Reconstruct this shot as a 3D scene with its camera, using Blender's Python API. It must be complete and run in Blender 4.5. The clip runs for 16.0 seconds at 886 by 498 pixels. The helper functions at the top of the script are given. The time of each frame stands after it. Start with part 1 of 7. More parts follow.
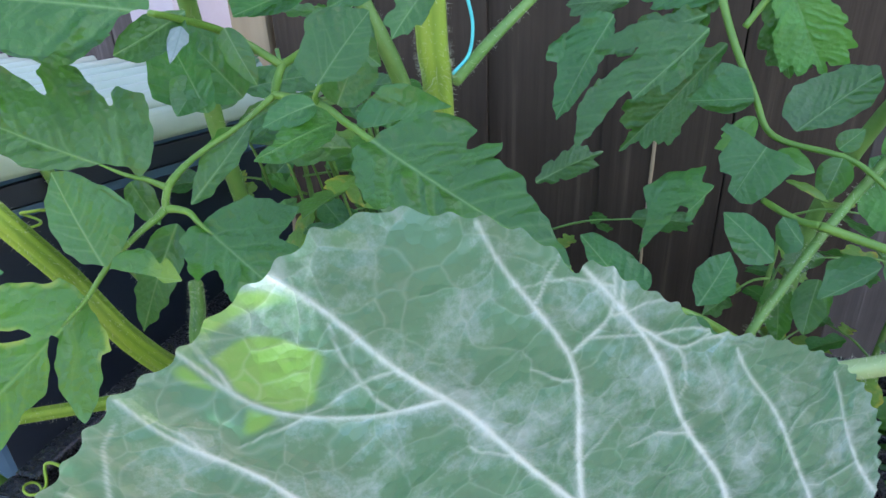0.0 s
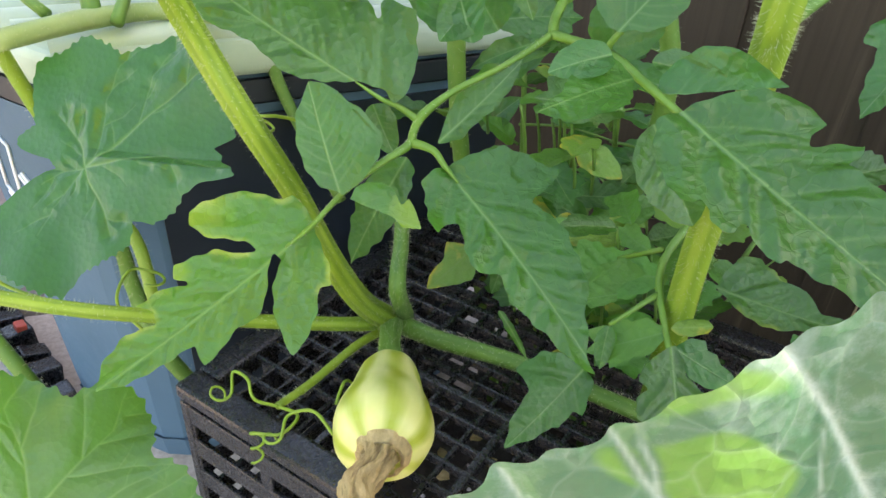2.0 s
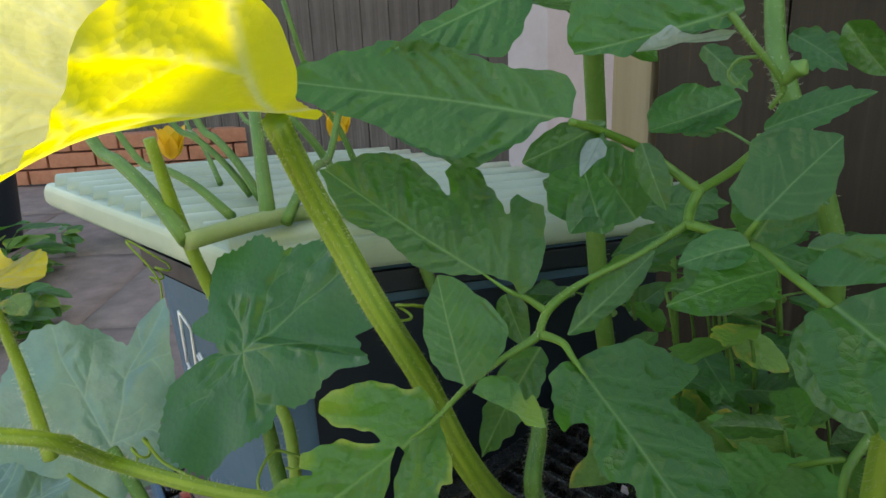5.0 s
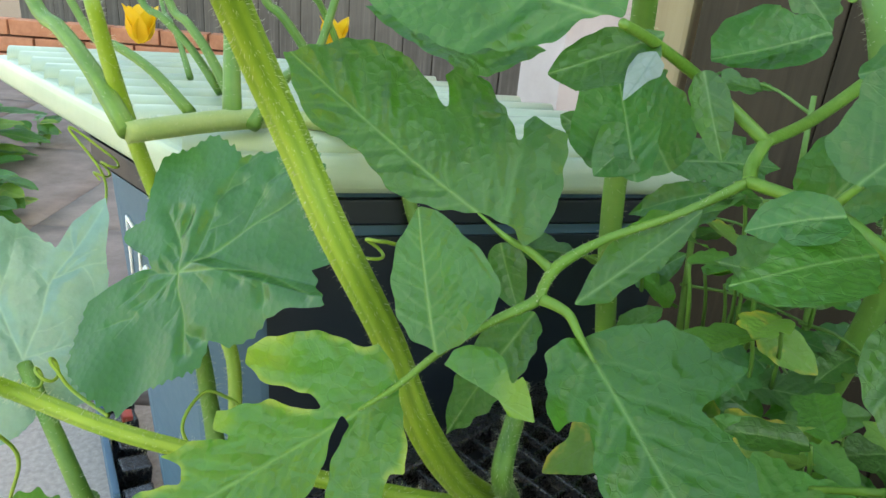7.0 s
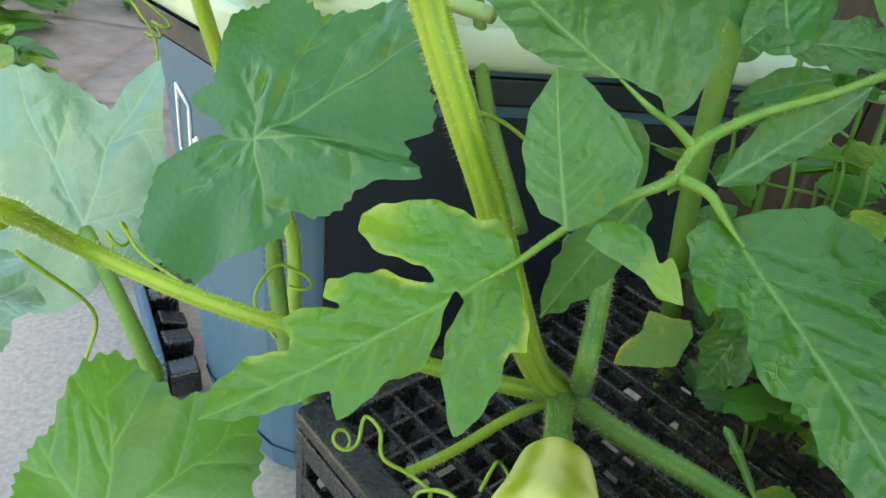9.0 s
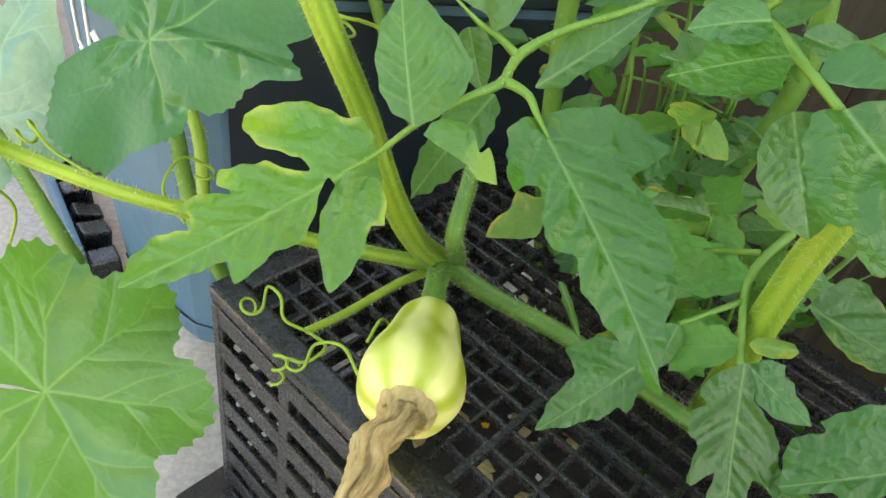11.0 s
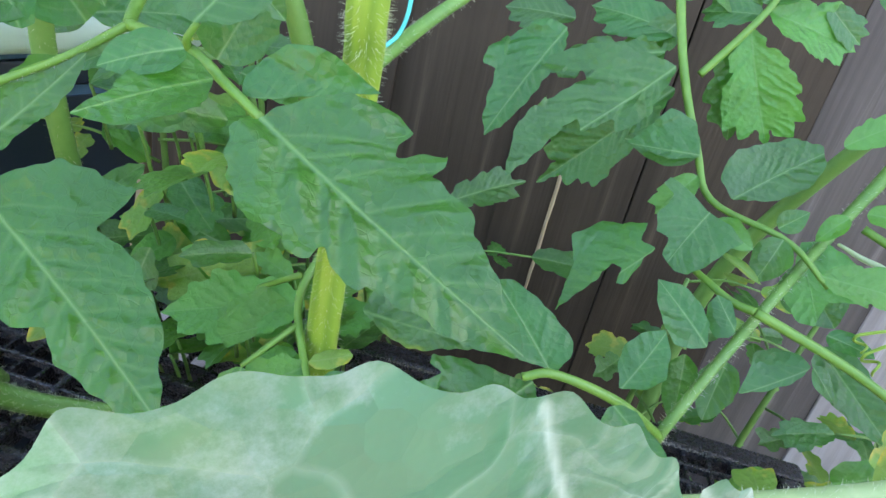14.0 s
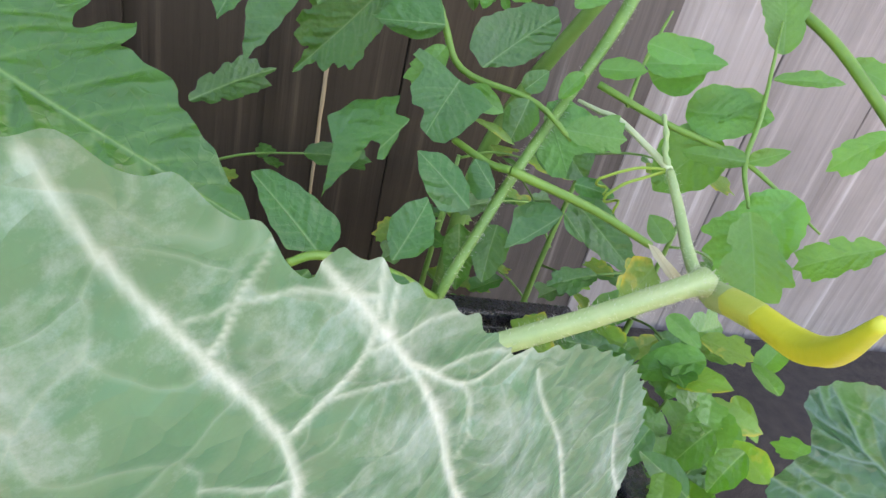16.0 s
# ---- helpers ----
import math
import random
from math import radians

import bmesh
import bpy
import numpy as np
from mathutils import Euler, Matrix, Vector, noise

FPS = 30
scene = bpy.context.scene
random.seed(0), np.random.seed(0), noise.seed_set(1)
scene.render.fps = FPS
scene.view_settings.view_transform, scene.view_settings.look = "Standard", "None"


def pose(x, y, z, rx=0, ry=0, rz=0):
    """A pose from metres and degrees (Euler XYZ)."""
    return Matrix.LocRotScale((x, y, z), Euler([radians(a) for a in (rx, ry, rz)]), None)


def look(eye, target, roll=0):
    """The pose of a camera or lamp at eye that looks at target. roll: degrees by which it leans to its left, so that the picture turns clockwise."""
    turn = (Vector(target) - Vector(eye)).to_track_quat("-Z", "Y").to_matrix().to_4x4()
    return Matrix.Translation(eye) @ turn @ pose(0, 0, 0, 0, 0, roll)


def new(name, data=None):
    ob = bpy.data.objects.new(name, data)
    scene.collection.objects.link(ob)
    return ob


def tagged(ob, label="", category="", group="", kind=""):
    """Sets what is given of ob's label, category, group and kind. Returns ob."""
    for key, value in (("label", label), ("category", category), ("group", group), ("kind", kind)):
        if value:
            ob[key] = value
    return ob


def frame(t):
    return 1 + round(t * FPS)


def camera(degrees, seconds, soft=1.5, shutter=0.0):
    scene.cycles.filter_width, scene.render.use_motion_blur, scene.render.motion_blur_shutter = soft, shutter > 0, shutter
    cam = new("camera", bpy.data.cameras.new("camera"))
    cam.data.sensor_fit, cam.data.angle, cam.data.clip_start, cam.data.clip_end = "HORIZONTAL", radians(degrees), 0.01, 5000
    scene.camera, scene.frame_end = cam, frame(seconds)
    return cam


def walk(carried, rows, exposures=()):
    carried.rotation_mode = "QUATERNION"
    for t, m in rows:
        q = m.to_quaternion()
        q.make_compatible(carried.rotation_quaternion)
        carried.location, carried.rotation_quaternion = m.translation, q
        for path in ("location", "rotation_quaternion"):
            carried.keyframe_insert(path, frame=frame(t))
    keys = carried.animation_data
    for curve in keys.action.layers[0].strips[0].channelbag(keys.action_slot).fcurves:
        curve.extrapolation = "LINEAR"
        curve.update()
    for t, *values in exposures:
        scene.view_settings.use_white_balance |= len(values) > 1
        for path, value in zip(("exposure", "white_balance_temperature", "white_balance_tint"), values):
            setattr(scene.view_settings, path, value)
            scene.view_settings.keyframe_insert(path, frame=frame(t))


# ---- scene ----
cam = camera(66.4, 16.0)
PATH = [
    (0, (-0.0090, 0.0000, 0.6072), (-0.0066, 0.8841, 0.1400), -2.43),
    (0.5, (-0.0218, 0.0309, 0.6058), (-0.0591, 0.8834, 0.0844), -1.22),
    (1, (-0.0414, 0.0374, 0.6001), (-0.1492, 0.8833, 0.0777), 0.96),
    (1.5, (-0.0531, 0.0467, 0.5964), (-0.2161, 0.8721, 0.0559), 2.73),
    (2, (-0.0703, 0.0435, 0.5943), (-0.2599, 0.8671, 0.0597), 3.41),
    (2.5, (-0.0814, 0.0354, 0.5925), (-0.3218, 0.8487, 0.0627), 0.88),
    (3, (-0.0869, 0.0324, 0.5930), (-0.3829, 0.8403, 0.0834), -1.40),
    (3.5, (-0.0862, 0.0270, 0.6031), (-0.4555, 0.8359, 0.1456), -3.93),
    (4, (-0.0860, 0.0291, 0.6083), (-0.4804, 0.8498, 0.1950), -4.54),
    (4.5, (-0.0753, 0.0315, 0.6056), (-0.4914, 0.8772, 0.2715), -3.53),
    (5, (-0.0568, 0.0569, 0.5981), (-0.5074, 0.8977, 0.2981), -2.44),
    (5.2, (-0.0530, 0.0705, 0.5933), (-0.5028, 0.9084, 0.2841), -0.62),
    (7.3, (-0.1020, 0.1188, 0.5694), (-0.5307, 0.9359, 0.1840), 5.92),
    (7.5, (-0.1129, 0.1180, 0.5710), (-0.5502, 0.9293, 0.1828), 6.66),
    (8, (-0.1278, 0.1136, 0.5633), (-0.5822, 0.9072, 0.1587), 7.30),
    (8.5, (-0.1406, 0.1070, 0.5470), (-0.5740, 0.8844, 0.0912), 7.53),
    (9, (-0.1267, 0.1097, 0.5488), (-0.5142, 0.8762, 0.0366), 8.18),
    (9.2, (-0.1213, 0.1128, 0.5563), (-0.4903, 0.8699, 0.0171), 6.77),
    (11.3, (-0.0816, 0.0768, 0.5835), (-0.2749, 0.8264, -0.0496), 14.28),
    (11.5, (-0.0785, 0.0773, 0.5828), (-0.2379, 0.8437, -0.0394), 14.95),
    (12, (-0.0688, 0.0795, 0.5833), (-0.1705, 0.8841, -0.0017), 14.64),
    (12.5, (-0.0561, 0.0793, 0.5852), (-0.0865, 0.9130, 0.0338), 14.36),
    (13, (-0.0403, 0.0797, 0.5837), (-0.0065, 0.9246, 0.0498), 13.42),
    (13.5, (-0.0295, 0.0843, 0.5824), (0.1018, 0.9416, 0.0846), 13.63),
    (14, (-0.0224, 0.0889, 0.5794), (0.1837, 0.9553, 0.1247), 13.20),
    (14.5, (-0.0150, 0.0896, 0.5804), (0.2781, 0.9501, 0.1637), 14.19),
    (15, (-0.0074, 0.0909, 0.5766), (0.3699, 0.9125, 0.1493), 13.27),
    (15.5, (0.0015, 0.0867, 0.5739), (0.4631, 0.8391, 0.1039), 14.37),
    (16, (0.0016, 0.0820, 0.5679), (0.4764, 0.8011, 0.0604), 14.21),
]
walk(cam, [(t, look(eye, target, roll)) for t, eye, target, roll in PATH],
     exposures=[(0.0, 2.57, 6500, 24), (0.5, 2.65, 6600, 22), (1.0, 2.73, 6900, 17), (1.5, 2.73, 7700, 17), (3.0, 3.05, 9400, 20), (3.5, 2.77, 8500, 24), (4.0, 2.32, 8000, 18), (4.5, 1.8, 8000, 12), (5.2, 1.65, 8400, 10), (7.3, 2.67, 8700, 3), (8.5, 2.7, 8500, 3), (11.3, 3.08, 9900, 10), (12.5, 3.27, 9700, 13), (13.5, 3.15, 7500, 18), (14.0, 3.15, 7000, 18), (15.0, 3.28, 7800, 18), (15.5, 3.2, 7900, 20), (16.0, 3.0, 8100, 26)])

# ---- light ----
SUN_DIR = Vector((0.579, 0.209, 0.788)).normalized()
world = bpy.data.worlds.new("world")
scene.world = world
world.use_nodes = True
wn = world.node_tree.nodes
sky = wn.new("ShaderNodeTexSky")
sky.sky_type, sky.sun_disc = "NISHITA", False
sky.sun_elevation = math.asin(SUN_DIR.z)
sky.sun_rotation = math.atan2(SUN_DIR.x, SUN_DIR.y)
wn["Background"].inputs[1].default_value = 0.15
world.node_tree.links.new(sky.outputs[0], wn["Background"].inputs[0])
sun = new("sun", bpy.data.lights.new("sun", "SUN"))
sun.data.energy, sun.data.angle, sun.data.color = 4.0, radians(0.6), (1.0, 0.95, 0.86)
sun.matrix_world = look(SUN_DIR * 5, (0, 0, 0))


# ---- materials ----
def node_material(name):
    mat = bpy.data.materials.new(name)
    mat.use_nodes = True
    nt = mat.node_tree
    return mat, nt, nt.nodes["Principled BSDF"], nt.nodes["Material Output"]


def node(nt, kind, **kw):
    n = nt.nodes.new(kind)
    for key, value in kw.items():
        n.inputs[key].default_value = value
    return n


def math_node(nt, op, a, b=None, clamp=False):
    n = nt.nodes.new("ShaderNodeMath")
    n.operation, n.use_clamp = op, clamp
    for i, value in enumerate((a, b)):
        if value is None:
            continue
        if isinstance(value, (int, float)):
            n.inputs[i].default_value = value
        else:
            nt.links.new(value, n.inputs[i])
    return n.outputs[0]


def mix_colour(nt, fac, a, b, mode="MIX"):
    n = nt.nodes.new("ShaderNodeMix")
    n.data_type, n.blend_type = "RGBA", mode
    for i, value in ((0, fac), (6, a), (7, b)):
        if isinstance(value, (int, float)):
            n.inputs[i].default_value = value
        elif isinstance(value, tuple):
            n.inputs[i].default_value = (*value, 1)
        else:
            nt.links.new(value, n.inputs[i])
    return n.outputs[2]


def noise_fac(nt, scale, detail=4.0, rough=0.6, coord="Object", stretch=None):
    tc = nt.nodes.new("ShaderNodeTexCoord")
    n = node(nt, "ShaderNodeTexNoise", Scale=scale, Detail=detail, Roughness=rough)
    if stretch:
        m = node(nt, "ShaderNodeMapping", Scale=stretch)
        nt.links.new(tc.outputs[coord], m.inputs[0])
        nt.links.new(m.outputs[0], n.inputs[0])
    else:
        nt.links.new(tc.outputs[coord], n.inputs[0])
    return n.outputs[0]


def ramp(nt, fac, lo, hi):
    n = nt.nodes.new("ShaderNodeMapRange")
    n.inputs[1].default_value, n.inputs[2].default_value = lo, hi
    nt.links.new(fac, n.inputs[0])
    return n.outputs[0]


def bump(nt, bsdf, height, strength, distance=0.002):
    b = node(nt, "ShaderNodeBump", Strength=strength, Distance=distance)
    nt.links.new(height, b.inputs["Height"])
    nt.links.new(b.outputs[0], bsdf.inputs["Normal"])
    return b


def leaf_material(name, colour, vein_colour, through_colour, rough=0.5, vein_strength=0.7, bloom=0.0, edge=None, through_amount=0.35, spots=0.0, net_strength=0.22, rough_relief=0.5, dusting=0.0, gloss=0.55, net_scale=150.0, dome=0.0):
    """A thin leaf: gloss and diffuse on the face, light passing through, veins from the mesh's vein attribute."""
    mat, nt, b, out = node_material(name)
    vein = nt.nodes.new("ShaderNodeAttribute")
    vein.attribute_name = "vein"
    rim = nt.nodes.new("ShaderNodeAttribute")
    rim.attribute_name = "rim"
    info = nt.nodes.new("ShaderNodeObjectInfo")
    patch = noise_fac(nt, 45.0, 5.0)
    fine = noise_fac(nt, 380.0, 3.0)
    dark = tuple(c * 0.84 for c in colour)
    light = tuple(min(1, c * 1.17) for c in colour)
    base = mix_colour(nt, ramp(nt, patch, 0.3, 0.7), dark, light)
    base = mix_colour(nt, math_node(nt, "MULTIPLY", ramp(nt, fine, 0.35, 0.75), 0.25), base, light)
    hue = nt.nodes.new("ShaderNodeHueSaturation")
    nt.links.new(base, hue.inputs["Color"])
    nt.links.new(math_node(nt, "ADD", 0.488, math_node(nt, "MULTIPLY", info.outputs["Random"], 0.024)), hue.inputs["Hue"])
    nt.links.new(math_node(nt, "ADD", 0.85, math_node(nt, "MULTIPLY", info.outputs["Random"], 0.3)), hue.inputs["Value"])
    base = hue.outputs[0]
    if bloom:
        film = ramp(nt, noise_fac(nt, 34.0, 8.0, 0.75), 0.49, 0.66)
        base = mix_colour(nt, math_node(nt, "MULTIPLY", film, bloom), base, (0.44, 0.52, 0.51))
        hal = nt.nodes.new("ShaderNodeAttribute")
        hal.attribute_name = "halo"
        dust = ramp(nt, noise_fac(nt, 170.0, 6.0, 0.75), 0.44, 0.62)
        base = mix_colour(nt, math_node(nt, "MULTIPLY", math_node(nt, "MULTIPLY", hal.outputs["Fac"], dust), dusting), base, (0.55, 0.60, 0.55))
        sal = nt.nodes.new("ShaderNodeAttribute")
        sal.attribute_name = "sallow"
        base = mix_colour(nt, math_node(nt, "MULTIPLY", sal.outputs["Fac"], 0.7), base, (0.11, 0.28, 0.015))
    if edge:
        tint = nt.nodes.new("ShaderNodeAttribute")
        tint.attribute_name = "sallow"
        base = mix_colour(nt, math_node(nt, "MULTIPLY", tint.outputs["Fac"], 0.68), base, (0.19, 0.31, 0.012))
        base = mix_colour(nt, math_node(nt, "MULTIPLY", rim.outputs["Fac"], ramp(nt, noise_fac(nt, 36.0), 0.54, 0.64)), base, edge)
    if spots:
        base = mix_colour(nt, math_node(nt, "MULTIPLY", ramp(nt, noise_fac(nt, 90.0, 2.0), 0.62, 0.7), spots), base, (0.42, 0.36, 0.06))
    tc = nt.nodes.new("ShaderNodeTexCoord")
    net = node(nt, "ShaderNodeTexVoronoi", Scale=net_scale)
    net.feature = "DISTANCE_TO_EDGE"
    warp = node(nt, "ShaderNodeTexNoise", Scale=60.0, Detail=2.0)
    nt.links.new(tc.outputs["Object"], warp.inputs[0])
    nt.links.new(mix_colour(nt, 0.012, tc.outputs["Object"], warp.outputs["Color"]), net.inputs["Vector"])
    mesh_line = ramp(nt, net.outputs["Distance"], 0.055, 0.0)
    base = mix_colour(nt, math_node(nt, "MULTIPLY", mesh_line, net_strength), base, vein_colour)
    base = mix_colour(nt, math_node(nt, "MULTIPLY", vein.outputs["Fac"], vein_strength), base, vein_colour)
    nt.links.new(base, b.inputs["Base Color"])
    b.inputs["Roughness"].default_value = rough
    b.inputs["Specular IOR Level"].default_value = gloss
    tex = node(nt, "ShaderNodeTexVoronoi", Scale=260.0)
    nt.links.new(tc.outputs["Object"], tex.inputs["Vector"])
    high = math_node(nt, "SUBTRACT", math_node(nt, "ADD", math_node(nt, "MULTIPLY", tex.outputs["Distance"], 0.9), math_node(nt, "MULTIPLY", patch, 1.6)), math_node(nt, "MULTIPLY", mesh_line, 0.01 if bloom else 0.12))
    if dome:
        high = math_node(nt, "ADD", high, math_node(nt, "MULTIPLY", ramp(nt, net.outputs["Distance"], 0.0, 0.30), dome))
    bp = bump(nt, b, high, rough_relief, 0.0014)
    tr = nt.nodes.new("ShaderNodeBsdfTranslucent")
    nt.links.new(mix_colour(nt, math_node(nt, "MULTIPLY", vein.outputs["Fac"], 0.5), through_colour, vein_colour), tr.inputs[0])
    nt.links.new(bp.outputs[0], tr.inputs["Normal"])
    mix = nt.nodes.new("ShaderNodeMixShader")
    mix.inputs[0].default_value = through_amount
    nt.links.new(b.outputs[0], mix.inputs[1])
    nt.links.new(tr.outputs[0], mix.inputs[2])
    nt.links.new(mix.outputs[0], out.inputs[0])
    return mat


def plain_material(name, lo, hi, scale, rough=0.6, metal=0.0, relief=0.3, stretch=None, detail=5.0, spec=0.5, distance=0.002, through_amount=0.0, rib=None):
    mat, nt, b, out = node_material(name)
    big = noise_fac(nt, scale, detail, 0.6, "Object", stretch)
    small = noise_fac(nt, scale * 9, 3.0, 0.6, "Object", stretch)
    f = math_node(nt, "ADD", math_node(nt, "MULTIPLY", ramp(nt, big, 0.3, 0.7), 0.7), math_node(nt, "MULTIPLY", small, 0.3))
    base = mix_colour(nt, f, lo, hi)
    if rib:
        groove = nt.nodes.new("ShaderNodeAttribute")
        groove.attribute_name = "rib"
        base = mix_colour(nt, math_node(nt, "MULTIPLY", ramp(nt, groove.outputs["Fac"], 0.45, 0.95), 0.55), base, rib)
    nt.links.new(base, b.inputs["Base Color"])
    nt.links.new(math_node(nt, "ADD", rough - 0.1, math_node(nt, "MULTIPLY", small, 0.2)), b.inputs["Roughness"])
    b.inputs["Metallic"].default_value, b.inputs["Specular IOR Level"].default_value = metal, spec
    bump(nt, b, math_node(nt, "ADD", big, small), relief, distance)
    if through_amount:
        tr = nt.nodes.new("ShaderNodeBsdfTranslucent")
        tr.inputs[0].default_value = (*hi, 1)
        mix = nt.nodes.new("ShaderNodeMixShader")
        mix.inputs[0].default_value = through_amount
        nt.links.new(b.outputs[0], mix.inputs[1])
        nt.links.new(tr.outputs[0], mix.inputs[2])
        nt.links.new(mix.outputs[0], out.inputs[0])
    return mat


M_TOMATO = leaf_material("tomato_leaf", (0.030, 0.122, 0.017), (0.19, 0.37, 0.10), (0.09, 0.38, 0.010), 0.39, 0.90, net_strength=0.045, through_amount=0.34, gloss=0.66)
M_TOMATO_TIRED = leaf_material("tired_tomato_leaf", (0.13, 0.26, 0.035), (0.22, 0.34, 0.08), (0.2, 0.45, 0.02), 0.5, 0.6, edge=(0.55, 0.42, 0.04), spots=0.6)
M_TOMATO_EDGE = leaf_material("yellow_edged_tomato_leaf", (0.038, 0.142, 0.017), (0.18, 0.36, 0.07), (0.14, 0.44, 0.02), 0.40, 0.75, edge=(0.24, 0.33, 0.04), gloss=0.7, net_strength=0.06)
M_SQUASH = leaf_material("squash_leaf", (0.025, 0.110, 0.020), (0.20, 0.38, 0.11), (0.10, 0.34, 0.03), 0.33, 0.62, bloom=0.01, net_strength=0.02, rough_relief=0.22)
M_SQUASH_MID = leaf_material("fresh_squash_leaf", (0.052, 0.160, 0.050), (0.18, 0.36, 0.11), (0.12, 0.36, 0.03), 0.38, 0.7, bloom=0.05, net_strength=0.04, rough_relief=0.25)
# sky sheen on the leaf is put into this pale bluish base
M_SQUASH_BLUE = leaf_material("blue_green_squash_leaf", (0.135, 0.250, 0.205), (0.34, 0.50, 0.34), (0.10, 0.30, 0.05), 0.30, 0.6, bloom=0.10, net_strength=0.03, through_amount=0.15, rough_relief=0.25)
# film is mildew, strengthened to carry the leaf's bluish sheen as well
M_SQUASH_PALE = leaf_material("bloomed_squash_leaf", (0.033, 0.120, 0.058), (0.52, 0.60, 0.50), (0.12, 0.32, 0.05), 0.36, 0.85, bloom=0.40, net_strength=0.10, rough_relief=0.35, through_amount=0.2, dusting=0.5, gloss=0.8, net_scale=90.0, dome=0.8)
# lit copy: sun glare and backlit yellow are put into the leaf colour
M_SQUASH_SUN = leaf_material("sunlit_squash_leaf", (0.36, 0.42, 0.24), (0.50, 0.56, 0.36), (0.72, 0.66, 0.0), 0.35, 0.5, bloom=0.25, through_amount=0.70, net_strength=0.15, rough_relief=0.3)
M_STEM = plain_material("squash_stem", (0.15, 0.29, 0.02), (0.32, 0.45, 0.06), 30, 0.45, relief=0.25, stretch=(1, 1, 0.2), through_amount=0.2, rib=(0.085, 0.20, 0.02))
M_STEM_DARK = plain_material("green_stem", (0.07, 0.19, 0.03), (0.16, 0.31, 0.06), 40, 0.5, relief=0.2, through_amount=0.15, rib=(0.045, 0.14, 0.02))
M_PETIOLE = plain_material("tomato_petiole", (0.075, 0.20, 0.022), (0.15, 0.30, 0.042), 60, 0.45, relief=0.2, through_amount=0.15)
M_STEM_PALE = plain_material("pale_stem", (0.20, 0.33, 0.11), (0.36, 0.46, 0.20), 40, 0.5, relief=0.2, through_amount=0.2)
M_STEM_WHITE = plain_material("whitish_stem", (0.36, 0.46, 0.22), (0.54, 0.60, 0.34), 60, 0.5, relief=0.3, through_amount=0.15)
M_STEM_LIME = plain_material("lime_stem", (0.33, 0.43, 0.07), (0.50, 0.54, 0.10), 30, 0.5, relief=0.2, through_amount=0.2)
M_STEM_YELLOW = plain_material("yellowing_stem", (0.40, 0.46, 0.035), (0.58, 0.58, 0.045), 30, 0.5, relief=0.2, through_amount=0.2)
# lighter copy of the tomato leaf: stronger light put into the colour
M_TOMATO_LIGHT = leaf_material("bright_tomato_leaf", (0.072, 0.225, 0.035), (0.17, 0.36, 0.09), (0.16, 0.46, 0.02), 0.42, 0.6, net_strength=0.08)
M_TOMATO_SILVER = leaf_material("silvered_tomato_leaf", (0.30, 0.38, 0.35), (0.14, 0.24, 0.17), (0.2, 0.4, 0.1), 0.45, 0.8, net_strength=0.12)
M_DRYLEAF = leaf_material("dry_bract", (0.40, 0.37, 0.22), (0.30, 0.25, 0.14), (0.5, 0.45, 0.25), 0.7, 0.5, net_strength=0.1)
M_SQUASH_DEEP = leaf_material("wrinkled_squash_leaf", (0.030, 0.105, 0.045), (0.26, 0.38, 0.28), (0.10, 0.30, 0.04), 0.36, 0.6, bloom=0.14, net_strength=0.14, net_scale=90.0, dome=0.8)
M_HAIR = plain_material("plant_hair", (0.5, 0.55, 0.38), (0.7, 0.72, 0.55), 200, 0.6, through_amount=0.4)
M_CRATE = plain_material("black_plastic", (0.005, 0.006, 0.007), (0.014, 0.015, 0.018), 55, 0.27, relief=0.25, spec=0.7)


def timber_material(name, dark, pale, worn):
    mat, nt, b, out = node_material(name)
    streak = noise_fac(nt, 70.0, 6.0, 0.65, "Object", (1, 1, 0.025))
    broad = noise_fac(nt, 9.0, 4.0, 0.6, "Object", (1, 1, 0.12))
    blotch = noise_fac(nt, 3.5, 5.0, 0.65)
    info = nt.nodes.new("ShaderNodeObjectInfo")
    f = math_node(nt, "ADD", math_node(nt, "MULTIPLY", ramp(nt, streak, 0.32, 0.70), 0.55), math_node(nt, "MULTIPLY", ramp(nt, broad, 0.3, 0.7), 0.45))
    base = mix_colour(nt, f, dark, pale)
    base = mix_colour(nt, math_node(nt, "MULTIPLY", ramp(nt, blotch, 0.42, 0.68), 0.45), base, tuple(c * 0.45 for c in dark))
    base = mix_colour(nt, math_node(nt, "MULTIPLY", ramp(nt, streak, 0.60, 0.72), 0.6), base, worn)
    hue = nt.nodes.new("ShaderNodeHueSaturation")
    nt.links.new(base, hue.inputs["Color"])
    nt.links.new(math_node(nt, "ADD", 0.85, math_node(nt, "MULTIPLY", info.outputs["Random"], 0.3)), hue.inputs["Value"])
    nt.links.new(hue.outputs[0], b.inputs["Base Color"])
    b.inputs["Roughness"].default_value = 0.75
    b.inputs["Specular IOR Level"].default_value = 0.3
    bump(nt, b, math_node(nt, "ADD", streak, math_node(nt, "MULTIPLY", broad, 0.6)), 0.7, 0.004)
    return mat


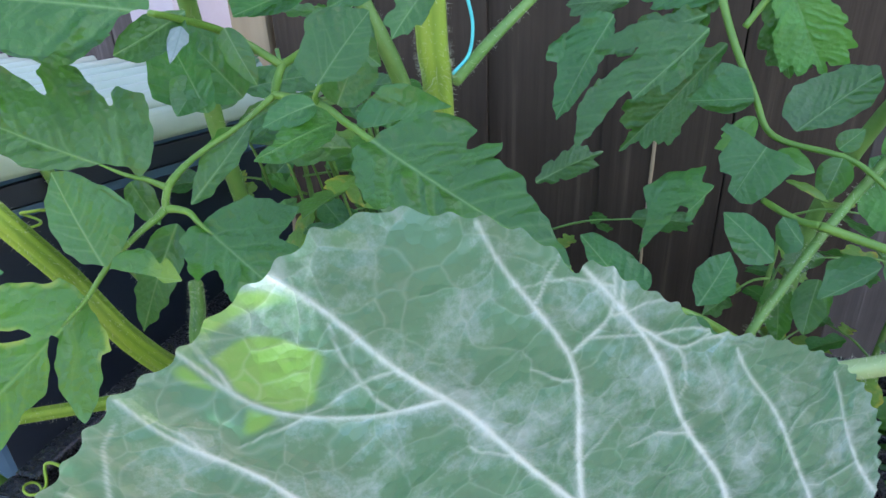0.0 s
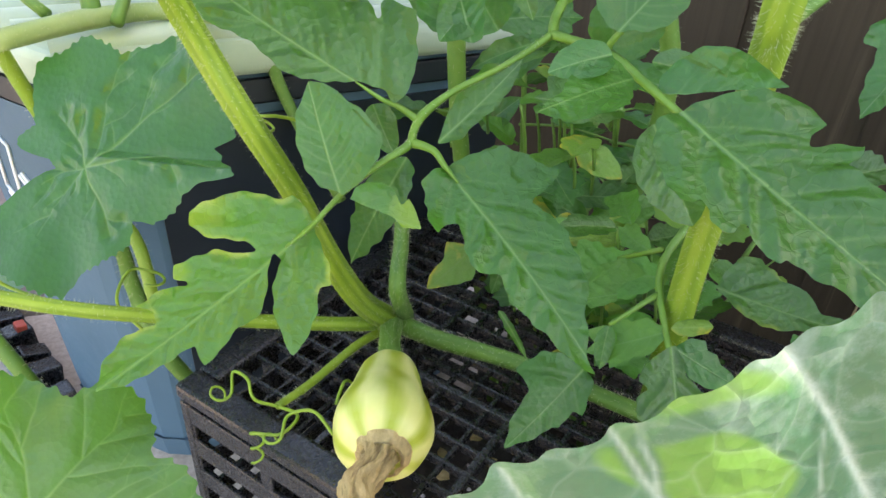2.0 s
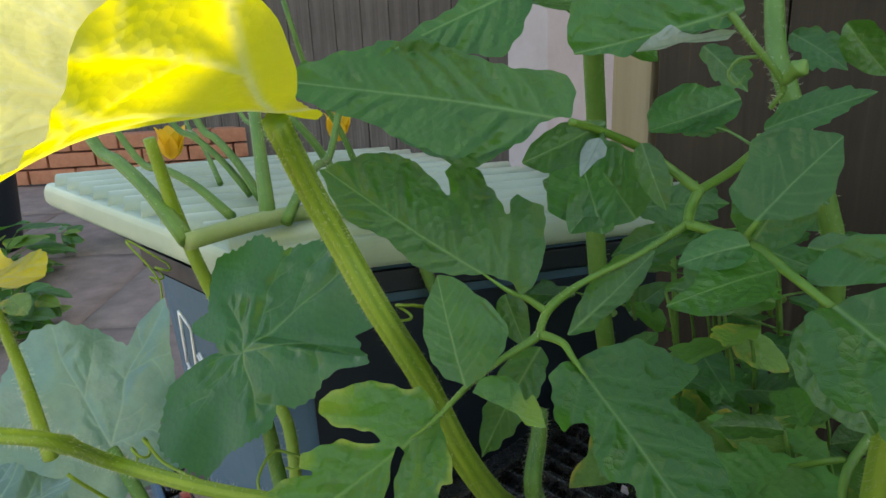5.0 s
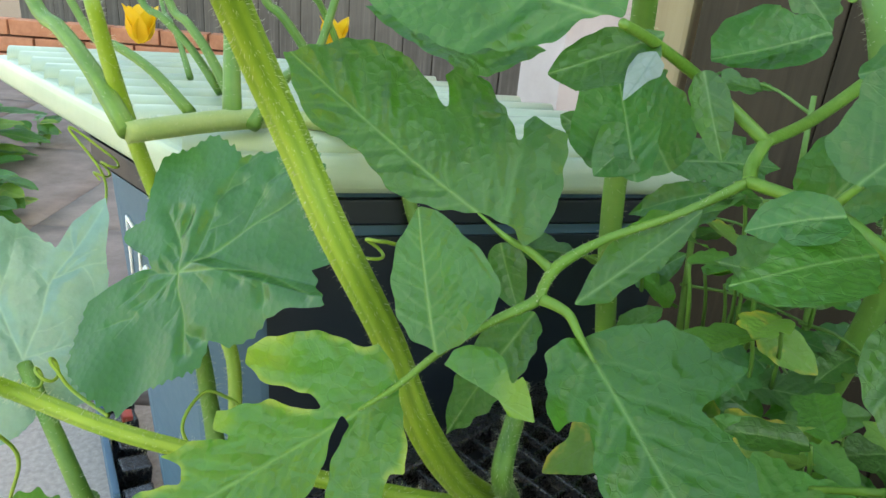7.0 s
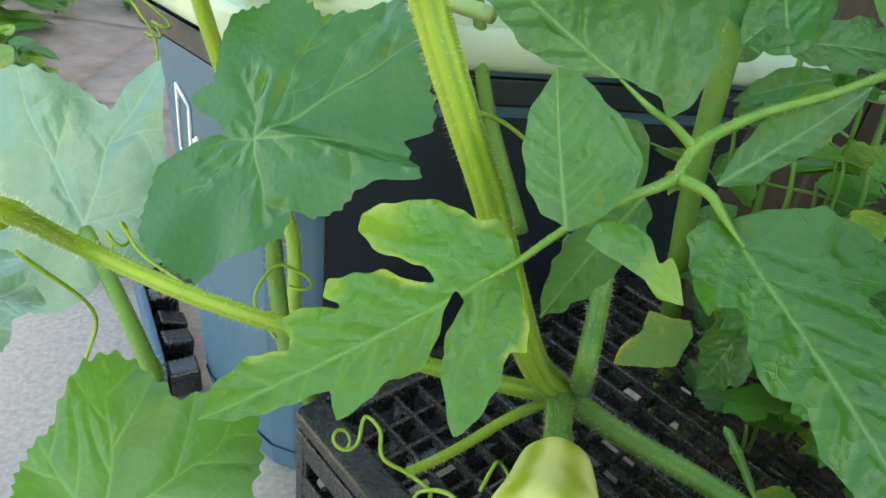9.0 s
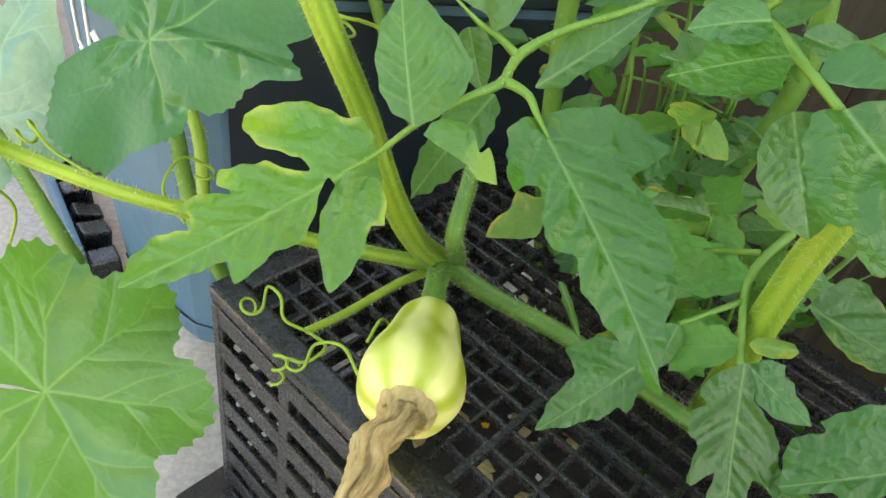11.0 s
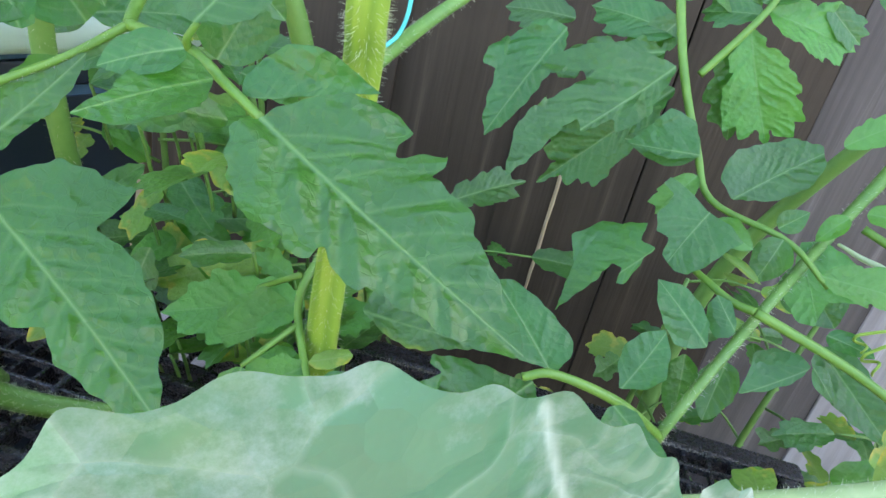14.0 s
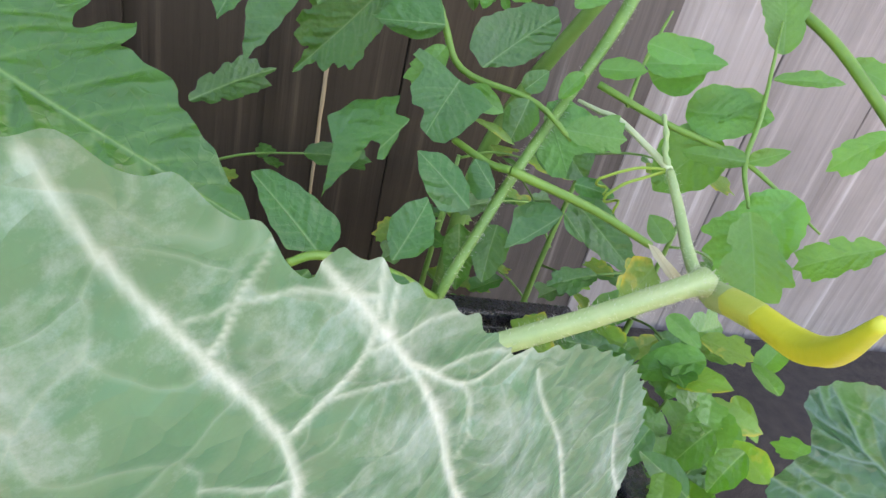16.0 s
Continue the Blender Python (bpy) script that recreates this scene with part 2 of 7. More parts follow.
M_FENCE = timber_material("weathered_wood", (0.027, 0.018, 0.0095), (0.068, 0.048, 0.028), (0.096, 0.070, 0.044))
# paler copies of the timber for the brighter boards
M_FENCE_PALE = timber_material("pale_board_wood", (0.17, 0.145, 0.125), (0.36, 0.325, 0.295), (0.46, 0.42, 0.385))
M_FENCE_MID = timber_material("mid_board_wood", (0.062, 0.049, 0.039), (0.165, 0.137, 0.113), (0.24, 0.205, 0.175))
M_POST = plain_material("tan_wood", (0.27, 0.19, 0.095), (0.42, 0.32, 0.18), 20, 0.8, relief=0.4, stretch=(1, 1, 0.06))
M_CONCRETE = plain_material("concrete", (0.31, 0.255, 0.22), (0.56, 0.47, 0.40), 150, 0.9, relief=0.9, distance=0.0012, detail=9.0)
M_SLAB = plain_material("brown_concrete", (0.13, 0.10, 0.085), (0.27, 0.22, 0.19), 12, 0.9, relief=0.6, distance=0.003)
M_SOIL = plain_material("soil", (0.012, 0.009, 0.007), (0.06, 0.045, 0.035), 60, 0.95, relief=1.0, distance=0.006)
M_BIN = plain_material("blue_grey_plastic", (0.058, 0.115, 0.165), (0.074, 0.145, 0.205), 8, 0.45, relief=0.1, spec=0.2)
# also colours the box front, where it stands in for shade
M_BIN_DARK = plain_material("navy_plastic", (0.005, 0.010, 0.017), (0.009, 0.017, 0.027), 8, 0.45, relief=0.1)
M_LID = plain_material("pale_green_plastic", (0.29, 0.385, 0.28), (0.41, 0.495, 0.37), 10, 0.4, relief=0.1)
M_RED = plain_material("red_plastic", (0.42, 0.05, 0.03), (0.55, 0.08, 0.04), 60, 0.4)
M_WHITE = plain_material("white_print", (0.75, 0.78, 0.8), (0.85, 0.87, 0.88), 60, 0.6)
M_BRICK = plain_material("orange_brick", (0.38, 0.14, 0.07), (0.55, 0.24, 0.13), 30, 0.9, relief=0.6)
M_WALL = plain_material("pink_render", (0.44, 0.37, 0.35), (0.56, 0.49, 0.47), 6, 0.9, relief=0.4)
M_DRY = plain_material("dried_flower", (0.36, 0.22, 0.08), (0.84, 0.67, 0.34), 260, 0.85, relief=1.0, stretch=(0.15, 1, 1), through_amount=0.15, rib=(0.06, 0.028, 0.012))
M_TIE = plain_material("teal_twine", (0.02, 0.38, 0.36), (0.05, 0.55, 0.50), 100, 0.5)
M_YELLOW = plain_material("orange_petal", (0.70, 0.36, 0.01), (0.85, 0.55, 0.03), 30, 0.6, through_amount=0.4)


def fruit_material():
    mat, nt, b, out = node_material("striped_squash_skin")
    at = nt.nodes.new("ShaderNodeAttribute")
    at.attribute_name = "vein"
    patch = noise_fac(nt, 60.0, 4.0)
    c = mix_colour(nt, math_node(nt, "MULTIPLY", at.outputs["Fac"], 0.8), (0.30, 0.36, 0.02), (0.70, 0.68, 0.28))
    c = mix_colour(nt, math_node(nt, "MULTIPLY", ramp(nt, patch, 0.4, 0.7), 0.35), c, (0.46, 0.53, 0.12))
    nt.links.new(c, b.inputs["Base Color"])
    b.inputs["Roughness"].default_value = 0.36
    b.inputs["Subsurface Weight"].default_value = 0.15
    b.inputs["Subsurface Radius"].default_value = (0.004, 0.004, 0.001)
    bump(nt, b, patch, 0.08, 0.002)
    return mat


M_FRUIT = fruit_material()


# ---- building helpers ----
def mesh_of(name, verts, faces, mat, smooth=True, attrs=None):
    me = bpy.data.meshes.new(name)
    me.from_pydata([tuple(v) for v in verts], [], faces)
    me.materials.append(mat)
    if smooth:
        me.polygons.foreach_set("use_smooth", [True] * len(me.polygons))
    for key, values in (attrs or {}).items():
        a = me.attributes.new(key, "FLOAT", "POINT")
        a.data.foreach_set("value", np.asarray(values, dtype=np.float32))
    me.update()
    return me


def part(name, me, parent, label=""):
    ob = new(name, me)
    ob.parent = parent
    if label:
        ob["label"] = label
    return ob


def thing(name, label, category, group="", kind="", at=(0, 0, 0)):
    ob = new(name)
    ob.location = at
    ob.empty_display_size = 0.02
    return tagged(ob, label, category, group, kind)


def spline(points, n):
    """A smooth curve through the points (Catmull-Rom), n samples."""
    p = [np.array(q, float) for q in points]
    p = [2 * p[0] - p[1], *p, 2 * p[-1] - p[-2]]
    out = []
    segs = len(p) - 3
    for i in range(n):
        s = i / (n - 1) * segs
        k = min(int(s), segs - 1)
        t = s - k
        a, b, c, d = p[k:k + 4]
        out.append(0.5 * (2 * b + (c - a) * t + (2 * a - 5 * b + 4 * c - d) * t * t + (3 * b - a - 3 * c + d) * t ** 3))
    return np.array(out)


def tube(name, points, radii, mat, n=28, sides=12, ridge=0.0, ridges=5, wobble=0.0, hairs=0, hair_len=0.0034, bulge=()):
    """A rounded stem along a curve; ridges run along it, hairs stand on it as a second mesh. bulge: (place 0..1, gain, width)."""
    c = spline(points, n)
    r = np.interp(np.linspace(0, 1, n), np.linspace(0, 1, len(radii)), radii)
    for where, gain, width in bulge:
        r = r * (1 + gain * np.exp(-((np.linspace(0, 1, n) - where) / width) ** 2))
    d = np.gradient(c, axis=0)
    d /= np.linalg.norm(d, axis=1)[:, None] + 1e-12
    side = np.cross(d[0], (0.3, 0.2, 1.0))
    verts, faces, spikes, spike_faces = [], [], [], []
    rnd = random.Random(round(abs(float(c.sum())) * 1e5) % 99991)
    frames = []
    for i in range(n):
        side = side - d[i] * (side @ d[i])
        side /= np.linalg.norm(side) + 1e-12
        up = np.cross(d[i], side)
        frames.append((side.copy(), up))
        for k in range(sides):
            a = 2 * math.pi * k / sides
            rr = r[i] * (1 + ridge * math.cos(ridges * a)) * (1 + wobble * rnd.uniform(-1, 1))
            verts.append(c[i] + rr * (math.cos(a) * side + math.sin(a) * up))
    for i in range(n - 1):
        for k in range(sides):
            q = (k + 1) % sides
            faces.append((i * sides + k, i * sides + q, (i + 1) * sides + q, (i + 1) * sides + k))
    faces.append(tuple(range(sides))[::-1])
    faces.append(tuple(range((n - 1) * sides, n * sides)))
    for _ in range(int(hairs * 2.5)):
        s = rnd.uniform(0, n - 1.001)
        i = int(s)
        t = s - i
        p = c[i] * (1 - t) + c[i + 1] * t
        rr = r[i] * (1 - t) + r[i + 1] * t
        a = rnd.uniform(0, 2 * math.pi)
        out = math.cos(a) * frames[i][0] + math.sin(a) * frames[i][1]
        tan = np.cross(out, d[i])
        w = rnd.uniform(0.00006, 0.00011)
        tip = p + out * (rr + hair_len * rnd.uniform(0.4, 1.1)) + d[i] * rnd.uniform(-1, 1) * 0.001
        root = p + out * rr * 0.95
        o = len(spikes)
        spikes += [root + w * tan, root - w * tan * 0.5 + w * d[i], root - w * tan * 0.5 - w * d[i], tip]
        spike_faces += [(o, o + 1, o + 3), (o + 1, o + 2, o + 3), (o + 2, o, o + 3)]
    rib = [0.5 - 0.5 * math.cos(ridges * 2 * math.pi * k / sides) if ridge else 0.0 for _ in range(n) for k in range(sides)]
    me = mesh_of(name, verts, faces, mat, attrs={"rib": rib})
    hair = mesh_of("hairs", spikes, spike_faces, M_HAIR, smooth=False) if hairs else None
    return me, hair


def stem(name, parent, points, radii, mat, label="", hairs=0, **kw):
    me, hair = tube(name, points, radii, mat, hairs=hairs, **kw)
    ob = part(name, me, parent, label)
    ob.matrix_parent_inverse = parent_matrix(parent).inverted()
    if hair:
        h = part("hairs", hair, ob, "fine pale bristles")
        h["kind"] = "stuff"
        h.matrix_parent_inverse = Matrix.Identity(4)
    return ob


def parent_matrix(ob):
    m = Matrix.Identity(4)
    while ob is not None:
        m = (ob.matrix_parent_inverse if ob.parent else Matrix.Identity(4)) @ ob.matrix_basis @ m
        ob = ob.parent
    return m


def set_on(base, tip, normal):
    """The pose whose x runs from base to tip and whose z is as near as can be to normal, and the length."""
    b, t, nrm = Vector(base), Vector(tip), Vector(normal)
    x = (t - b)
    length = x.length
    x.normalize()
    y = nrm.cross(x).normalized()
    z = x.cross(y)
    m = Matrix((x, y, z)).transposed().to_4x4()
    m.translation = b
    return m, length


def seg_distance(px, py, ax, ay, bx, by):
    dx, dy = bx - ax, by - ay
    t = np.clip(((px - ax) * dx + (py - ay) * dy) / (dx * dx + dy * dy + 1e-12), 0, 1)
    return np.hypot(px - ax - t * dx, py - ay - t * dy), t


def wavy(x, y, seed):
    """A cheap smooth noise from crossing waves, about -1 to 1."""
    r = random.Random(seed)
    out = np.zeros_like(x)
    for k in range(5):
        a, f, p = r.uniform(0, 6.3), r.uniform(0.6, 1.7), r.uniform(0, 6.3)
        out += np.sin(f * (x * math.cos(a) + y * math.sin(a)) + p + 0.8 * np.sin(f * 0.7 * (y * math.cos(a) - x * math.sin(a)) + p * 2)) / 2.5
    return out


def cut_sheet(xs, ys, field):
    """Corner list and faces of the part of a grid where field is above 0, with its edge cut smoothly."""
    nx, ny = len(xs), len(ys)
    inside = field > 0
    index, pts, faces = {}, [], []

    def corner(i, j):
        k = (i, j)
        if k not in index:
            index[k] = len(pts)
            pts.append((xs[i], ys[j]))
        return index[k]

    def cut(p, q):
        k = (min(p, q), max(p, q))
        if k not in index:
            fp, fq = field[p], field[q]
            t = min(0.97, max(0.03, fp / (fp - fq)))
            index[k] = len(pts)
            pts.append((xs[p[0]] + t * (xs[q[0]] - xs[p[0]]), ys[p[1]] + t * (ys[q[1]] - ys[p[1]])))
        return index[k]

    count = inside[:-1, :-1].astype(int) + inside[1:, :-1] + inside[:-1, 1:] + inside[1:, 1:]
    for i, j in zip(*np.nonzero(count)):
        ring = ((i, j), (i + 1, j), (i + 1, j + 1), (i, j + 1))
        if count[i, j] == 4:
            faces.append(tuple(corner(*c) for c in ring))
            continue
        poly = []
        for k in range(4):
            p, q = ring[k], ring[(k + 1) % 4]
            if inside[p]:
                poly.append(corner(*p))
            if inside[p] != inside[q]:
                poly.append(cut(p, q))
        if len(poly) > 2:
            faces.append(tuple(poly))
    return np.array(pts), faces


def edge_field(X, Y, outline, length):
    """How far each place lies inside (plus) or outside (minus) a blade's edge, its corners rounded."""
    ring = [(x * length, y * length) for x, y in outline]
    soft = []
    for k in range(len(ring)):
        (ax, ay), (bx, by), (cx, cy) = ring[k - 1], ring[k], ring[(k + 1) % len(ring)]
        soft += [(bx + 0.16 * (ax - bx), by + 0.16 * (ay - by)), (bx + 0.03 * (ax + cx - 2 * bx), by + 0.03 * (ay + cy - 2 * by)), (bx + 0.16 * (cx - bx), by + 0.16 * (cy - by))]
    near, inside = np.full(X.shape, 9.0), np.zeros(X.shape, bool)
    for k in range(len(soft)):
        (ax, ay), (bx, by) = soft[k - 1], soft[k]
        near = np.minimum(near, seg_distance(X, Y, ax, ay, bx, by)[0])
        if ay != by:
            inside ^= ((ay > Y) != (by > Y)) & (X < (bx - ax) * (Y - ay) / (by - ay) + ax)
    return np.where(inside, near, -near)


def tomato_blade(length, width, lobes=4, deep=0.25, sweep=0.45, fold=0.25, droop=0.12, wave=0.003, seed=0, mat=None, nu=84, nv=11, belly=None, relief=0.0021, saw=0.6, side=(), start=0.0, basal=0, blunt=0.42, outline=None, tired=()):
    """A tomato leaflet: a pointed blade with forward-pointing lobes that run into it, a pale midrib and side veins,
    puckered between. side: (place, angle, reach, half breadth) for lobes of its own, angle minus to one side;
    basal: 1 or -1 for a broad lobe low on one side; outline: the blade's own edge, round from the stalk, in lengths of the blade."""
    belly = belly or (0.42 if lobes <= 2 else 0.40)
    rnd = random.Random(seed)
    fins = [(p, math.radians(a), r * length, h * length, blunt) for p, a, r, h in side]
    n = max(2, lobes)
    smooth = lobes <= 2 and deep < 0.12
    if not side and not smooth and not outline:
        for s in (-1, 1):
            for k in range(n):
                p = 0.10 + 0.66 * (k + 0.2 * s * 0.5 + rnd.uniform(-0.1, 0.1) + 0.3) / n
                env = width * (max(0.05, p) / belly) ** 0.35 if p < belly else width * (1 - (p - belly) / (1 - belly)) ** 0.75
                angle = rnd.uniform(0.85, 1.05) - 0.25 * p
                reach = env / math.sin(angle) * rnd.uniform(0.92, 1.1)
                fins.append((p, s * angle, reach, 0.27 * length / n + 0.10 * reach, 0.5))
    if basal:
        fins.append((0.06, basal * 1.05, width * 1.05, width * 0.42, 0.6))
    core = width * (1.0 if side or smooth else 0.92 - 1.3 * deep)
    nx = nu
    reach_y = max([width * 1.05] + [r * abs(math.sin(a)) + h * 0.6 for p, a, r, h, e in fins])
    top = max([length] + [p * length + r for p, a, r, h, e in fins if abs(a) < 0.9]) * 1.01
    if outline:
        width = length * 0.5 * (max(q[1] for q in outline) - min(q[1] for q in outline))
        reach_y, top = length * max(abs(q[1]) for q in outline), length * max(q[0] for q in outline) * 1.01
    xs = np.linspace(min(-0.06, min(q[0] for q in outline) - 0.02 if outline else 0) * length, top, nx)
    q = np.linspace(-1, 1, max(31, int(2 * reach_y / top * nx * 1.15) | 1))
    ys = np.sign(q) * np.abs(q) ** 1.3 * reach_y * 1.08
    X, Y = np.meshgrid(xs, ys, indexing="ij")

    def drop(t, peak):
        t = np.clip(t, 0, 1)
        return np.where(t < peak, np.sin(0.5 * np.pi * (0.25 + 0.75 * t / peak)), np.cos(0.5 * np.pi * np.clip((t - peak) / (1 - peak), 0, 1)) ** 0.8)

    bow = 0.012 * length * np.sin(np.pi * np.clip(X / length, 0, 1)) * rnd.choice((-1, 1))
    t = (X / length - start) / (1 - start)
    if side:
        prof = np.where((t > 0) & (t < 1), drop(t, 0.40), 0) * np.clip((1 - t) * 2.2, 0, 1) ** 0.4
    else:
        prof = np.where((t > 0) & (t < 1), np.clip(t, 1e-6, 1) ** (0.62 * belly / 0.5) * np.clip(1 - t, 0, 1) ** 0.80, 0)
        prof = prof / 0.43
    F = core * prof - np.abs(Y - bow)
    F = np.where((t <= 0) | (t >= 1), -0.002 - np.abs(Y), F)
    if outline:
        F = edge_field(X, Y, outline, length)
    veins = [(p, a, r) for p, a, r, h, e in fins] if outline else []
    for p, a, r, h, peak in (() if outline else fins):
        ux, uy = math.cos(a), math.sin(a)
        dx, dy = X - p * length, Y
        s = dx * ux + dy * uy
        curl = 0.10 * r * (np.clip(s / r, 0, 1)) ** 2 * math.copysign(1, a)
        d = -dx * uy + dy * ux + curl
        g = np.where((s > -0.1 * r) & (s < r), h * drop(s / r, peak) - np.abs(d), -0.004)
        k = 0.0007
        m = np.maximum(F, g)
        F = m + k * np.log(np.exp((F - m) / k) + np.exp((g - m) / k))
        veins.append((p, a, r * 0.97))
    F = F - (0.00035 if outline else 0.0006) * (1 + np.sin((X + np.abs(Y) * 0.4) * (2 * math.pi / (0.011)) + rnd.uniform(0, 6)) + 0.8 * wavy(X * 500, Y * 500, seed + 1)) * np.clip(length / 0.08, 0.2, 1)
    F = F - 0.0004
    pts, faces = cut_sheet(xs, ys, F)
    x, y = pts[:, 0], pts[:, 1]
    bw = 0.012 * length * np.sin(np.pi * np.clip(x / length, 0, 1)) * (1 if bow.max() > 1e-9 else -1)
    c = y - bw
    mid = np.exp(-(np.abs(c) / (0.00066 * (1.2 - 0.75 * np.clip(x / length, 0, 1)) * min(1, 0.45 + length / 0.16))) ** 2)
    near = np.abs(c)
    extra = 8 if length > 0.08 else 6 if length > 0.05 else 4
    for s in (-1, 1):
        for k in range(extra):
            veins.append((0.05 + 0.80 * (k + 0.5 + 0.2 * s + rnd.uniform(-0.3, 0.3)) / extra, s * rnd.uniform(0.75, 1.1), width * 1.3 * (1.1 - 0.6 * k / extra)))
    lat = np.zeros_like(x)
    for p, a, r in veins:
        ux, uy = math.cos(a), math.sin(a)
        dx, dy = x - p * length, c
        s = dx * ux + dy * uy
        d = -dx * uy + dy * ux + 0.16 * r * np.clip(s / r, 0, 1.2) ** 2 * math.copysign(1, a) + 0.0009 * wavy(x * 220, y * 220, seed + 8)
        on = (s > 0) & (s < r * 1.05)
        lat = np.maximum(lat, np.where(on, np.exp(-(d / (0.00060 * min(1, 0.4 + length / 0.13))) ** 2) * np.clip(1.15 - s / r, 0, 1), 0))
        near = np.minimum(near, np.where(on, np.abs(d), 1))
    puck = 1 - np.exp(-(near / 0.0044) ** 2)
    w = np.abs(c)
    edge = np.clip(w / (width + 1e-9), 0, 1.5)
    z = (fold * (np.sqrt(w * w + 9e-6) - 0.003) if outline else w * fold * np.exp(-w / 0.05)) - droop * length * (x / length) ** 2 + relief * min(1, length / 0.09) * (puck * (0.85 + 0.65 * wavy(x * 140, y * 140, seed + 2)) + 0.24 * wavy(x * 420, y * 420, seed + 5) * puck + 0.15 * mid)
    z += wave * (0.55 * wavy(x * 38, y * 38, seed + 3) + 1.1 * edge ** 2 * np.sin(x * 62 + seed + 2 * np.sign(c)))
    ix = np.clip(np.searchsorted(xs, x) - 1, 0, nx - 2)
    iy = np.clip(np.searchsorted(ys, y) - 1, 0, len(ys) - 2)
    fr = np.minimum(np.minimum(F[ix, iy], F[ix + 1, iy]), np.minimum(F[ix, iy + 1], F[ix + 1, iy + 1]))
    rim = np.clip(1 - fr / 0.0024, 0, 1)
    sallow = np.zeros_like(x)
    for tx, ty, tr in tired:
        sallow = np.maximum(sallow, np.clip(1.5 * (1.15 - np.hypot(x - tx * length, y - ty * length) / (tr * length) + 0.3 * wavy(x * 160, y * 160, seed + 9)), 0, 1))
    return mesh_of("leaflet", np.stack([x, y, z], 1), faces, mat or M_TOMATO, attrs={"vein": np.maximum(0.75 * mid, 0.26 * lat), "rim": rim, "halo": np.zeros_like(x), "sallow": sallow})


def tomato_leaflet(plant, base, tip, facing, width, name="leaflet", label="", **kw):
    """A leaflet from base to tip; width: half the breadth over the length."""
    m, length = set_on(base, tip, facing)
    droop = kw.get("droop", 0.12)
    me = tomato_blade(length, width * length, **kw)
    ob = part(name, me, plant, label)
    tilt = Matrix.Rotation(-math.atan(droop), 4, "Y")
    ob.matrix_basis = parent_matrix(plant).inverted() @ m @ tilt
    return ob


def squash_veins(lobe_angles, radius, seed):
    """Segments (ax, ay, bx, by, width) of a squash leaf's palmate veins with their forks."""
    rnd = random.Random(seed)
    segs = []
    for a in lobe_angles:
        reach = radius * (0.95 if abs(a) < 1.9 else 0.8)
        bend = rnd.uniform(-0.15, 0.15)
        p = (0.0, 0.0)
        side = rnd.choice((1, -1))
        for k in range(7):
            t = (k + 1) / 7
            q = (reach * t * math.cos(a + bend * t), reach * t * math.sin(a + bend * t))
            segs.append((*p, *q, 0.0015 * (1.1 - t)))
            if 1 <= k <= 5:
                side = -side
                b = a + bend * t + side * rnd.uniform(0.55, 0.85)
                l = reach * (1.05 - t) * rnd.uniform(0.55, 0.8) + 0.010
                e = q
                for h in range(4):
                    b += rnd.uniform(-0.18, 0.18) - 0.05 * side
                    g = (e[0] + l / 4 * math.cos(b), e[1] + l / 4 * math.sin(b))
                    segs.append((*e, *g, 0.0008 * (1.15 - h * 0.22)))
                    b2 = b + (1 if h % 2 else -1) * rnd.uniform(0.7, 1.1)
                    l2 = l * rnd.uniform(0.2, 0.38)
                    m = (g[0] + l2 * 0.5 * math.cos(b2), g[1] + l2 * 0.5 * math.sin(b2))
                    b2 += rnd.uniform(-0.5, 0.5)
                    segs.append((*g, *m, 0.0003))
                    segs.append((*m, m[0] + l2 * 0.5 * math.cos(b2), m[1] + l2 * 0.5 * math.sin(b2), 0.0002))
                    e = g
            p = q
    return segs


def drawn_veins(lines, seed):
    """Segments along given main veins, with forks growing from them on both sides."""
    rnd = random.Random(seed)
    segs = []
    for width, *pts in lines:
        c = spline([(x, y, 0) for x, y in pts], 12)
        for k in range(11):
            segs.append((*c[k][:2], *c[k + 1][:2], width * (1.15 - 0.7 * k / 11)))
        for k in range(2, 11, 3):
            d = c[k + 1] - c[k]
            a = math.atan2(d[1], d[0]) + rnd.choice((1, -1)) * rnd.uniform(0.6, 1.0)
            e, l = c[k][:2], rnd.uniform(0.014, 0.028)
            for h in range(4):
                a += rnd.uniform(-0.35, 0.35)
                g = (e[0] + l / 4 * math.cos(a), e[1] + l / 4 * math.sin(a))
                segs.append((*e, *g, 0.0005 * (1 - 0.18 * h)))
                e = g
    return segs


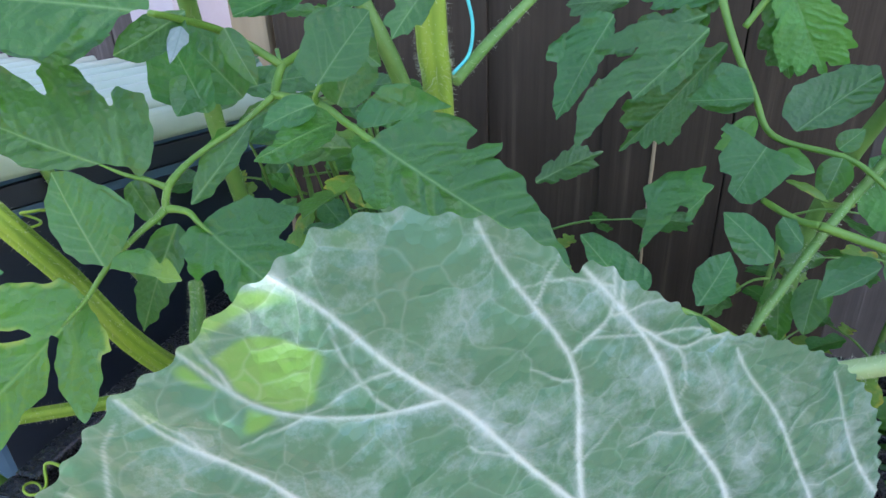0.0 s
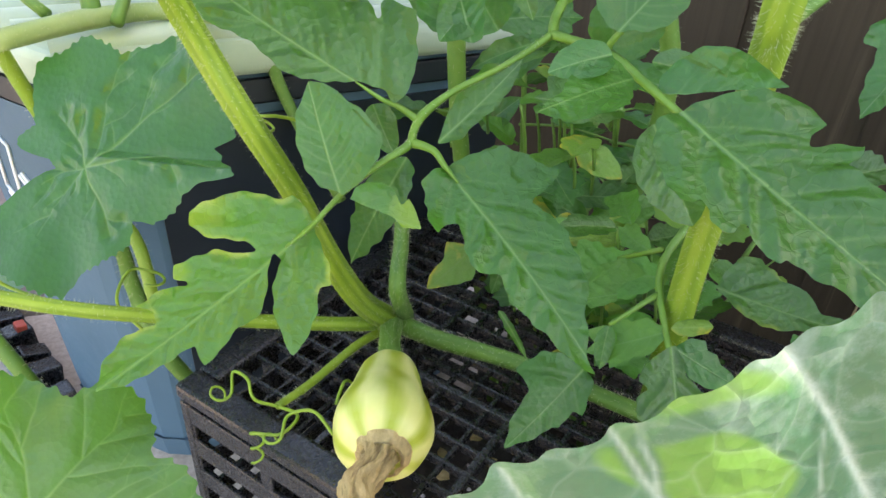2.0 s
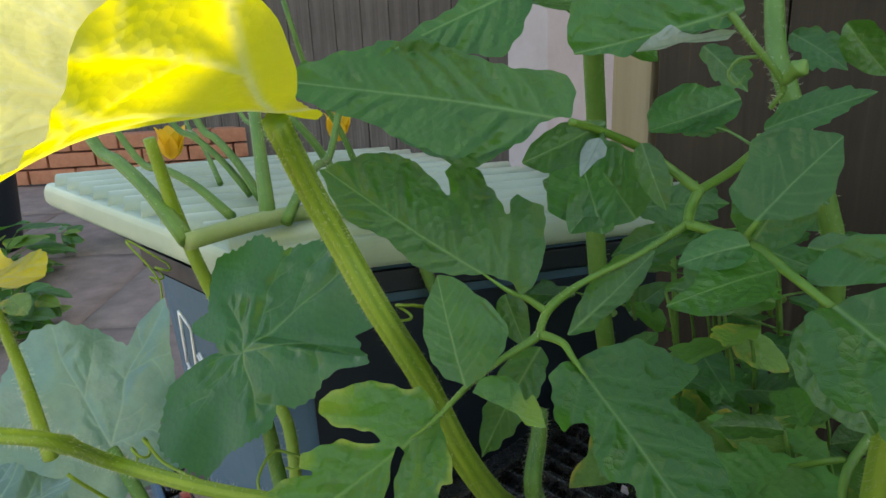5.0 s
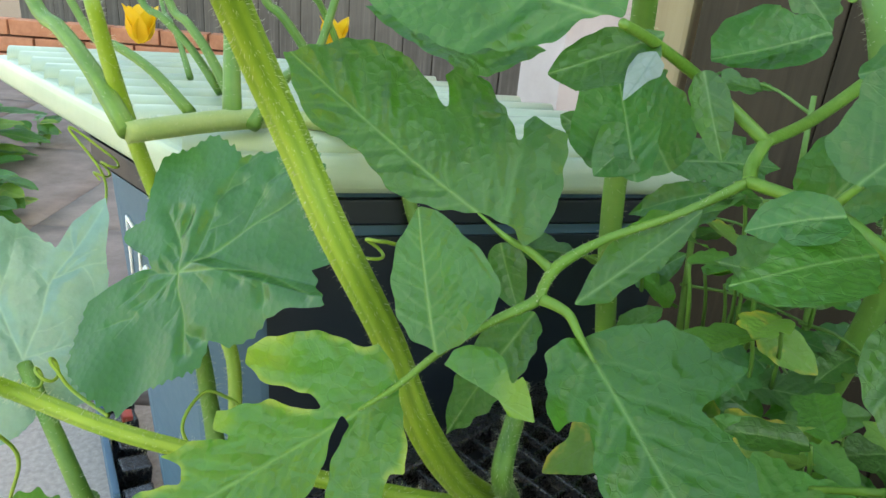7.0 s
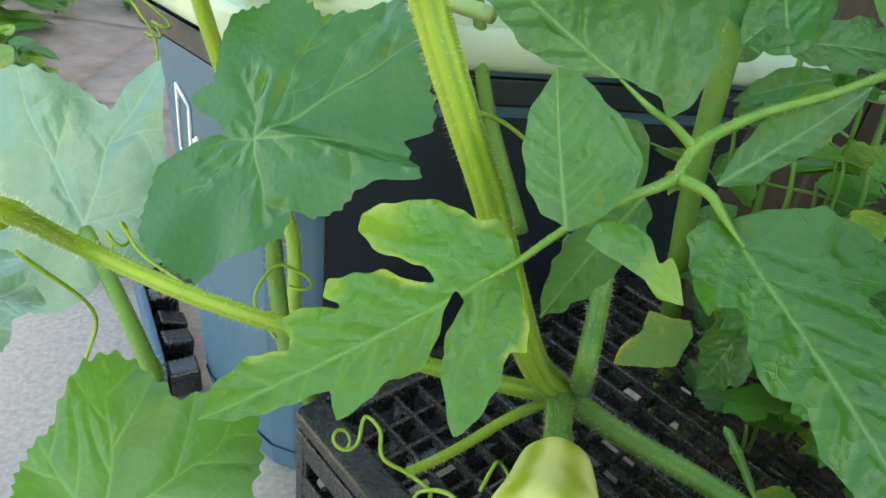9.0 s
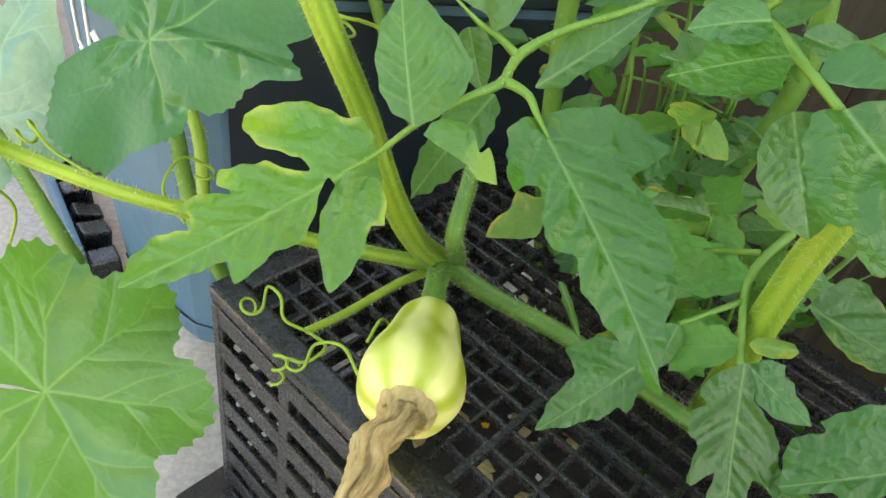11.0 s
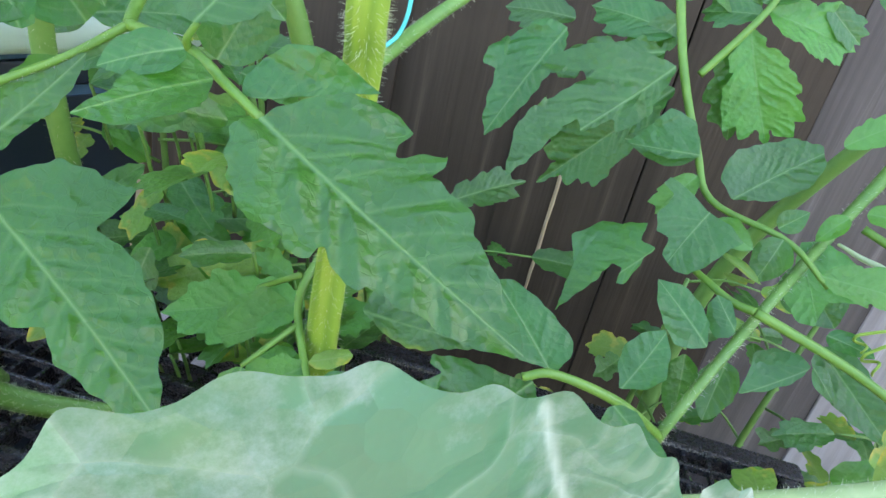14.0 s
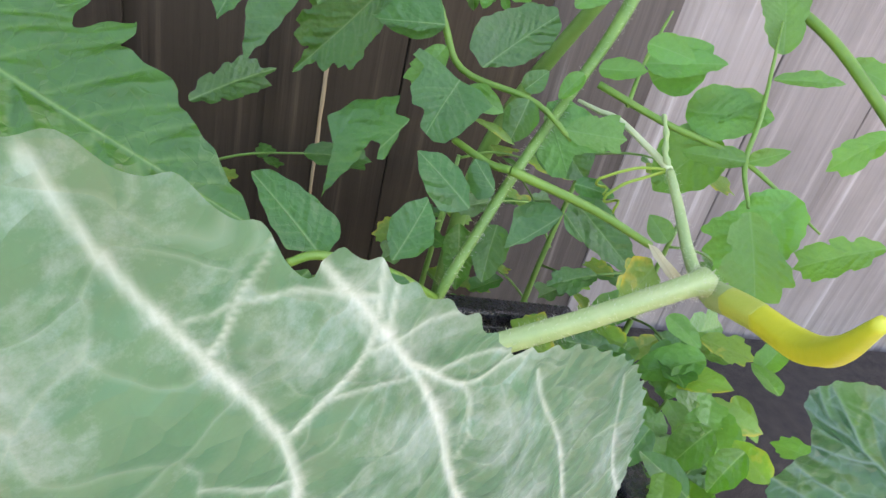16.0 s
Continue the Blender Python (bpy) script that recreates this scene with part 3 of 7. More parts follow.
def squash_blade(radius, mat, seed=0, lobe=0.16, cup=0.15, wave=0.006, nr=80, na=400, teeth=60, tooth=0.008, squeeze=1.0, sinus=0.55, fold=0.0, pucker=0.0016, droop=0.0, gap=0.35, angles=(0.0, 0.95, -0.95, 1.85, -1.85, 2.55, -2.55), half=0.47, primaries=None, outline=None, sallow=None, curl=0.0, crease=0.0):
    """A palmate squash leaf round its stalk's end; x runs to the tip. The bay at the stalk opens to the back."""
    rnd = random.Random(seed)
    segs = squash_veins(angles, radius, seed)
    if primaries:
        segs = drawn_veins(primaries, seed)
    o = rnd.uniform(0, 90)
    th = np.linspace(-math.pi + gap * 0.5, math.pi - gap * 0.5, na)
    pts = []
    for a in th:
        near = min(abs(a - q) for q in angles[:5])
        r = 1 - lobe * min(1, near / half) ** 1.4 - sinus * max(0, (abs(a) - 2.2) / 0.94) ** 1.5 - 0.1 * max(0, abs(a) - 1.2)
        if outline:
            r = float(np.interp(a, [q[0] for q in outline], [q[1] for q in outline]))
        r *= 1 + tooth * (2 * abs(math.sin(a * teeth / 2 + 0.8 * noise.noise((a * 5, o, 2)))) ** 3 - 1) * (1 + 0.8 * noise.noise((a * 14, o, 8))) + (0.0 if outline else 0.03) * noise.noise((a * 2, o, 0)) + (0.008 if outline else 0.02) * noise.noise((a * 9, o, 5))
        pts.append(radius * max(r, 0.1))
    far = max(pts)
    cell = radius / nr
    xs = np.arange(-far - cell, far + 2 * cell, cell)
    ys = np.arange(-far - cell, far + 2 * cell, cell) + 0.31 * cell
    GX, GY = np.meshgrid(xs, ys, indexing="ij")
    GA = np.arctan2(GY, GX)
    F = np.interp(GA, th, pts) - np.hypot(GX, GY)
    F = np.where(np.abs(GA) > math.pi - gap * 0.5, -np.abs(F) - 0.001, F)
    flat, faces = cut_sheet(xs, ys, F)
    X, Y = flat[:, 0], flat[:, 1]
    A, R = np.arctan2(Y, X), np.hypot(X, Y)
    J = np.clip(R / np.interp(A, th, pts), 0, 1)
    Y = Y * squeeze
    V, halo, near = np.zeros(len(J)), np.zeros(len(J)), np.full(len(J), 1.0)
    wx, wy = X + 0.0014 * wavy(X * 90, Y * 90, seed + 4), Y + 0.0014 * wavy(X * 90, Y * 90, seed + 5)
    for ax, ay, bx, by, w in segs:
        dist, _ = seg_distance(wx, wy, ax, ay * squeeze, bx, by * squeeze)
        V = np.maximum(V, min(1.0, 0.22 + w / 0.0018) * np.exp(-(dist / (0.46 * w + 0.00026)) ** 2))
        if w > 0.0004:
            near = np.minimum(near, dist)
        if w > 0.0007:
            halo = np.maximum(halo, min(1, w / 0.0012) * np.exp(-(dist / (0.6 * w + 0.0010)) ** 2))
    puck = 1 - np.exp(-(near / 0.0042) ** 2)
    q = R / radius
    Z = cup * radius * q * q + pucker * (puck * (0.8 + 0.5 * wavy(X * 120, Y * 120, seed + 6)) - 0.6 - 0.3 * V)
    Z += 0.7 * wave * q * wavy(X * 22, Y * 22, seed + 7) + wave * q ** 3 * np.sin(7 * A + o)
    Z += fold * np.abs(Y) - droop * radius * np.maximum(0.0, X / radius) ** 2
    # the lower half stands proud along a crease at the middle vein
    lap = np.where(Y < 0.004, np.exp(np.minimum(0.0, Y - 0.004) / 0.022), np.clip(1 - (Y - 0.004) / 0.006, 0, 1))
    Z += crease * lap * np.clip((X + 0.005) / 0.03, 0, 1)
    turned = np.clip(Y / 0.03, 0, 1) ** 2 * (3 - 2 * np.clip(Y / 0.03, 0, 1))
    tint = np.zeros(len(J))
    if sallow:
        sx, sy, sr = sallow
        tint = np.clip(6 * (1.25 - np.hypot((X - sx), 1.3 * (Y - sy)) / sr + 0.45 * wavy(X * 260, Y * 260, seed + 9)), 0, 1) * np.clip((near - 0.0006) / 0.001, 0, 1)
    return mesh_of("leaf", np.stack([X + 0.6 * curl * turned, Y, Z + 0.8 * curl * turned], 1), faces, mat, attrs={"vein": V, "rim": np.maximum(0, (J - 0.93) / 0.07), "halo": halo, "sallow": tint})


def bowl_leaf(plant, centre, reach, slope, bend, mat, label, seed=0, name="leaf", nr=70, na=260):
    """A squash leaf held like a tilted bowl: reach by compass angle, slope and bend of its sheet round the stalk's end."""
    th = np.linspace(-math.pi, math.pi, na)
    knots = np.linspace(-math.pi, math.pi, len(reach) + 1)
    lim = np.interp(th, knots, list(reach) + [reach[0]])
    k = np.ones(15) / 15
    lim = np.convolve(np.concatenate([lim[-15:], lim, lim[:15]]), k, "same")[15:-15]
    lim = lim * (1 + 0.012 * np.sin(th * 46) + 0.02 * np.sin(th * 11 + 1))
    J = np.tile(np.linspace(0, 1, nr), na)
    A, R = np.repeat(th, nr), np.repeat(lim, nr) * J
    X, Y = R * np.cos(A), R * np.sin(A)
    V, near = np.zeros(len(J)), np.full(len(J), 1.0)
    for ax, ay, bx, by, w in squash_veins([-3.0, -2.5, -2.0, -1.5, -1.0, 2.5, 0.0], 0.2, seed):
        dist, _ = seg_distance(X, Y, ax, ay, bx, by)
        V = np.maximum(V, min(1.0, 0.25 + w / 0.002) * np.exp(-(dist / (0.7 * w + 0.0005)) ** 2))
        near = np.minimum(near, dist)
    Z = slope[0] * X + slope[1] * Y + bend[0] * X * X + bend[1] * X * Y + bend[2] * Y * Y + bend[3] * 20 * R ** 3
    Z += 0.0022 * (1 - np.exp(-(near / 0.004) ** 2)) * np.clip(R / 0.02, 0, 1) + 0.0015 * wavy(X * 60, Y * 60, seed)
    faces = [(i * nr + j, (i + 1) * nr + j, (i + 1) * nr + j + 1, i * nr + j + 1) for i in range(na - 1) for j in range(nr - 1)]
    ob = part(name, mesh_of(name, np.stack([X, Y, Z], 1), faces, mat, attrs={"vein": V, "rim": J * 0, "halo": V * 0.3, "sallow": J * 0}), plant, label)
    ob.matrix_basis = parent_matrix(plant).inverted() @ Matrix.Translation(centre)
    return ob


def squash_leaf(plant, centre, tip, facing, mat, label="", name="leaf", **kw):
    m, length = set_on(centre, tip, facing)
    ob = part(name, squash_blade(length, mat, **kw), plant, label)
    ob.matrix_basis = parent_matrix(plant).inverted() @ m
    return ob


def tendril(plant, points, turns=2.5, coil=0.006, radius=0.0011, mat=None):
    """A thin tendril along the points that ends in a coil."""
    c = list(spline(points, 14))
    d = c[-1] - c[-2]
    d /= np.linalg.norm(d)
    s = np.cross(d, (0.2, 0.4, 1.0))
    s /= np.linalg.norm(s)
    w = np.cross(d, s)
    o = c[-1] + s * coil
    for k in range(1, int(turns * 12)):
        a = 2 * math.pi * k / 12
        rr = coil * (1 - 0.25 * k / (turns * 12))
        c.append(o - rr * math.cos(a) * s + rr * math.sin(a) * d + w * 0.0008 * k)
    return stem("tendril", plant, c, (radius, radius * 0.9, radius * 0.7), mat or M_STEM, n=len(c) * 2, sides=6)


def box_mesh(name, size, mat, bevel=0.002, at=(0, 0, 0)):
    bm = bmesh.new()
    bmesh.ops.create_cube(bm, size=1.0)
    for v in bm.verts:
        v.co = Vector((v.co.x * size[0] + at[0], v.co.y * size[1] + at[1], v.co.z * size[2] + at[2]))
    if bevel:
        bmesh.ops.bevel(bm, geom=list(bm.edges), offset=bevel, segments=2, affect="EDGES", profile=0.6)
    me = bpy.data.meshes.new(name)
    bm.to_mesh(me)
    bm.free()
    me.materials.append(mat)
    return me


# ---- setting ----
def sheet(name, x0, x1, y0, y1, z, step, rough, mat, label, holes=()):
    nx, ny = int((x1 - x0) / step) + 1, int((y1 - y0) / step) + 1
    verts = [(x0 + (x1 - x0) * i / nx, y0 + (y1 - y0) * j / ny, 0) for j in range(ny + 1) for i in range(nx + 1)]
    verts = [(x, y, z + rough * noise.fractal((x * 9, y * 9, 1), 0.8, 2.0, 4)) for x, y, _ in verts]
    faces = [(j * (nx + 1) + i, j * (nx + 1) + i + 1, (j + 1) * (nx + 1) + i + 1, (j + 1) * (nx + 1) + i) for j in range(ny) for i in range(nx)]
    ob = new(name, mesh_of(name, verts, faces, mat))
    return tagged(ob, label, "ground", kind="structure")


sheet("ground", -40, 40, -40, 40, -0.03, 2.0, 0.0, M_SOIL, "dark bare garden soil under the slabs")
CRATE_TURN, CRATE_Z = radians(-19.0), 0.270
CRATE_AT = Vector((-0.312, 0.322, 0.0))
CRATE_L, CRATE_W = 0.60, 0.30
FENCE_TURN = radians(-19.0)
FENCE_V = Vector((-math.sin(FENCE_TURN), math.cos(FENCE_TURN), 0))
FENCE_U = Vector((math.cos(FENCE_TURN), math.sin(FENCE_TURN), 0))


def pavers():
    """Cast slabs with their joints; the near ones paler, the far ones brown."""
    floor = tagged(thing("pavement", "worn concrete paving slabs with dirt in the joints", "pavement", kind="structure"))
    rnd = random.Random(4)
    turn = Matrix.Rotation(radians(30), 4, "Z")
    for i in range(-6, 3):
        for j in range(-3, 5):
            # unseen rows behind the camera are made brown to cut bounced light
            mat = M_CONCRETE if -2 < j < 1 else M_SLAB
            w, d = 0.594, 0.594
            n = 10
            verts, faces = [], []
            for b in range(n + 1):
                for a in range(n + 1):
                    x, y = w * (a / n - 0.5), d * (b / n - 0.5)
                    edge = max(abs(x) / w, abs(y) / d) * 2
                    verts.append((x, y, 0.0 - 0.006 * max(0, edge - 0.9) * 10 * 0.6 + 0.0015 * noise.noise((x * 12 + i * 7, y * 12 + j * 3, 0))))
            faces = [(b * (n + 1) + a, b * (n + 1) + a + 1, (b + 1) * (n + 1) + a + 1, (b + 1) * (n + 1) + a) for a in range(n) for b in range(n)]
            k = len(verts)
            ring = [a for a in range(n + 1)] + [b * (n + 1) + n for b in range(1, n + 1)] + [n * (n + 1) + a for a in range(n - 1, -1, -1)] + [b * (n + 1) for b in range(n - 1, 0, -1)]
            verts += [(verts[q][0], verts[q][1], -0.035) for q in ring]
            faces += [(ring[q], k + q, k + (q + 1) % len(ring), ring[(q + 1) % len(ring)]) for q in range(len(ring))]
            ob = part("slab", mesh_of("slab", verts, faces, mat), floor)
            ob.matrix_basis = turn @ pose(-0.52 + 0.6 * i, 0.62 + 0.6 * j, 0.0, rnd.uniform(-0.4, 0.4), rnd.uniform(-0.4, 0.4), rnd.uniform(-0.3, 0.3))


pavers()


def crate():
    ob = thing("plastic_crate", "black slatted plastic crate turned upside down under the vines", "crate", at=CRATE_AT)
    ob.rotation_euler = (0, 0, CRATE_TURN)
    z, L, W = CRATE_Z, CRATE_L, CRATE_W
    band = 0.020
    for nm, size, at in (("rim", (L, band, 0.012), (L / 2, band / 2, z - 0.006)), ("rim", (L, band, 0.012), (L / 2, W - band / 2, z - 0.006)),
                         ("rim", (band, W - 2 * band, 0.012), (band / 2, W / 2, z - 0.006)), ("rim", (band, W - 2 * band, 0.012), (L - band / 2, W / 2, z - 0.006))):
        part(nm, box_mesh(nm, size, M_CRATE, 0.003, at), ob, "flat black rim")
    pitch = 0.0176
    along = box_mesh("bar", (L - 2 * band, 0.0030, 0.006), M_CRATE, 0.0008)
    across = box_mesh("bar", (0.0030, W - 2 * band, 0.005), M_CRATE, 0.0008)
    wide_a = box_mesh("bar", (L - 2 * band, 0.0052, 0.009), M_CRATE, 0.001)
    wide_c = box_mesh("bar", (0.0052, W - 2 * band, 0.009), M_CRATE, 0.001)
    k = 0
    y = band + pitch
    while y < W - band - 0.004:
        b = part("bar", wide_a if k % 5 == 4 else along, ob)
        b.location = (L / 2, y, z - 0.0055)
        y += pitch
        k += 1
    x = band + pitch
    k = 0
    while x < L - band - 0.004:
        b = part("bar", wide_c if k % 5 == 4 else across, ob)
        b.location = (x, W / 2, z - 0.0062)
        x += pitch
        k += 1
    rail = {}
    for long_side in (True, False):
        span = L if long_side else W
        for far in (0, 1):
            for r in range(8):
                zz = z - 0.024 - r * 0.0315
                size = (span - 0.01, 0.004, 0.017)
                key = (long_side, r > 6)
                if key not in rail:
                    rail[key] = box_mesh("rail", size, M_CRATE, 0.001)
                b = part("rail", rail[key], ob)
                b.location = (L / 2, 0.003 + far * (W - 0.006), zz) if long_side else (0.003 + far * (L - 0.006), W / 2, zz)
                b.rotation_euler = (0, 0, 0 if long_side else math.pi / 2)
            for q in range(9 if long_side else 5):
                s = 0.006 + q * (span - 0.012) / (8 if long_side else 4)
                key = "post"
                if key not in rail:
                    rail[key] = box_mesh("post", (0.011, 0.008, z - 0.014), M_CRATE, 0.0015)
                b = part("post", rail[key], ob)
                b.location = (s, 0.0055 + far * (W - 0.011), (z - 0.014) / 2) if long_side else (0.0055 + far * (L - 0.011), s, (z - 0.014) / 2)
                b.rotation_euler = (0, 0, 0 if long_side else math.pi / 2)
    return ob


crate()
# dark earth sheet, added so the shade under the crate stays deep
bed = tagged(new("crate_underlay", box_mesh("crate_underlay", (0.66, 0.36, 0.012), M_SOIL, 0.003, (0.30, 0.15, 0.002))), "dark sheet of earth under the crate that deepens its shade", "soil", kind="structure")
bed.matrix_world = Matrix.Translation(CRATE_AT) @ Matrix.Rotation(CRATE_TURN, 4, "Z")


def litter():
    """Dry leaf bits, grit and pale stones that lie under and round the crate."""
    rnd = random.Random(9)
    for mat, label, n, lo, hi, zlo in ((M_DRY, "dry brown and yellow leaf bits on the ground", 260, 0.004, 0.012, 0.013), (M_WALL, "pale grit and pebbles on the ground", 240, 0.002, 0.0055, 0.012), (M_YELLOW, "fallen yellow leaf scraps on the ground", 22, 0.003, 0.007, 0.014)):
        verts, faces = [], []
        for _ in range(n):
            u, v = rnd.uniform(0.0, 0.85), rnd.uniform(0.02, 0.5)
            p = CRATE_AT + FENCE_U * u + FENCE_V * v
            s = rnd.uniform(lo, hi)
            o = len(verts)
            a0 = rnd.uniform(0, 6.28)
            h = s * (0.25 if mat != M_WALL else 0.8)
            for k in range(5):
                a = a0 + k * 1.2566
                rr = s * rnd.uniform(0.6, 1.2)
                verts.append((p.x + rr * math.cos(a), p.y + rr * math.sin(a), zlo + rnd.uniform(0, h)))
            verts += [(p.x, p.y, zlo + h * 1.6), (p.x, p.y, zlo - 0.002)]
            for k in range(5):
                faces += [(o + k, o + (k + 1) % 5, o + 5), (o + (k + 1) % 5, o + k, o + 6)]
        name = {M_DRY: "leaf_litter", M_WALL: "grit", M_YELLOW: "yellow_litter"}[mat]
        tagged(new(name, mesh_of(name, verts, faces, mat, smooth=False)), label, "litter", kind="stuff")


litter()


def fence():
    ob = tagged(thing("fence", "weathered grey timber board fence with nails", "fence", kind="structure"))
    rnd = random.Random(2)
    width = 0.142
    start = -0.50
    for k in range(14):
        u = start + k * (width + 0.0002)
        n = 14
        verts, faces = [], []
        z0, z1 = -0.02, 1.97
        prof = [(-width / 2, -0.0022), (-width / 2 + 0.0015, -0.003), (-width / 6, -0.0035), (width / 6, -0.0035), (width / 2 - 0.0015, -0.003), (width / 2, -0.0022), (width / 2, 0.016), (-width / 2, 0.016)]
        for i in range(n + 1):
            z = z0 + (z1 - z0) * i / n
            for x, y in prof:
                verts.append((x + 0.0015 * noise.noise((k * 3, z * 3, x)), y + 0.003 * noise.noise((k * 5 + x * 8, z * 2, 4)), z))
        m = len(prof)
        for i in range(n):
            for q in range(m):
                faces.append((i * m + q, i * m + (q + 1) % m, (i + 1) * m + (q + 1) % m, (i + 1) * m + q))
        faces += [tuple(range(m))[::-1], tuple(range(n * m, n * m + m))]
        # brightness rising to the right is put into the board colours
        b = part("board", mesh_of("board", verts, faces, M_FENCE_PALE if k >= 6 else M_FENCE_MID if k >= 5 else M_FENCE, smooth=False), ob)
        p = FENCE_V * (0.80 + rnd.uniform(-0.002, 0.002)) + FENCE_U * (u + width / 2)
        b.matrix_basis = pose(p.x, p.y, 0, rnd.uniform(-0.3, 0.3), rnd.uniform(-0.25, 0.25), math.degrees(FENCE_TURN))
    for z in (0.25, 1.45):
        r = part("rail", box_mesh("rail", (2.05, 0.035, 0.07), M_FENCE, 0.004), ob)
        p = FENCE_V * 0.851 + FENCE_U * (start + 1.02)
        r.matrix_basis = pose(p.x, p.y, z, 0, 0, math.degrees(FENCE_TURN))
    # hidden sheet, added to stop sunlight coming through the board gaps
    backing = part("backing", box_mesh("backing", (2.05, 0.012, 1.97), M_FENCE, 0.002), ob)
    p = FENCE_V * 0.8255 + FENCE_U * (start + 1.02)
    backing.matrix_basis = pose(p.x, p.y, 0.985, 0, 0, math.degrees(FENCE_TURN))
    # the pale crack in one board and the nail heads
    c = part("crack", tube("crack", [(0.247, 0.7575, 0.10), (0.2465, 0.757, 0.22), (0.248, 0.7575, 0.36), (0.2475, 0.757, 0.44)], (0.0007, 0.0022, 0.0026, 0.0008), M_POST, n=20, sides=6, wobble=0.3)[0], ob, "pale split in the wood")
    nail = tube("nail", [(0, 0.003, 0), (0, -0.002, 0)], (0.0045, 0.0045), M_CRATE, n=3, sides=10)[0]
    for k in range(14):
        for z in (0.62, 0.72):
            p = FENCE_V * 0.795 + FENCE_U * (start + k * (width + 0.0018) + width * (0.3 if z < 0.7 else 0.7))
            part("nail", nail, ob).matrix_basis = pose(p.x, p.y, z, 0, 0, math.degrees(FENCE_TURN))
    return ob


fence()


def bin_box():
    """A lidded garden box: tapered body, ribbed pale lid with a thick rim, printed emblem, black clips along its foot."""
    N, W, E = Vector((-0.43, 0.41, 0)), Vector((-0.86, 0.54, 0)), Vector((-0.12, 0.70, 0))
    F = W + E - N
    mid = (N + F) / 2
    ob = thing("storage_box", "blue-grey plastic garden storage box with a pale green ribbed lid", "storage box", at=mid)

    Wb = N + (W - N) * 0.46
    Fb = Wb + E - N

    def ring(scale, z, corners=(N, E, F, W)):
        return [Vector((mid.x + (p.x - mid.x) * scale, mid.y + (p.y - mid.y) * scale, z)) for p in corners]

    def shell(name, levels, mat, bevel, label="", corners=(N, E, F, W)):
        bm = bmesh.new()
        rows = [[bm.verts.new(p - mid) for p in ring(s, z, corners)] for s, z in levels]
        for a, b in zip(rows, rows[1:]):
            for q in range(4):
                bm.faces.new((a[q], a[(q + 1) % 4], b[(q + 1) % 4], b[q]))
        bm.faces.new(rows[0][::-1])
        bm.faces.new(rows[-1])
        bmesh.ops.bevel(bm, geom=list(bm.edges), offset=bevel, segments=3, affect="EDGES", profile=0.6)
        me = bpy.data.meshes.new(name)
        bm.to_mesh(me)
        bm.free()
        me.materials.append(mat)
        return part(name, me, ob, label)

    shell("body", [(0.80, 0.0), (0.82, 0.02), (0.92, 0.40), (0.92, 0.425)], M_BIN, 0.035, "", (N, E, Fb, Wb))
    # dark sheet over the front face: its shade is put into the colour
    shade_pts = []
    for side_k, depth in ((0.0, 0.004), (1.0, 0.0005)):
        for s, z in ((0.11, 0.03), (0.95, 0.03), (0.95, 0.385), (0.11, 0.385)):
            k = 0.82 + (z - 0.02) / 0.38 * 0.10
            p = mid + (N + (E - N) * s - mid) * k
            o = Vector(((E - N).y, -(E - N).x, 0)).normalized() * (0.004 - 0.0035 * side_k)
            shade_pts.append((p.x - mid.x + o.x, p.y - mid.y + o.y, z))
    part("front_shade", mesh_of("front_shade", shade_pts, [(0, 1, 2, 3), (7, 6, 5, 4), (0, 4, 5, 1), (1, 5, 6, 2), (2, 6, 7, 3), (3, 7, 4, 0)], M_BIN_DARK, smooth=False), ob, "dark sheet standing in for shade on the box front")
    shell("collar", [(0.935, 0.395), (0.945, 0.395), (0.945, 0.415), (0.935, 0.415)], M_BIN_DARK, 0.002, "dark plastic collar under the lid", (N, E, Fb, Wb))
    lid = shell("lid", [(0.965, 0.420), (0.995, 0.424), (1.0, 0.434), (0.993, 0.444), (0.975, 0.450)], M_LID, 0.0045, "pale green lid with long ribs")
    d = (E - N)
    side = (W - N)
    for k in range(11):
        a = N + side * (0.05 + 0.09 * k) + d * 0.03 - mid
        b = N + side * (0.05 + 0.09 * k) + d * 0.97 - mid
        r = part("rib", tube("rib", [(*a.xy, 0.449), (*((a + b) / 2).xy, 0.450), (*b.xy, 0.449)], (0.0125, 0.013, 0.0125), M_LID, n=8, sides=14)[0], lid)
    # emblem on the wide face: outline strokes
    along = (W - N).normalized()
    out = Vector((along.y, -along.x, 0)) * (1 if (Vector((along.y, -along.x, 0))).y < 0 else -1)
    for (s0, z0), (s1, z1) in (((0.150, 0.358), (0.158, 0.300)), ((0.150, 0.358), (0.128, 0.345)), ((0.128, 0.345), (0.138, 0.288)), ((0.158, 0.300), (0.138, 0.282)), ((0.158, 0.294), (0.132, 0.268)), ((0.126, 0.318), (0.088, 0.282)), ((0.120, 0.322), (0.082, 0.286)), ((0.138, 0.288), (0.132, 0.268))):
        def on(s, z):
            k = 0.82 + (z - 0.02) / 0.38 * 0.10
            base = mid + (N - mid) * k
            return base + along * (s * k) + out * 0.001 - mid
        a, b = on(s0, z0), on(s1, z1)
        part("emblem_stroke", tube("emblem_stroke", [(*a.xy, z0), (*((a + b) / 2).xy, (z0 + z1) / 2), (*b.xy, z1)], (0.0016, 0.0016), M_WHITE, n=4, sides=6)[0], ob, "white printed line")
    a, b = Vector((-0.596, 0.447, 0)), Vector((-0.84, 0.592, 0))
    d2 = (b - a).normalized()
    deg = math.degrees(math.atan2(d2.y, d2.x))
    m2 = (a + b) / 2 - mid
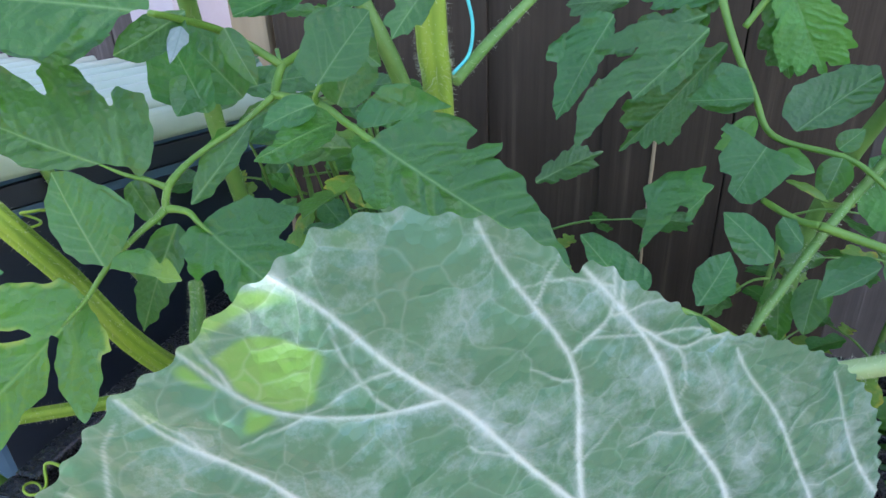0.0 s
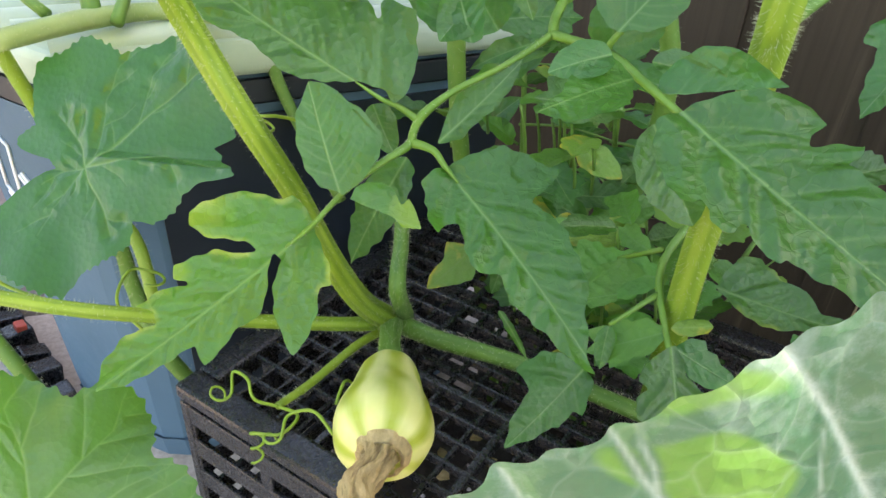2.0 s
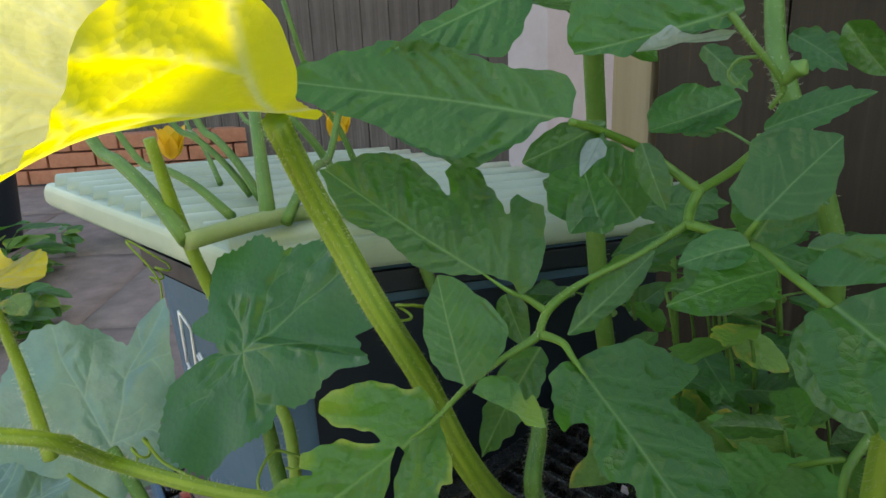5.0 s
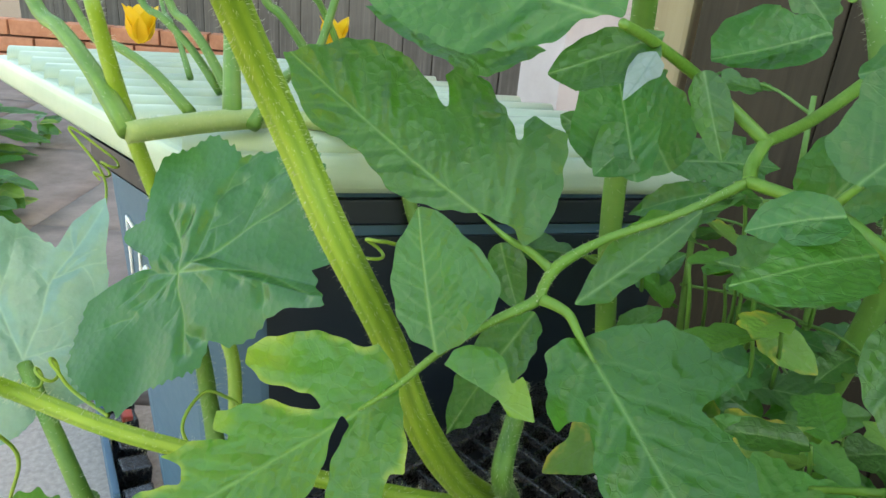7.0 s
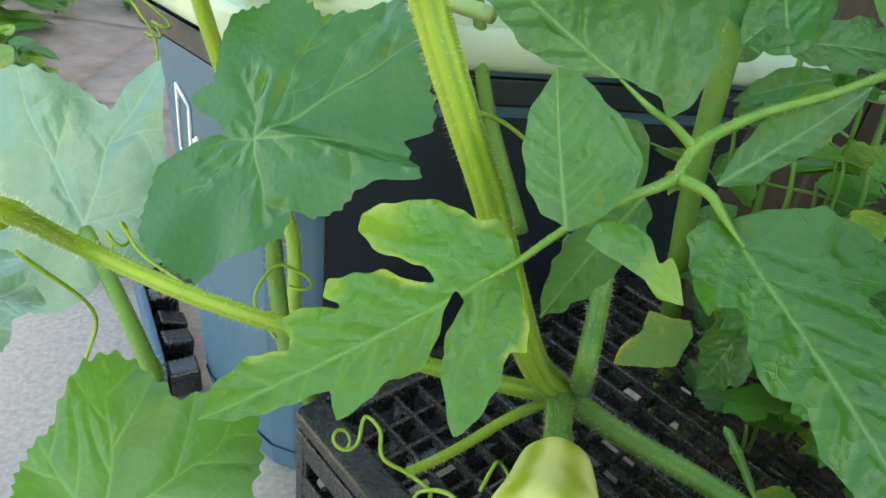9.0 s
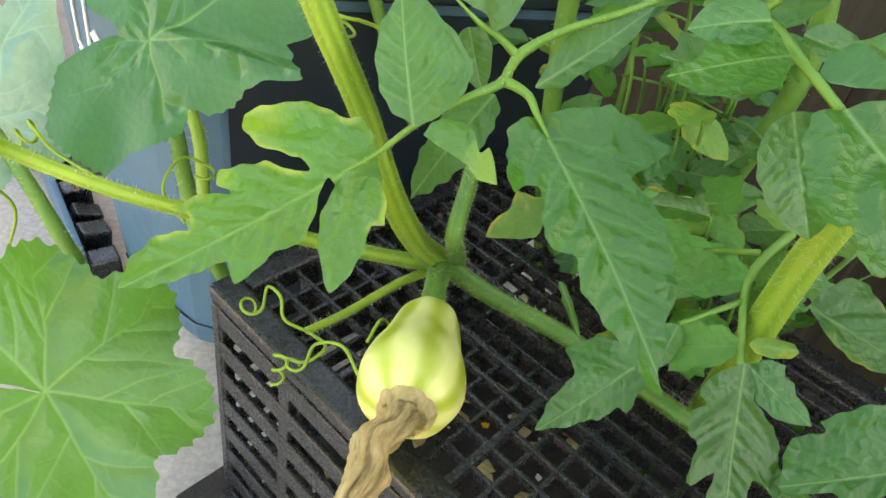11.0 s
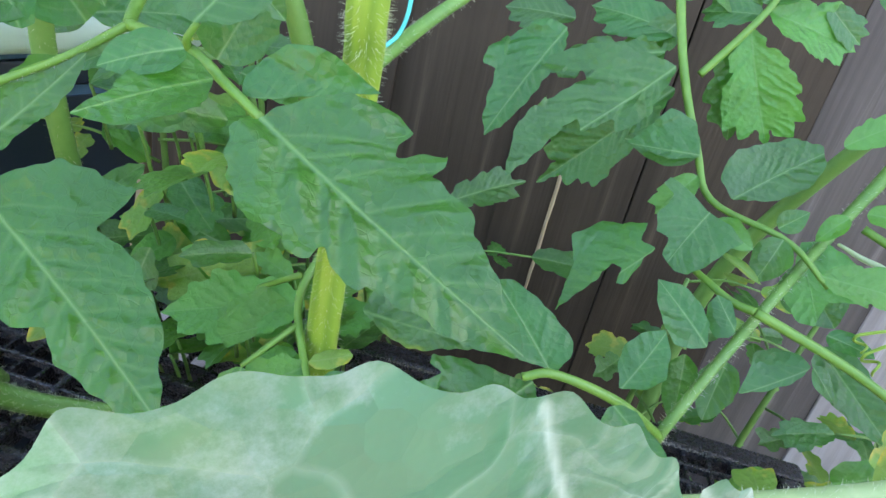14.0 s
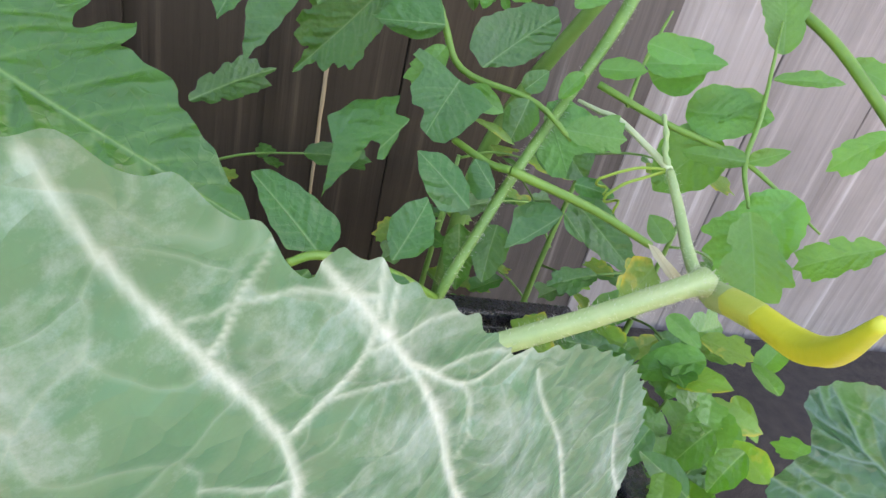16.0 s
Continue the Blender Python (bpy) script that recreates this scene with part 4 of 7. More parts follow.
    strip = part("foot_tray", box_mesh("foot_tray", ((b - a).length, 0.007, 0.06), M_BIN, 0.002), ob, "low blue plastic tray edge at the foot")
    strip.matrix_basis = pose(m2.x, m2.y, 0.03, 0, 0, deg)
    inn = Vector((-d2.y, d2.x, 0)) * (1 if d2.x > 0 else -1)
    for k in range(6):
        p = a + d2 * (0.02 + 0.045 * k) + inn * 0.022 - mid
        c = part("clip", box_mesh("clip", (0.030, 0.032, 0.030), M_CRATE, 0.003), ob, "black plastic clip at the foot")
        c.matrix_basis = pose(p.x, p.y, 0.020 + 0.006 * (k % 2), 10 * (k % 3), 6, deg + 5 * (k % 2))
    red = part("tab", box_mesh("tab", (0.016, 0.012, 0.014), M_RED, 0.002), ob, "small red plastic tab at the foot")
    red.matrix_basis = pose(-0.222, -0.073, 0.042, 8, 0, deg)
    return ob


bin_box()


def far_things():
    # tan fence post, bright rendered wall and brick edging beyond the box
    post = tagged(new("fence_post", box_mesh("fence_post", (0.056, 0.056, 1.8), M_POST, 0.006, (0, 0, 0.9))), "tan square timber post at the fence end", "post")
    post.matrix_world = pose(-0.243, 0.965, 0, 0, 0, math.degrees(FENCE_TURN))
    wall = tagged(new("wall_house", box_mesh("wall_house", (5.0, 0.2, 5.0), M_WALL, 0.004, (0, 0, 2.5))), "pale rendered house wall beyond the fence", "wall", kind="structure")
    wall.matrix_world = pose(0.40, 4.32, 0, 0, 0, 60)
    # unseen wall, added to keep the sun off the yard
    sun_block = tagged(new("sun_block_wall", box_mesh("sun_block_wall", (2.75, 0.2, 6.0), M_WALL, 0.004, (1.375, 0, 3.0))), "unseen wall added to shade the yard", "wall", kind="structure")
    sun_block.matrix_world = pose(0.17, 2.80, 0, 0, 0, math.degrees(FENCE_TURN))
    edging = thing("brick_edging", "row of orange bricks along the paving", "brick edging", at=(-3.3, 2.0, 0))
    edging.rotation_euler = (0, 0, radians(35))
    brick = box_mesh("brick", (0.205, 0.095, 0.065), M_BRICK, 0.004)
    for k in range(12):
        for r in range(3):
            b = part("brick", brick, edging)
            b.location = (-1.2 + 0.215 * k + 0.1 * (r % 2), 0, 0.033 + 0.074 * r)
    far_bin = thing("dark_bin", "dark navy plastic tub standing on the paving", "tub", at=(-2.35, 1.20, 0))
    part("body", tube("body", [(0, 0, 0.0), (0, 0, 0.15), (0, 0, 0.34)], (0.12, 0.135, 0.15), M_BIN_DARK, n=10, sides=28)[0], far_bin)
    part("rim", tube("rim", [(0, 0, 0.335), (0, 0, 0.35)], (0.157, 0.157), M_CRATE, n=4, sides=28)[0], far_bin)


far_things()


def back_fence():
    """The grey boards and shrubs that close the yard behind the box."""
    ob = tagged(thing("fence_far", "grey board fence closing the yard", "fence", kind="structure"))
    board = box_mesh("board", (0.145, 0.02, 1.7), M_FENCE_MID, 0.003, (0, 0, 0.85))
    for k in range(30):
        b = part("board", board, ob)
        b.matrix_basis = pose(-0.80 - 0.15 * k * math.cos(radians(12)), 2.20 + 0.15 * k * math.sin(radians(12)), 0, 0, 0, -12)
    bed = tagged(new("soil_bed", box_mesh("soil_bed", (1.6, 0.26, 0.05), M_SOIL, 0.01, (0, 0, 0.025))), "dark soil bed along the fence", "soil", kind="structure")
    p = FENCE_V * 0.655 + FENCE_U * 0.45
    bed.matrix_world = pose(p.x, p.y, 0, 0, 0, math.degrees(FENCE_TURN))


back_fence()


# ---- squash plant ----
squash = thing("squash_plant", "sprawling squash plant with bristly stems trailing over a black crate", "squash plant", at=(-0.20, 0.42, 0.0))
V = (-0.190, 0.414, 0.285)
leaf_stalk = stem("leaf_stalk", squash, [V, (-0.203, 0.387, 0.318), (-0.206, 0.346, 0.376), (-0.220, 0.333, 0.425), (-0.233, 0.312, 0.475), (-0.244, 0.303, 0.508), (-0.246, 0.288, 0.536), (-0.235, 0.258, 0.570)], (0.0088, 0.0078, 0.0070, 0.0064, 0.0062, 0.0060, 0.0056, 0.0050), M_STEM, "thick ridged bristly yellow-green stalk", hairs=900, hair_len=0.0025, sides=28, ridge=0.09, ridges=7, n=44)
stem("vine", squash, [V, (-0.215, 0.392, 0.292), (-0.265, 0.345, 0.318), (-0.330, 0.290, 0.350), (-0.385, 0.262, 0.372), (-0.368, 0.219, 0.418), (-0.404, 0.189, 0.430)], (0.0062, 0.0050, 0.0045, 0.0042, 0.0041, 0.0040, 0.0040), M_STEM, "bristly yellow-green vine", hairs=700, sides=16, ridge=0.05, n=40, bulge=((0.80, 0.28, 0.012),))
stem("vine", squash, [V, (-0.153, 0.405, 0.284), (-0.096, 0.397, 0.285), (-0.025, 0.376, 0.287), (0.068, 0.341, 0.292)], (0.0072, 0.0064, 0.0058, 0.0056, 0.0054), M_STEM_DARK, "bristly green vine lying on the crate", hairs=700, sides=16, ridge=0.05, n=40)
stem("vine", squash, [(0.066, 0.342, 0.291), (0.110, 0.302, 0.336), (0.154, 0.268, 0.380), (0.218, 0.266, 0.392), (0.279, 0.269, 0.401), (0.303, 0.279, 0.393), (0.315, 0.285, 0.386)], (0.0054, 0.0053, 0.0052, 0.0053, 0.0060, 0.0088, 0.0020), M_STEM_PALE, "pale green vine end with a swollen node", hairs=500, sides=16, ridge=0.05, n=44)
stem("fruit_stalk", squash, [V, (-0.181, 0.380, 0.294), (-0.169, 0.347, 0.302)], (0.0085, 0.0068, 0.0085), M_STEM_DARK, "short bristly fruit stalk", hairs=160, sides=16, ridge=0.07, n=14)
stem("side_shoot", squash, [(-0.183, 0.424, 0.283), (-0.176, 0.379, 0.341), (-0.184, 0.411, 0.352), (-0.189, 0.428, 0.362)], (0.0062, 0.0055, 0.0052, 0.005), M_STEM_DARK, hairs=260, sides=14, ridge=0.05)
stem("side_shoot", squash, [(-0.190, 0.415, 0.281), (-0.206, 0.381, 0.283), (-0.220, 0.339, 0.283), (-0.231, 0.312, 0.284)], (0.0032, 0.003, 0.0028, 0.0025), M_STEM, hairs=120, sides=10)


def fruit():
    """A small pear-shaped striped squash with its shrivelled flower."""
    a, b = Vector((-0.171, 0.352, 0.300)), Vector((-0.148, 0.266, 0.317))
    axis = (b - a)
    m, length = set_on(a, b, (0, 0, 1))
    n, sides = 48, 56
    verts, stripe = [], []
    # neck, waist and belly of the pear shape, smoothed along a spline
    belly = spline([(0, 0, 0.26), (0.03, 0, 0.46), (0.12, 0, 0.64), (0.26, 0, 0.73), (0.40, 0, 0.80), (0.54, 0, 0.92), (0.68, 0, 1.0), (0.80, 0, 0.98), (0.91, 0, 0.80), (0.98, 0, 0.48), (1, 0, 0.30)], 120)
    belly_t, belly_r = [q[0] for q in belly], [q[2] for q in belly]
    for i in range(n + 1):
        t = i / n
        r = 0.0275 * float(np.interp(t, belly_t, belly_r))
        for k in range(sides):
            q = 2 * math.pi * k / sides
            rr = r * (1 + 0.014 * math.cos(7 * q))
            verts.append((t * length, rr * math.cos(q), rr * math.sin(q)))
            stripe.append(min(1.0, max(0.0, 0.55 + 0.65 * math.cos(7 * q + 0.6 * noise.noise((t * 5, 1, 2))) + 0.5 * noise.noise((t * 7, math.cos(q) * 3, math.sin(q) * 3)) + 0.2 * t)))
    faces = [(i * sides + k, i * sides + (k + 1) % sides, (i + 1) * sides + (k + 1) % sides, (i + 1) * sides + k) for i in range(n) for k in range(sides)]
    faces += [tuple(range(sides))[::-1], tuple(range(n * sides, n * sides + sides))]
    ob = part("fruit", mesh_of("fruit", verts, faces, M_FRUIT, attrs={"vein": stripe}), squash, "small striped yellow-green squash")
    ob.matrix_basis = parent_matrix(squash).inverted() @ m
    # shrivelled flower: pleated tube that narrows and flares, hanging from the blossom end
    c = spline([(length - 0.003, 0, 0.002), (length + 0.014, -0.002, 0.006), (length + 0.026, -0.009, 0.003), (length + 0.038, -0.007, -0.002), (length + 0.052, -0.012, -0.008)], 44)
    rad = np.interp(np.linspace(0, 1, 44), (0, 0.05, 0.12, 0.25, 0.4, 0.52, 0.7, 0.88, 1), (0.0094, 0.0086, 0.0070, 0.0074, 0.0084, 0.0068, 0.0080, 0.0070, 0.0058))
    verts, groove, s2 = [], [], 120
    for i in range(44):
        for k in range(s2):
            q = 2 * math.pi * k / s2
            cq, sq = math.cos(q), math.sin(q)
            drift = 1.6 * noise.noise((i * 0.09, cq * 1.2, sq * 1.2))
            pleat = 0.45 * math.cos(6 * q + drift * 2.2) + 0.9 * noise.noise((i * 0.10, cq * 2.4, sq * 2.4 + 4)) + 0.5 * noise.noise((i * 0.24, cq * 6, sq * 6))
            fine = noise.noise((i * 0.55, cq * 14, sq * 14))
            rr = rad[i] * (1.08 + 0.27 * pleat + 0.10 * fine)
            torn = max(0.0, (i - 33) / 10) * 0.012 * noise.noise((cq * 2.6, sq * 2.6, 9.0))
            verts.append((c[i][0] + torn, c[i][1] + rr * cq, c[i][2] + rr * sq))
            # pleat hollows are darkened in the colour, as shade in the folds
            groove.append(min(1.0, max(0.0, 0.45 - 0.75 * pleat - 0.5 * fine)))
    faces = [(i * s2 + k, i * s2 + (k + 1) % s2, (i + 1) * s2 + (k + 1) % s2, (i + 1) * s2 + k) for i in range(43) for k in range(s2)]
    # corky brown scar round the blossom end, with a torn rim
    ring_v, ring_g, s3, rows = [], [], 72, 9
    for i in range(rows):
        for k in range(s3):
            q = 2 * math.pi * k / s3
            wob = noise.noise((math.cos(q) * 2.2, math.sin(q) * 2.2, 3.0)) + 0.5 * noise.noise((math.cos(q) * 7, math.sin(q) * 7, i * 0.6))
            rr = 0.0152 - 0.0007 * i + 0.0012 * wob
            lift = -0.0034 + 0.0060 * math.sin(math.pi * 0.55 * i / (rows - 1)) + 0.0010 * wob
            ring_v.append((length + lift, 0.001 + rr * math.cos(q), 0.001 + rr * math.sin(q)))
            ring_g.append(min(1.0, max(0.0, 0.2 + 0.9 * wob + (0.7 if i > 5 else 0.0))))
    ring_f = [(i * s3 + k, i * s3 + (k + 1) % s3, (i + 1) * s3 + (k + 1) % s3, (i + 1) * s3 + k) for i in range(rows - 1) for k in range(s3)]
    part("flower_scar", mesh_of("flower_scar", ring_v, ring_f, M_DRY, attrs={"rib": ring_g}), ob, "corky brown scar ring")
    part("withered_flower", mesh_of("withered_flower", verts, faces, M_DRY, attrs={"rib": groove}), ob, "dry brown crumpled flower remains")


fruit()

# leaves of the squash
squash_leaf(squash, (-0.365, 0.349, 0.410), (-0.253, 0.346, 0.418), (-0.07, -0.75, 0.66), M_SQUASH, "broad dark green lobed squash leaf", seed=3, crease=0.006, primaries=((0.0012, (0.0033, -0.0016), (0.0211, 0.018), (0.0389, 0.0365), (0.0606, 0.0547), (0.0818, 0.0726)), (0.001, (0.0033, -0.0016), (-0.0041, 0.0106), (-0.0182, 0.0219), (-0.0281, 0.0296)), (0.0012, (0.0033, -0.0016), (0.0184, 0.003), (0.0397, 0.0076), (0.0634, 0.008), (0.0971, 0.0035)), (0.0011, (0.0033, -0.0016), (0.0092, -0.0139), (0.0233, -0.0278), (0.0304, -0.04)), (0.0005, (0.0018, -0.0029), (-0.0064, -0.0172), (-0.0141, -0.0315), (-0.0189, -0.0474)), (0.0004, (0.0084, 0.0054), (0.0064, 0.0372), (0.0115, 0.0618), (0.0286, 0.0763)), (0.0004, (0.0282, 0.0254), (0.0338, 0.0561), (0.0432, 0.0723), (0.0579, 0.0844)), (0.0006, (0.0036, -0.0027), (-0.014, -0.008), (-0.0261, -0.0169))), cup=0.03, wave=0.005, gap=0.0, tooth=0.012, teeth=70, nr=190, na=460, outline=((-3.14, 0.22), (-2.9, 0.18), (-2.81, 0.25), (-2.69, 0.38), (-2.55, 0.56), (-2.33, 0.63), (-2.08, 0.73), (-1.76, 0.72), (-1.47, 0.73), (-1.31, 0.60), (-1.07, 0.57), (-0.79, 0.57), (-0.60, 0.48), (-0.49, 0.58), (-0.32, 0.66), (-0.16, 0.69), (-0.05, 0.78), (0.0, 1.0), (0.1, 0.85), (0.2, 0.79), (0.25, 0.91), (0.69, 0.89), (1.03, 0.90), (1.21, 0.72), (1.45, 0.63), (1.8, 0.73), (2.03, 0.69), (2.27, 0.72), (2.52, 0.52), (2.69, 0.42), (2.95, 0.50), (3.05, 0.45), (3.14, 0.22)))
stem("leaf_stalk", squash, [(-0.368, 0.355, 0.405), (-0.364, 0.362, 0.339), (-0.368, 0.369, 0.303), (-0.350, 0.365, 0.25), (-0.30, 0.38, 0.16)], (0.0045, 0.005, 0.0055, 0.006, 0.006), M_STEM_DARK, hairs=200)
stem("leaf_stalk", squash, [(-0.454, 0.377, 0.539), (-0.454, 0.390, 0.480), (-0.451, 0.407, 0.418), (-0.437, 0.430, 0.332), (-0.404, 0.423, 0.302), (-0.382, 0.401, 0.243)], (0.0042, 0.005, 0.0052, 0.005, 0.005, 0.005), M_STEM, "slim bristly stalk", hairs=400, n=40)
squash_leaf(squash, (-0.490, 0.327, 0.312), (-0.559, 0.346, 0.389), (0.41, -0.25, 0.88), M_SQUASH_BLUE, "pale blue-green squash leaf, sky sheen in its colour", seed=8, primaries=((0.0009, (0.003, -0.0007), (0.0268, 0.0007), (0.0579, 0.0033), (0.081, 0.006), (0.1044, 0.0042)), (0.0009, (0.0025, -0.0013), (0.0274, -0.016), (0.051, -0.0322), (0.0681, -0.0522), (0.0905, -0.0758)), (0.0006, (0.0033, -0.0027), (0.0039, -0.0187), (0.0041, -0.036)), (0.0006, (0.051, -0.0322), (0.0532, -0.0533), (0.0457, -0.0719)), (0.0006, (0.0439, 0.0022), (0.0725, -0.014), (0.0946, -0.0242))), cup=0.05, wave=0.008, gap=0.0, tooth=0.010, teeth=60, nr=140, na=400, outline=((-3.14, 0.3), (-2.2, 0.5), (-1.5, 0.35), (-1.15, 0.62), (-0.87, 0.84), (-0.70, 1.20), (-0.58, 1.0), (-0.52, 0.78), (-0.3, 0.90), (0.0, 1.0), (0.16, 1.03), (0.69, 0.85), (1.16, 0.8), (1.8, 0.7), (2.6, 0.5), (3.14, 0.3)))
stem("leaf_stalk", squash, [(-0.490, 0.327, 0.312), (-0.449, 0.316, 0.286), (-0.421, 0.314, 0.241), (-0.439, 0.327, 0.227)], (0.0045, 0.005, 0.0055, 0.006), M_STEM_DARK, hairs=200)
squash_leaf(squash, (-0.325, 0.213, 0.269), (-0.262, 0.269, 0.231), (0.36, -0.23, 0.90), M_SQUASH_MID, "broad mid-green squash leaf low beside the crate", seed=12, lobe=0.30, cup=0.06, wave=0.012, tooth=0.02, sinus=0.1, gap=0.1, nr=150)
squash_leaf(squash, (-0.442, 0.227, 0.343), (-0.451, 0.270, 0.345), (0.44, -0.19, 0.88), M_SQUASH_BLUE, "pale squash leaf near the vine", seed=18, lobe=0.26, cup=0.05, wave=0.008)
# the large leaf close by, bloomed white along its veins
squash_leaf(squash, (0.0175, 0.1316, 0.400), (-0.029, 0.1195, 0.549), (0.25, -0.97, 0.0), M_SQUASH_PALE, "large green squash leaf with white mildewed veins", seed=21, lobe=0.20, cup=-0.02, wave=0.0012, nr=235, na=1600, teeth=110, tooth=0.0055, sinus=0.3, gap=0.0, outline=((-2.87, 0.689), (-2.21, 0.806), (-1.73, 0.806), (-1.34, 0.805), (-1.09, 0.775), (-0.73, 0.715), (-0.50, 0.785), (-0.385, 0.832), (-0.36, 0.810), (-0.30, 0.868), (-0.25, 0.908), (-0.17, 0.950), (-0.06, 0.996), (0.03, 1.010), (0.12, 0.975), (0.23, 0.955), (0.27, 0.938), (0.35, 0.960), (0.47, 0.952), (0.58, 0.955), (0.76, 0.929), (1.04, 0.881), (1.58, 0.806), (2.32, 0.656)), pucker=0.0014, curl=0.008, sallow=(0.134, 0.026, 0.0112), angles=(0.0, 1.35, -1.35, 2.3, -2.3), half=0.67, primaries=((0.001488, (-0.0975, -0.0735), (0.0442, -0.0259), (0.1088, -0.0017), (0.1523, 0.0157)), (0.001178, (0.0442, -0.0259), (0.0936, -0.0357), (0.1441, -0.0258)), (0.001302, (-0.088, -0.0766), (0.0198, -0.0685), (0.0969, -0.0546), (0.124, -0.0455)), (0.001178, (-0.0513, -0.1095), (-0.0037, -0.0987), (0.0746, -0.081)), (0.00093, (-0.0433, -0.1331), (0.004, -0.117), (0.0464, -0.1097)), (0.001178, (0.0188, 0.0254), (0.0984, 0.0374), (0.1387, 0.0548)), (0.000868, (0.1028, -0.004), (0.1184, 0.0246), (0.148, 0.0413)), (0.000806, (0.0969, -0.0546), (0.0843, -0.0642), (0.085, -0.0781)), (0.000744, (0.0502, 0.0573), (0.1007, 0.0672), (0.1243, 0.0753)), (0.000744, (0.0983, -0.0372), (0.1047, -0.0498), (0.1206, -0.056))))
stem("leaf_stalk", squash, [(0.0175, 0.134, 0.400), (0.05, 0.17, 0.33), (0.067, 0.338, 0.295)], (0.005, 0.006, 0.007), M_STEM_DARK, hairs=200)
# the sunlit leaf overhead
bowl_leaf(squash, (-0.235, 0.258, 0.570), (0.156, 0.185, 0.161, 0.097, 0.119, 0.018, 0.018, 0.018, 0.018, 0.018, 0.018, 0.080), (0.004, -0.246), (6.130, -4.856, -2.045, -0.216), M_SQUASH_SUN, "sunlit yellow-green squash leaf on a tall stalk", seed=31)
stem("leaf_stalk", squash, [(-0.406, 0.239, 0.384), (-0.412, 0.238, 0.440), (-0.405, 0.227, 0.493)], (0.0040, 0.0030, 0.0026), M_STEM, hairs=260)
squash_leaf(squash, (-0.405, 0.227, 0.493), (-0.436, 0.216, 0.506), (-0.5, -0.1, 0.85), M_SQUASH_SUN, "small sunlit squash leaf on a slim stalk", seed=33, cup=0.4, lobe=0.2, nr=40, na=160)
squash_leaf(squash, (0.227, 0.124, 0.426), (0.216, 0.165, 0.441), (-0.65, -0.21, 0.73), M_SQUASH_DEEP, "dark wrinkled squash leaf near the fence", seed=37, lobe=0.2, cup=0.1, wave=0.008, sinus=0.2, pucker=0.004)
stem("leaf_stalk", squash, [(0.306, 0.284, 0.389), (0.309, 0.272, 0.389), (0.306, 0.258, 0.394)], (0.0040, 0.0080, 0.0076), M_STEM_PALE, sides=14, ridge=0.08)
stem("leaf_stalk", squash, [(0.3065, 0.261, 0.393), (0.303, 0.250, 0.397), (0.298, 0.236, 0.402)], (0.0075, 0.0076, 0.0074), M_STEM_LIME, sides=14, ridge=0.08)
stem("leaf_stalk", squash, [(0.299, 0.239, 0.401), (0.287, 0.208, 0.410), (0.269, 0.188, 0.428), (0.253, 0.174, 0.456)], (0.0073, 0.0075, 0.0060, 0.003), M_STEM_YELLOW, "yellowing curled stalk", sides=14, ridge=0.08)
stem("leaf_stalk", squash, [(0.309, 0.285, 0.388), (0.315, 0.305, 0.397), (0.324, 0.330, 0.411), (0.3305, 0.352, 0.4235)], (0.0042, 0.0036, 0.0032, 0.0027), M_STEM_PALE, hairs=100)
stem("leaf_stalk", squash, [(0.331, 0.353, 0.424), (0.330, 0.377, 0.429), (0.326, 0.405, 0.435), (0.322, 0.422, 0.434), (0.318, 0.440, 0.434)], (0.0026, 0.0022, 0.0021, 0.0018, 0.0012), M_STEM_WHITE, "twisted whitish shoot")
tendril(squash, [(0.331, 0.353, 0.424), (0.316, 0.362, 0.421), (0.303, 0.366, 0.416), (0.294, 0.371, 0.409)], 1.2, 0.003)
tendril(squash, [(0.331, 0.353, 0.424), (0.317, 0.358, 0.416), (0.305, 0.360, 0.411), (0.297, 0.363, 0.402)], 1.4, 0.004)
stem("side_shoot", squash, [(0.331, 0.353, 0.424), (0.331, 0.361, 0.431), (0.333, 0.368, 0.441), (0.334, 0.377, 0.451)], (0.0018, 0.0016, 0.0014, 0.0009), M_STEM_PALE, "knobbly drying shoot", n=24, bulge=((0.2, 0.5, 0.06), (0.45, 0.5, 0.06), (0.7, 0.6, 0.06), (0.95, 0.8, 0.06)))
tomato_leaflet(squash, (0.291, 0.303, 0.389), (0.266, 0.294, 0.365), (-0.50, -0.50, 0.70), 0.25, seed=720, nu=70, fold=0.4, droop=0.0, mat=M_TOMATO_TIRED, name="leaf", outline=((-0.08, -0.11), (0.15, -0.38), (0.60, -0.27), (0.98, -0.04), (0.77, 0.20), (0.47, 0.34), (0.16, 0.22)))
tomato_leaflet(squash, (0.295, 0.287, 0.386), (0.288, 0.312, 0.400), (-0.61, -0.51, 0.61), 0.25, label="dry whitish bract", seed=721, nu=60, fold=0.5, droop=0.0, mat=M_DRYLEAF, name="bract", outline=((-0.06, 0.00), (0.23, 0.09), (0.67, 0.11), (1.02, 0.04), (0.82, -0.10), (0.40, -0.14), (0.02, -0.19)))
# tendrils
tendril(squash, [(-0.228, 0.309, 0.288), (-0.241, 0.304, 0.295), (-0.247, 0.309, 0.305), (-0.258, 0.312, 0.305), (-0.254, 0.302, 0.300)], 1.2, 0.006)
tendril(squash, [(-0.228, 0.309, 0.288), (-0.212, 0.302, 0.292), (-0.216, 0.288, 0.290), (-0.230, 0.284, 0.290)], 2.5, 0.004)
tendril(squash, [(-0.185, 0.292, 0.295), (-0.201, 0.301, 0.300), (-0.216, 0.298, 0.295), (-0.214, 0.285, 0.292)], 1.0, 0.005)
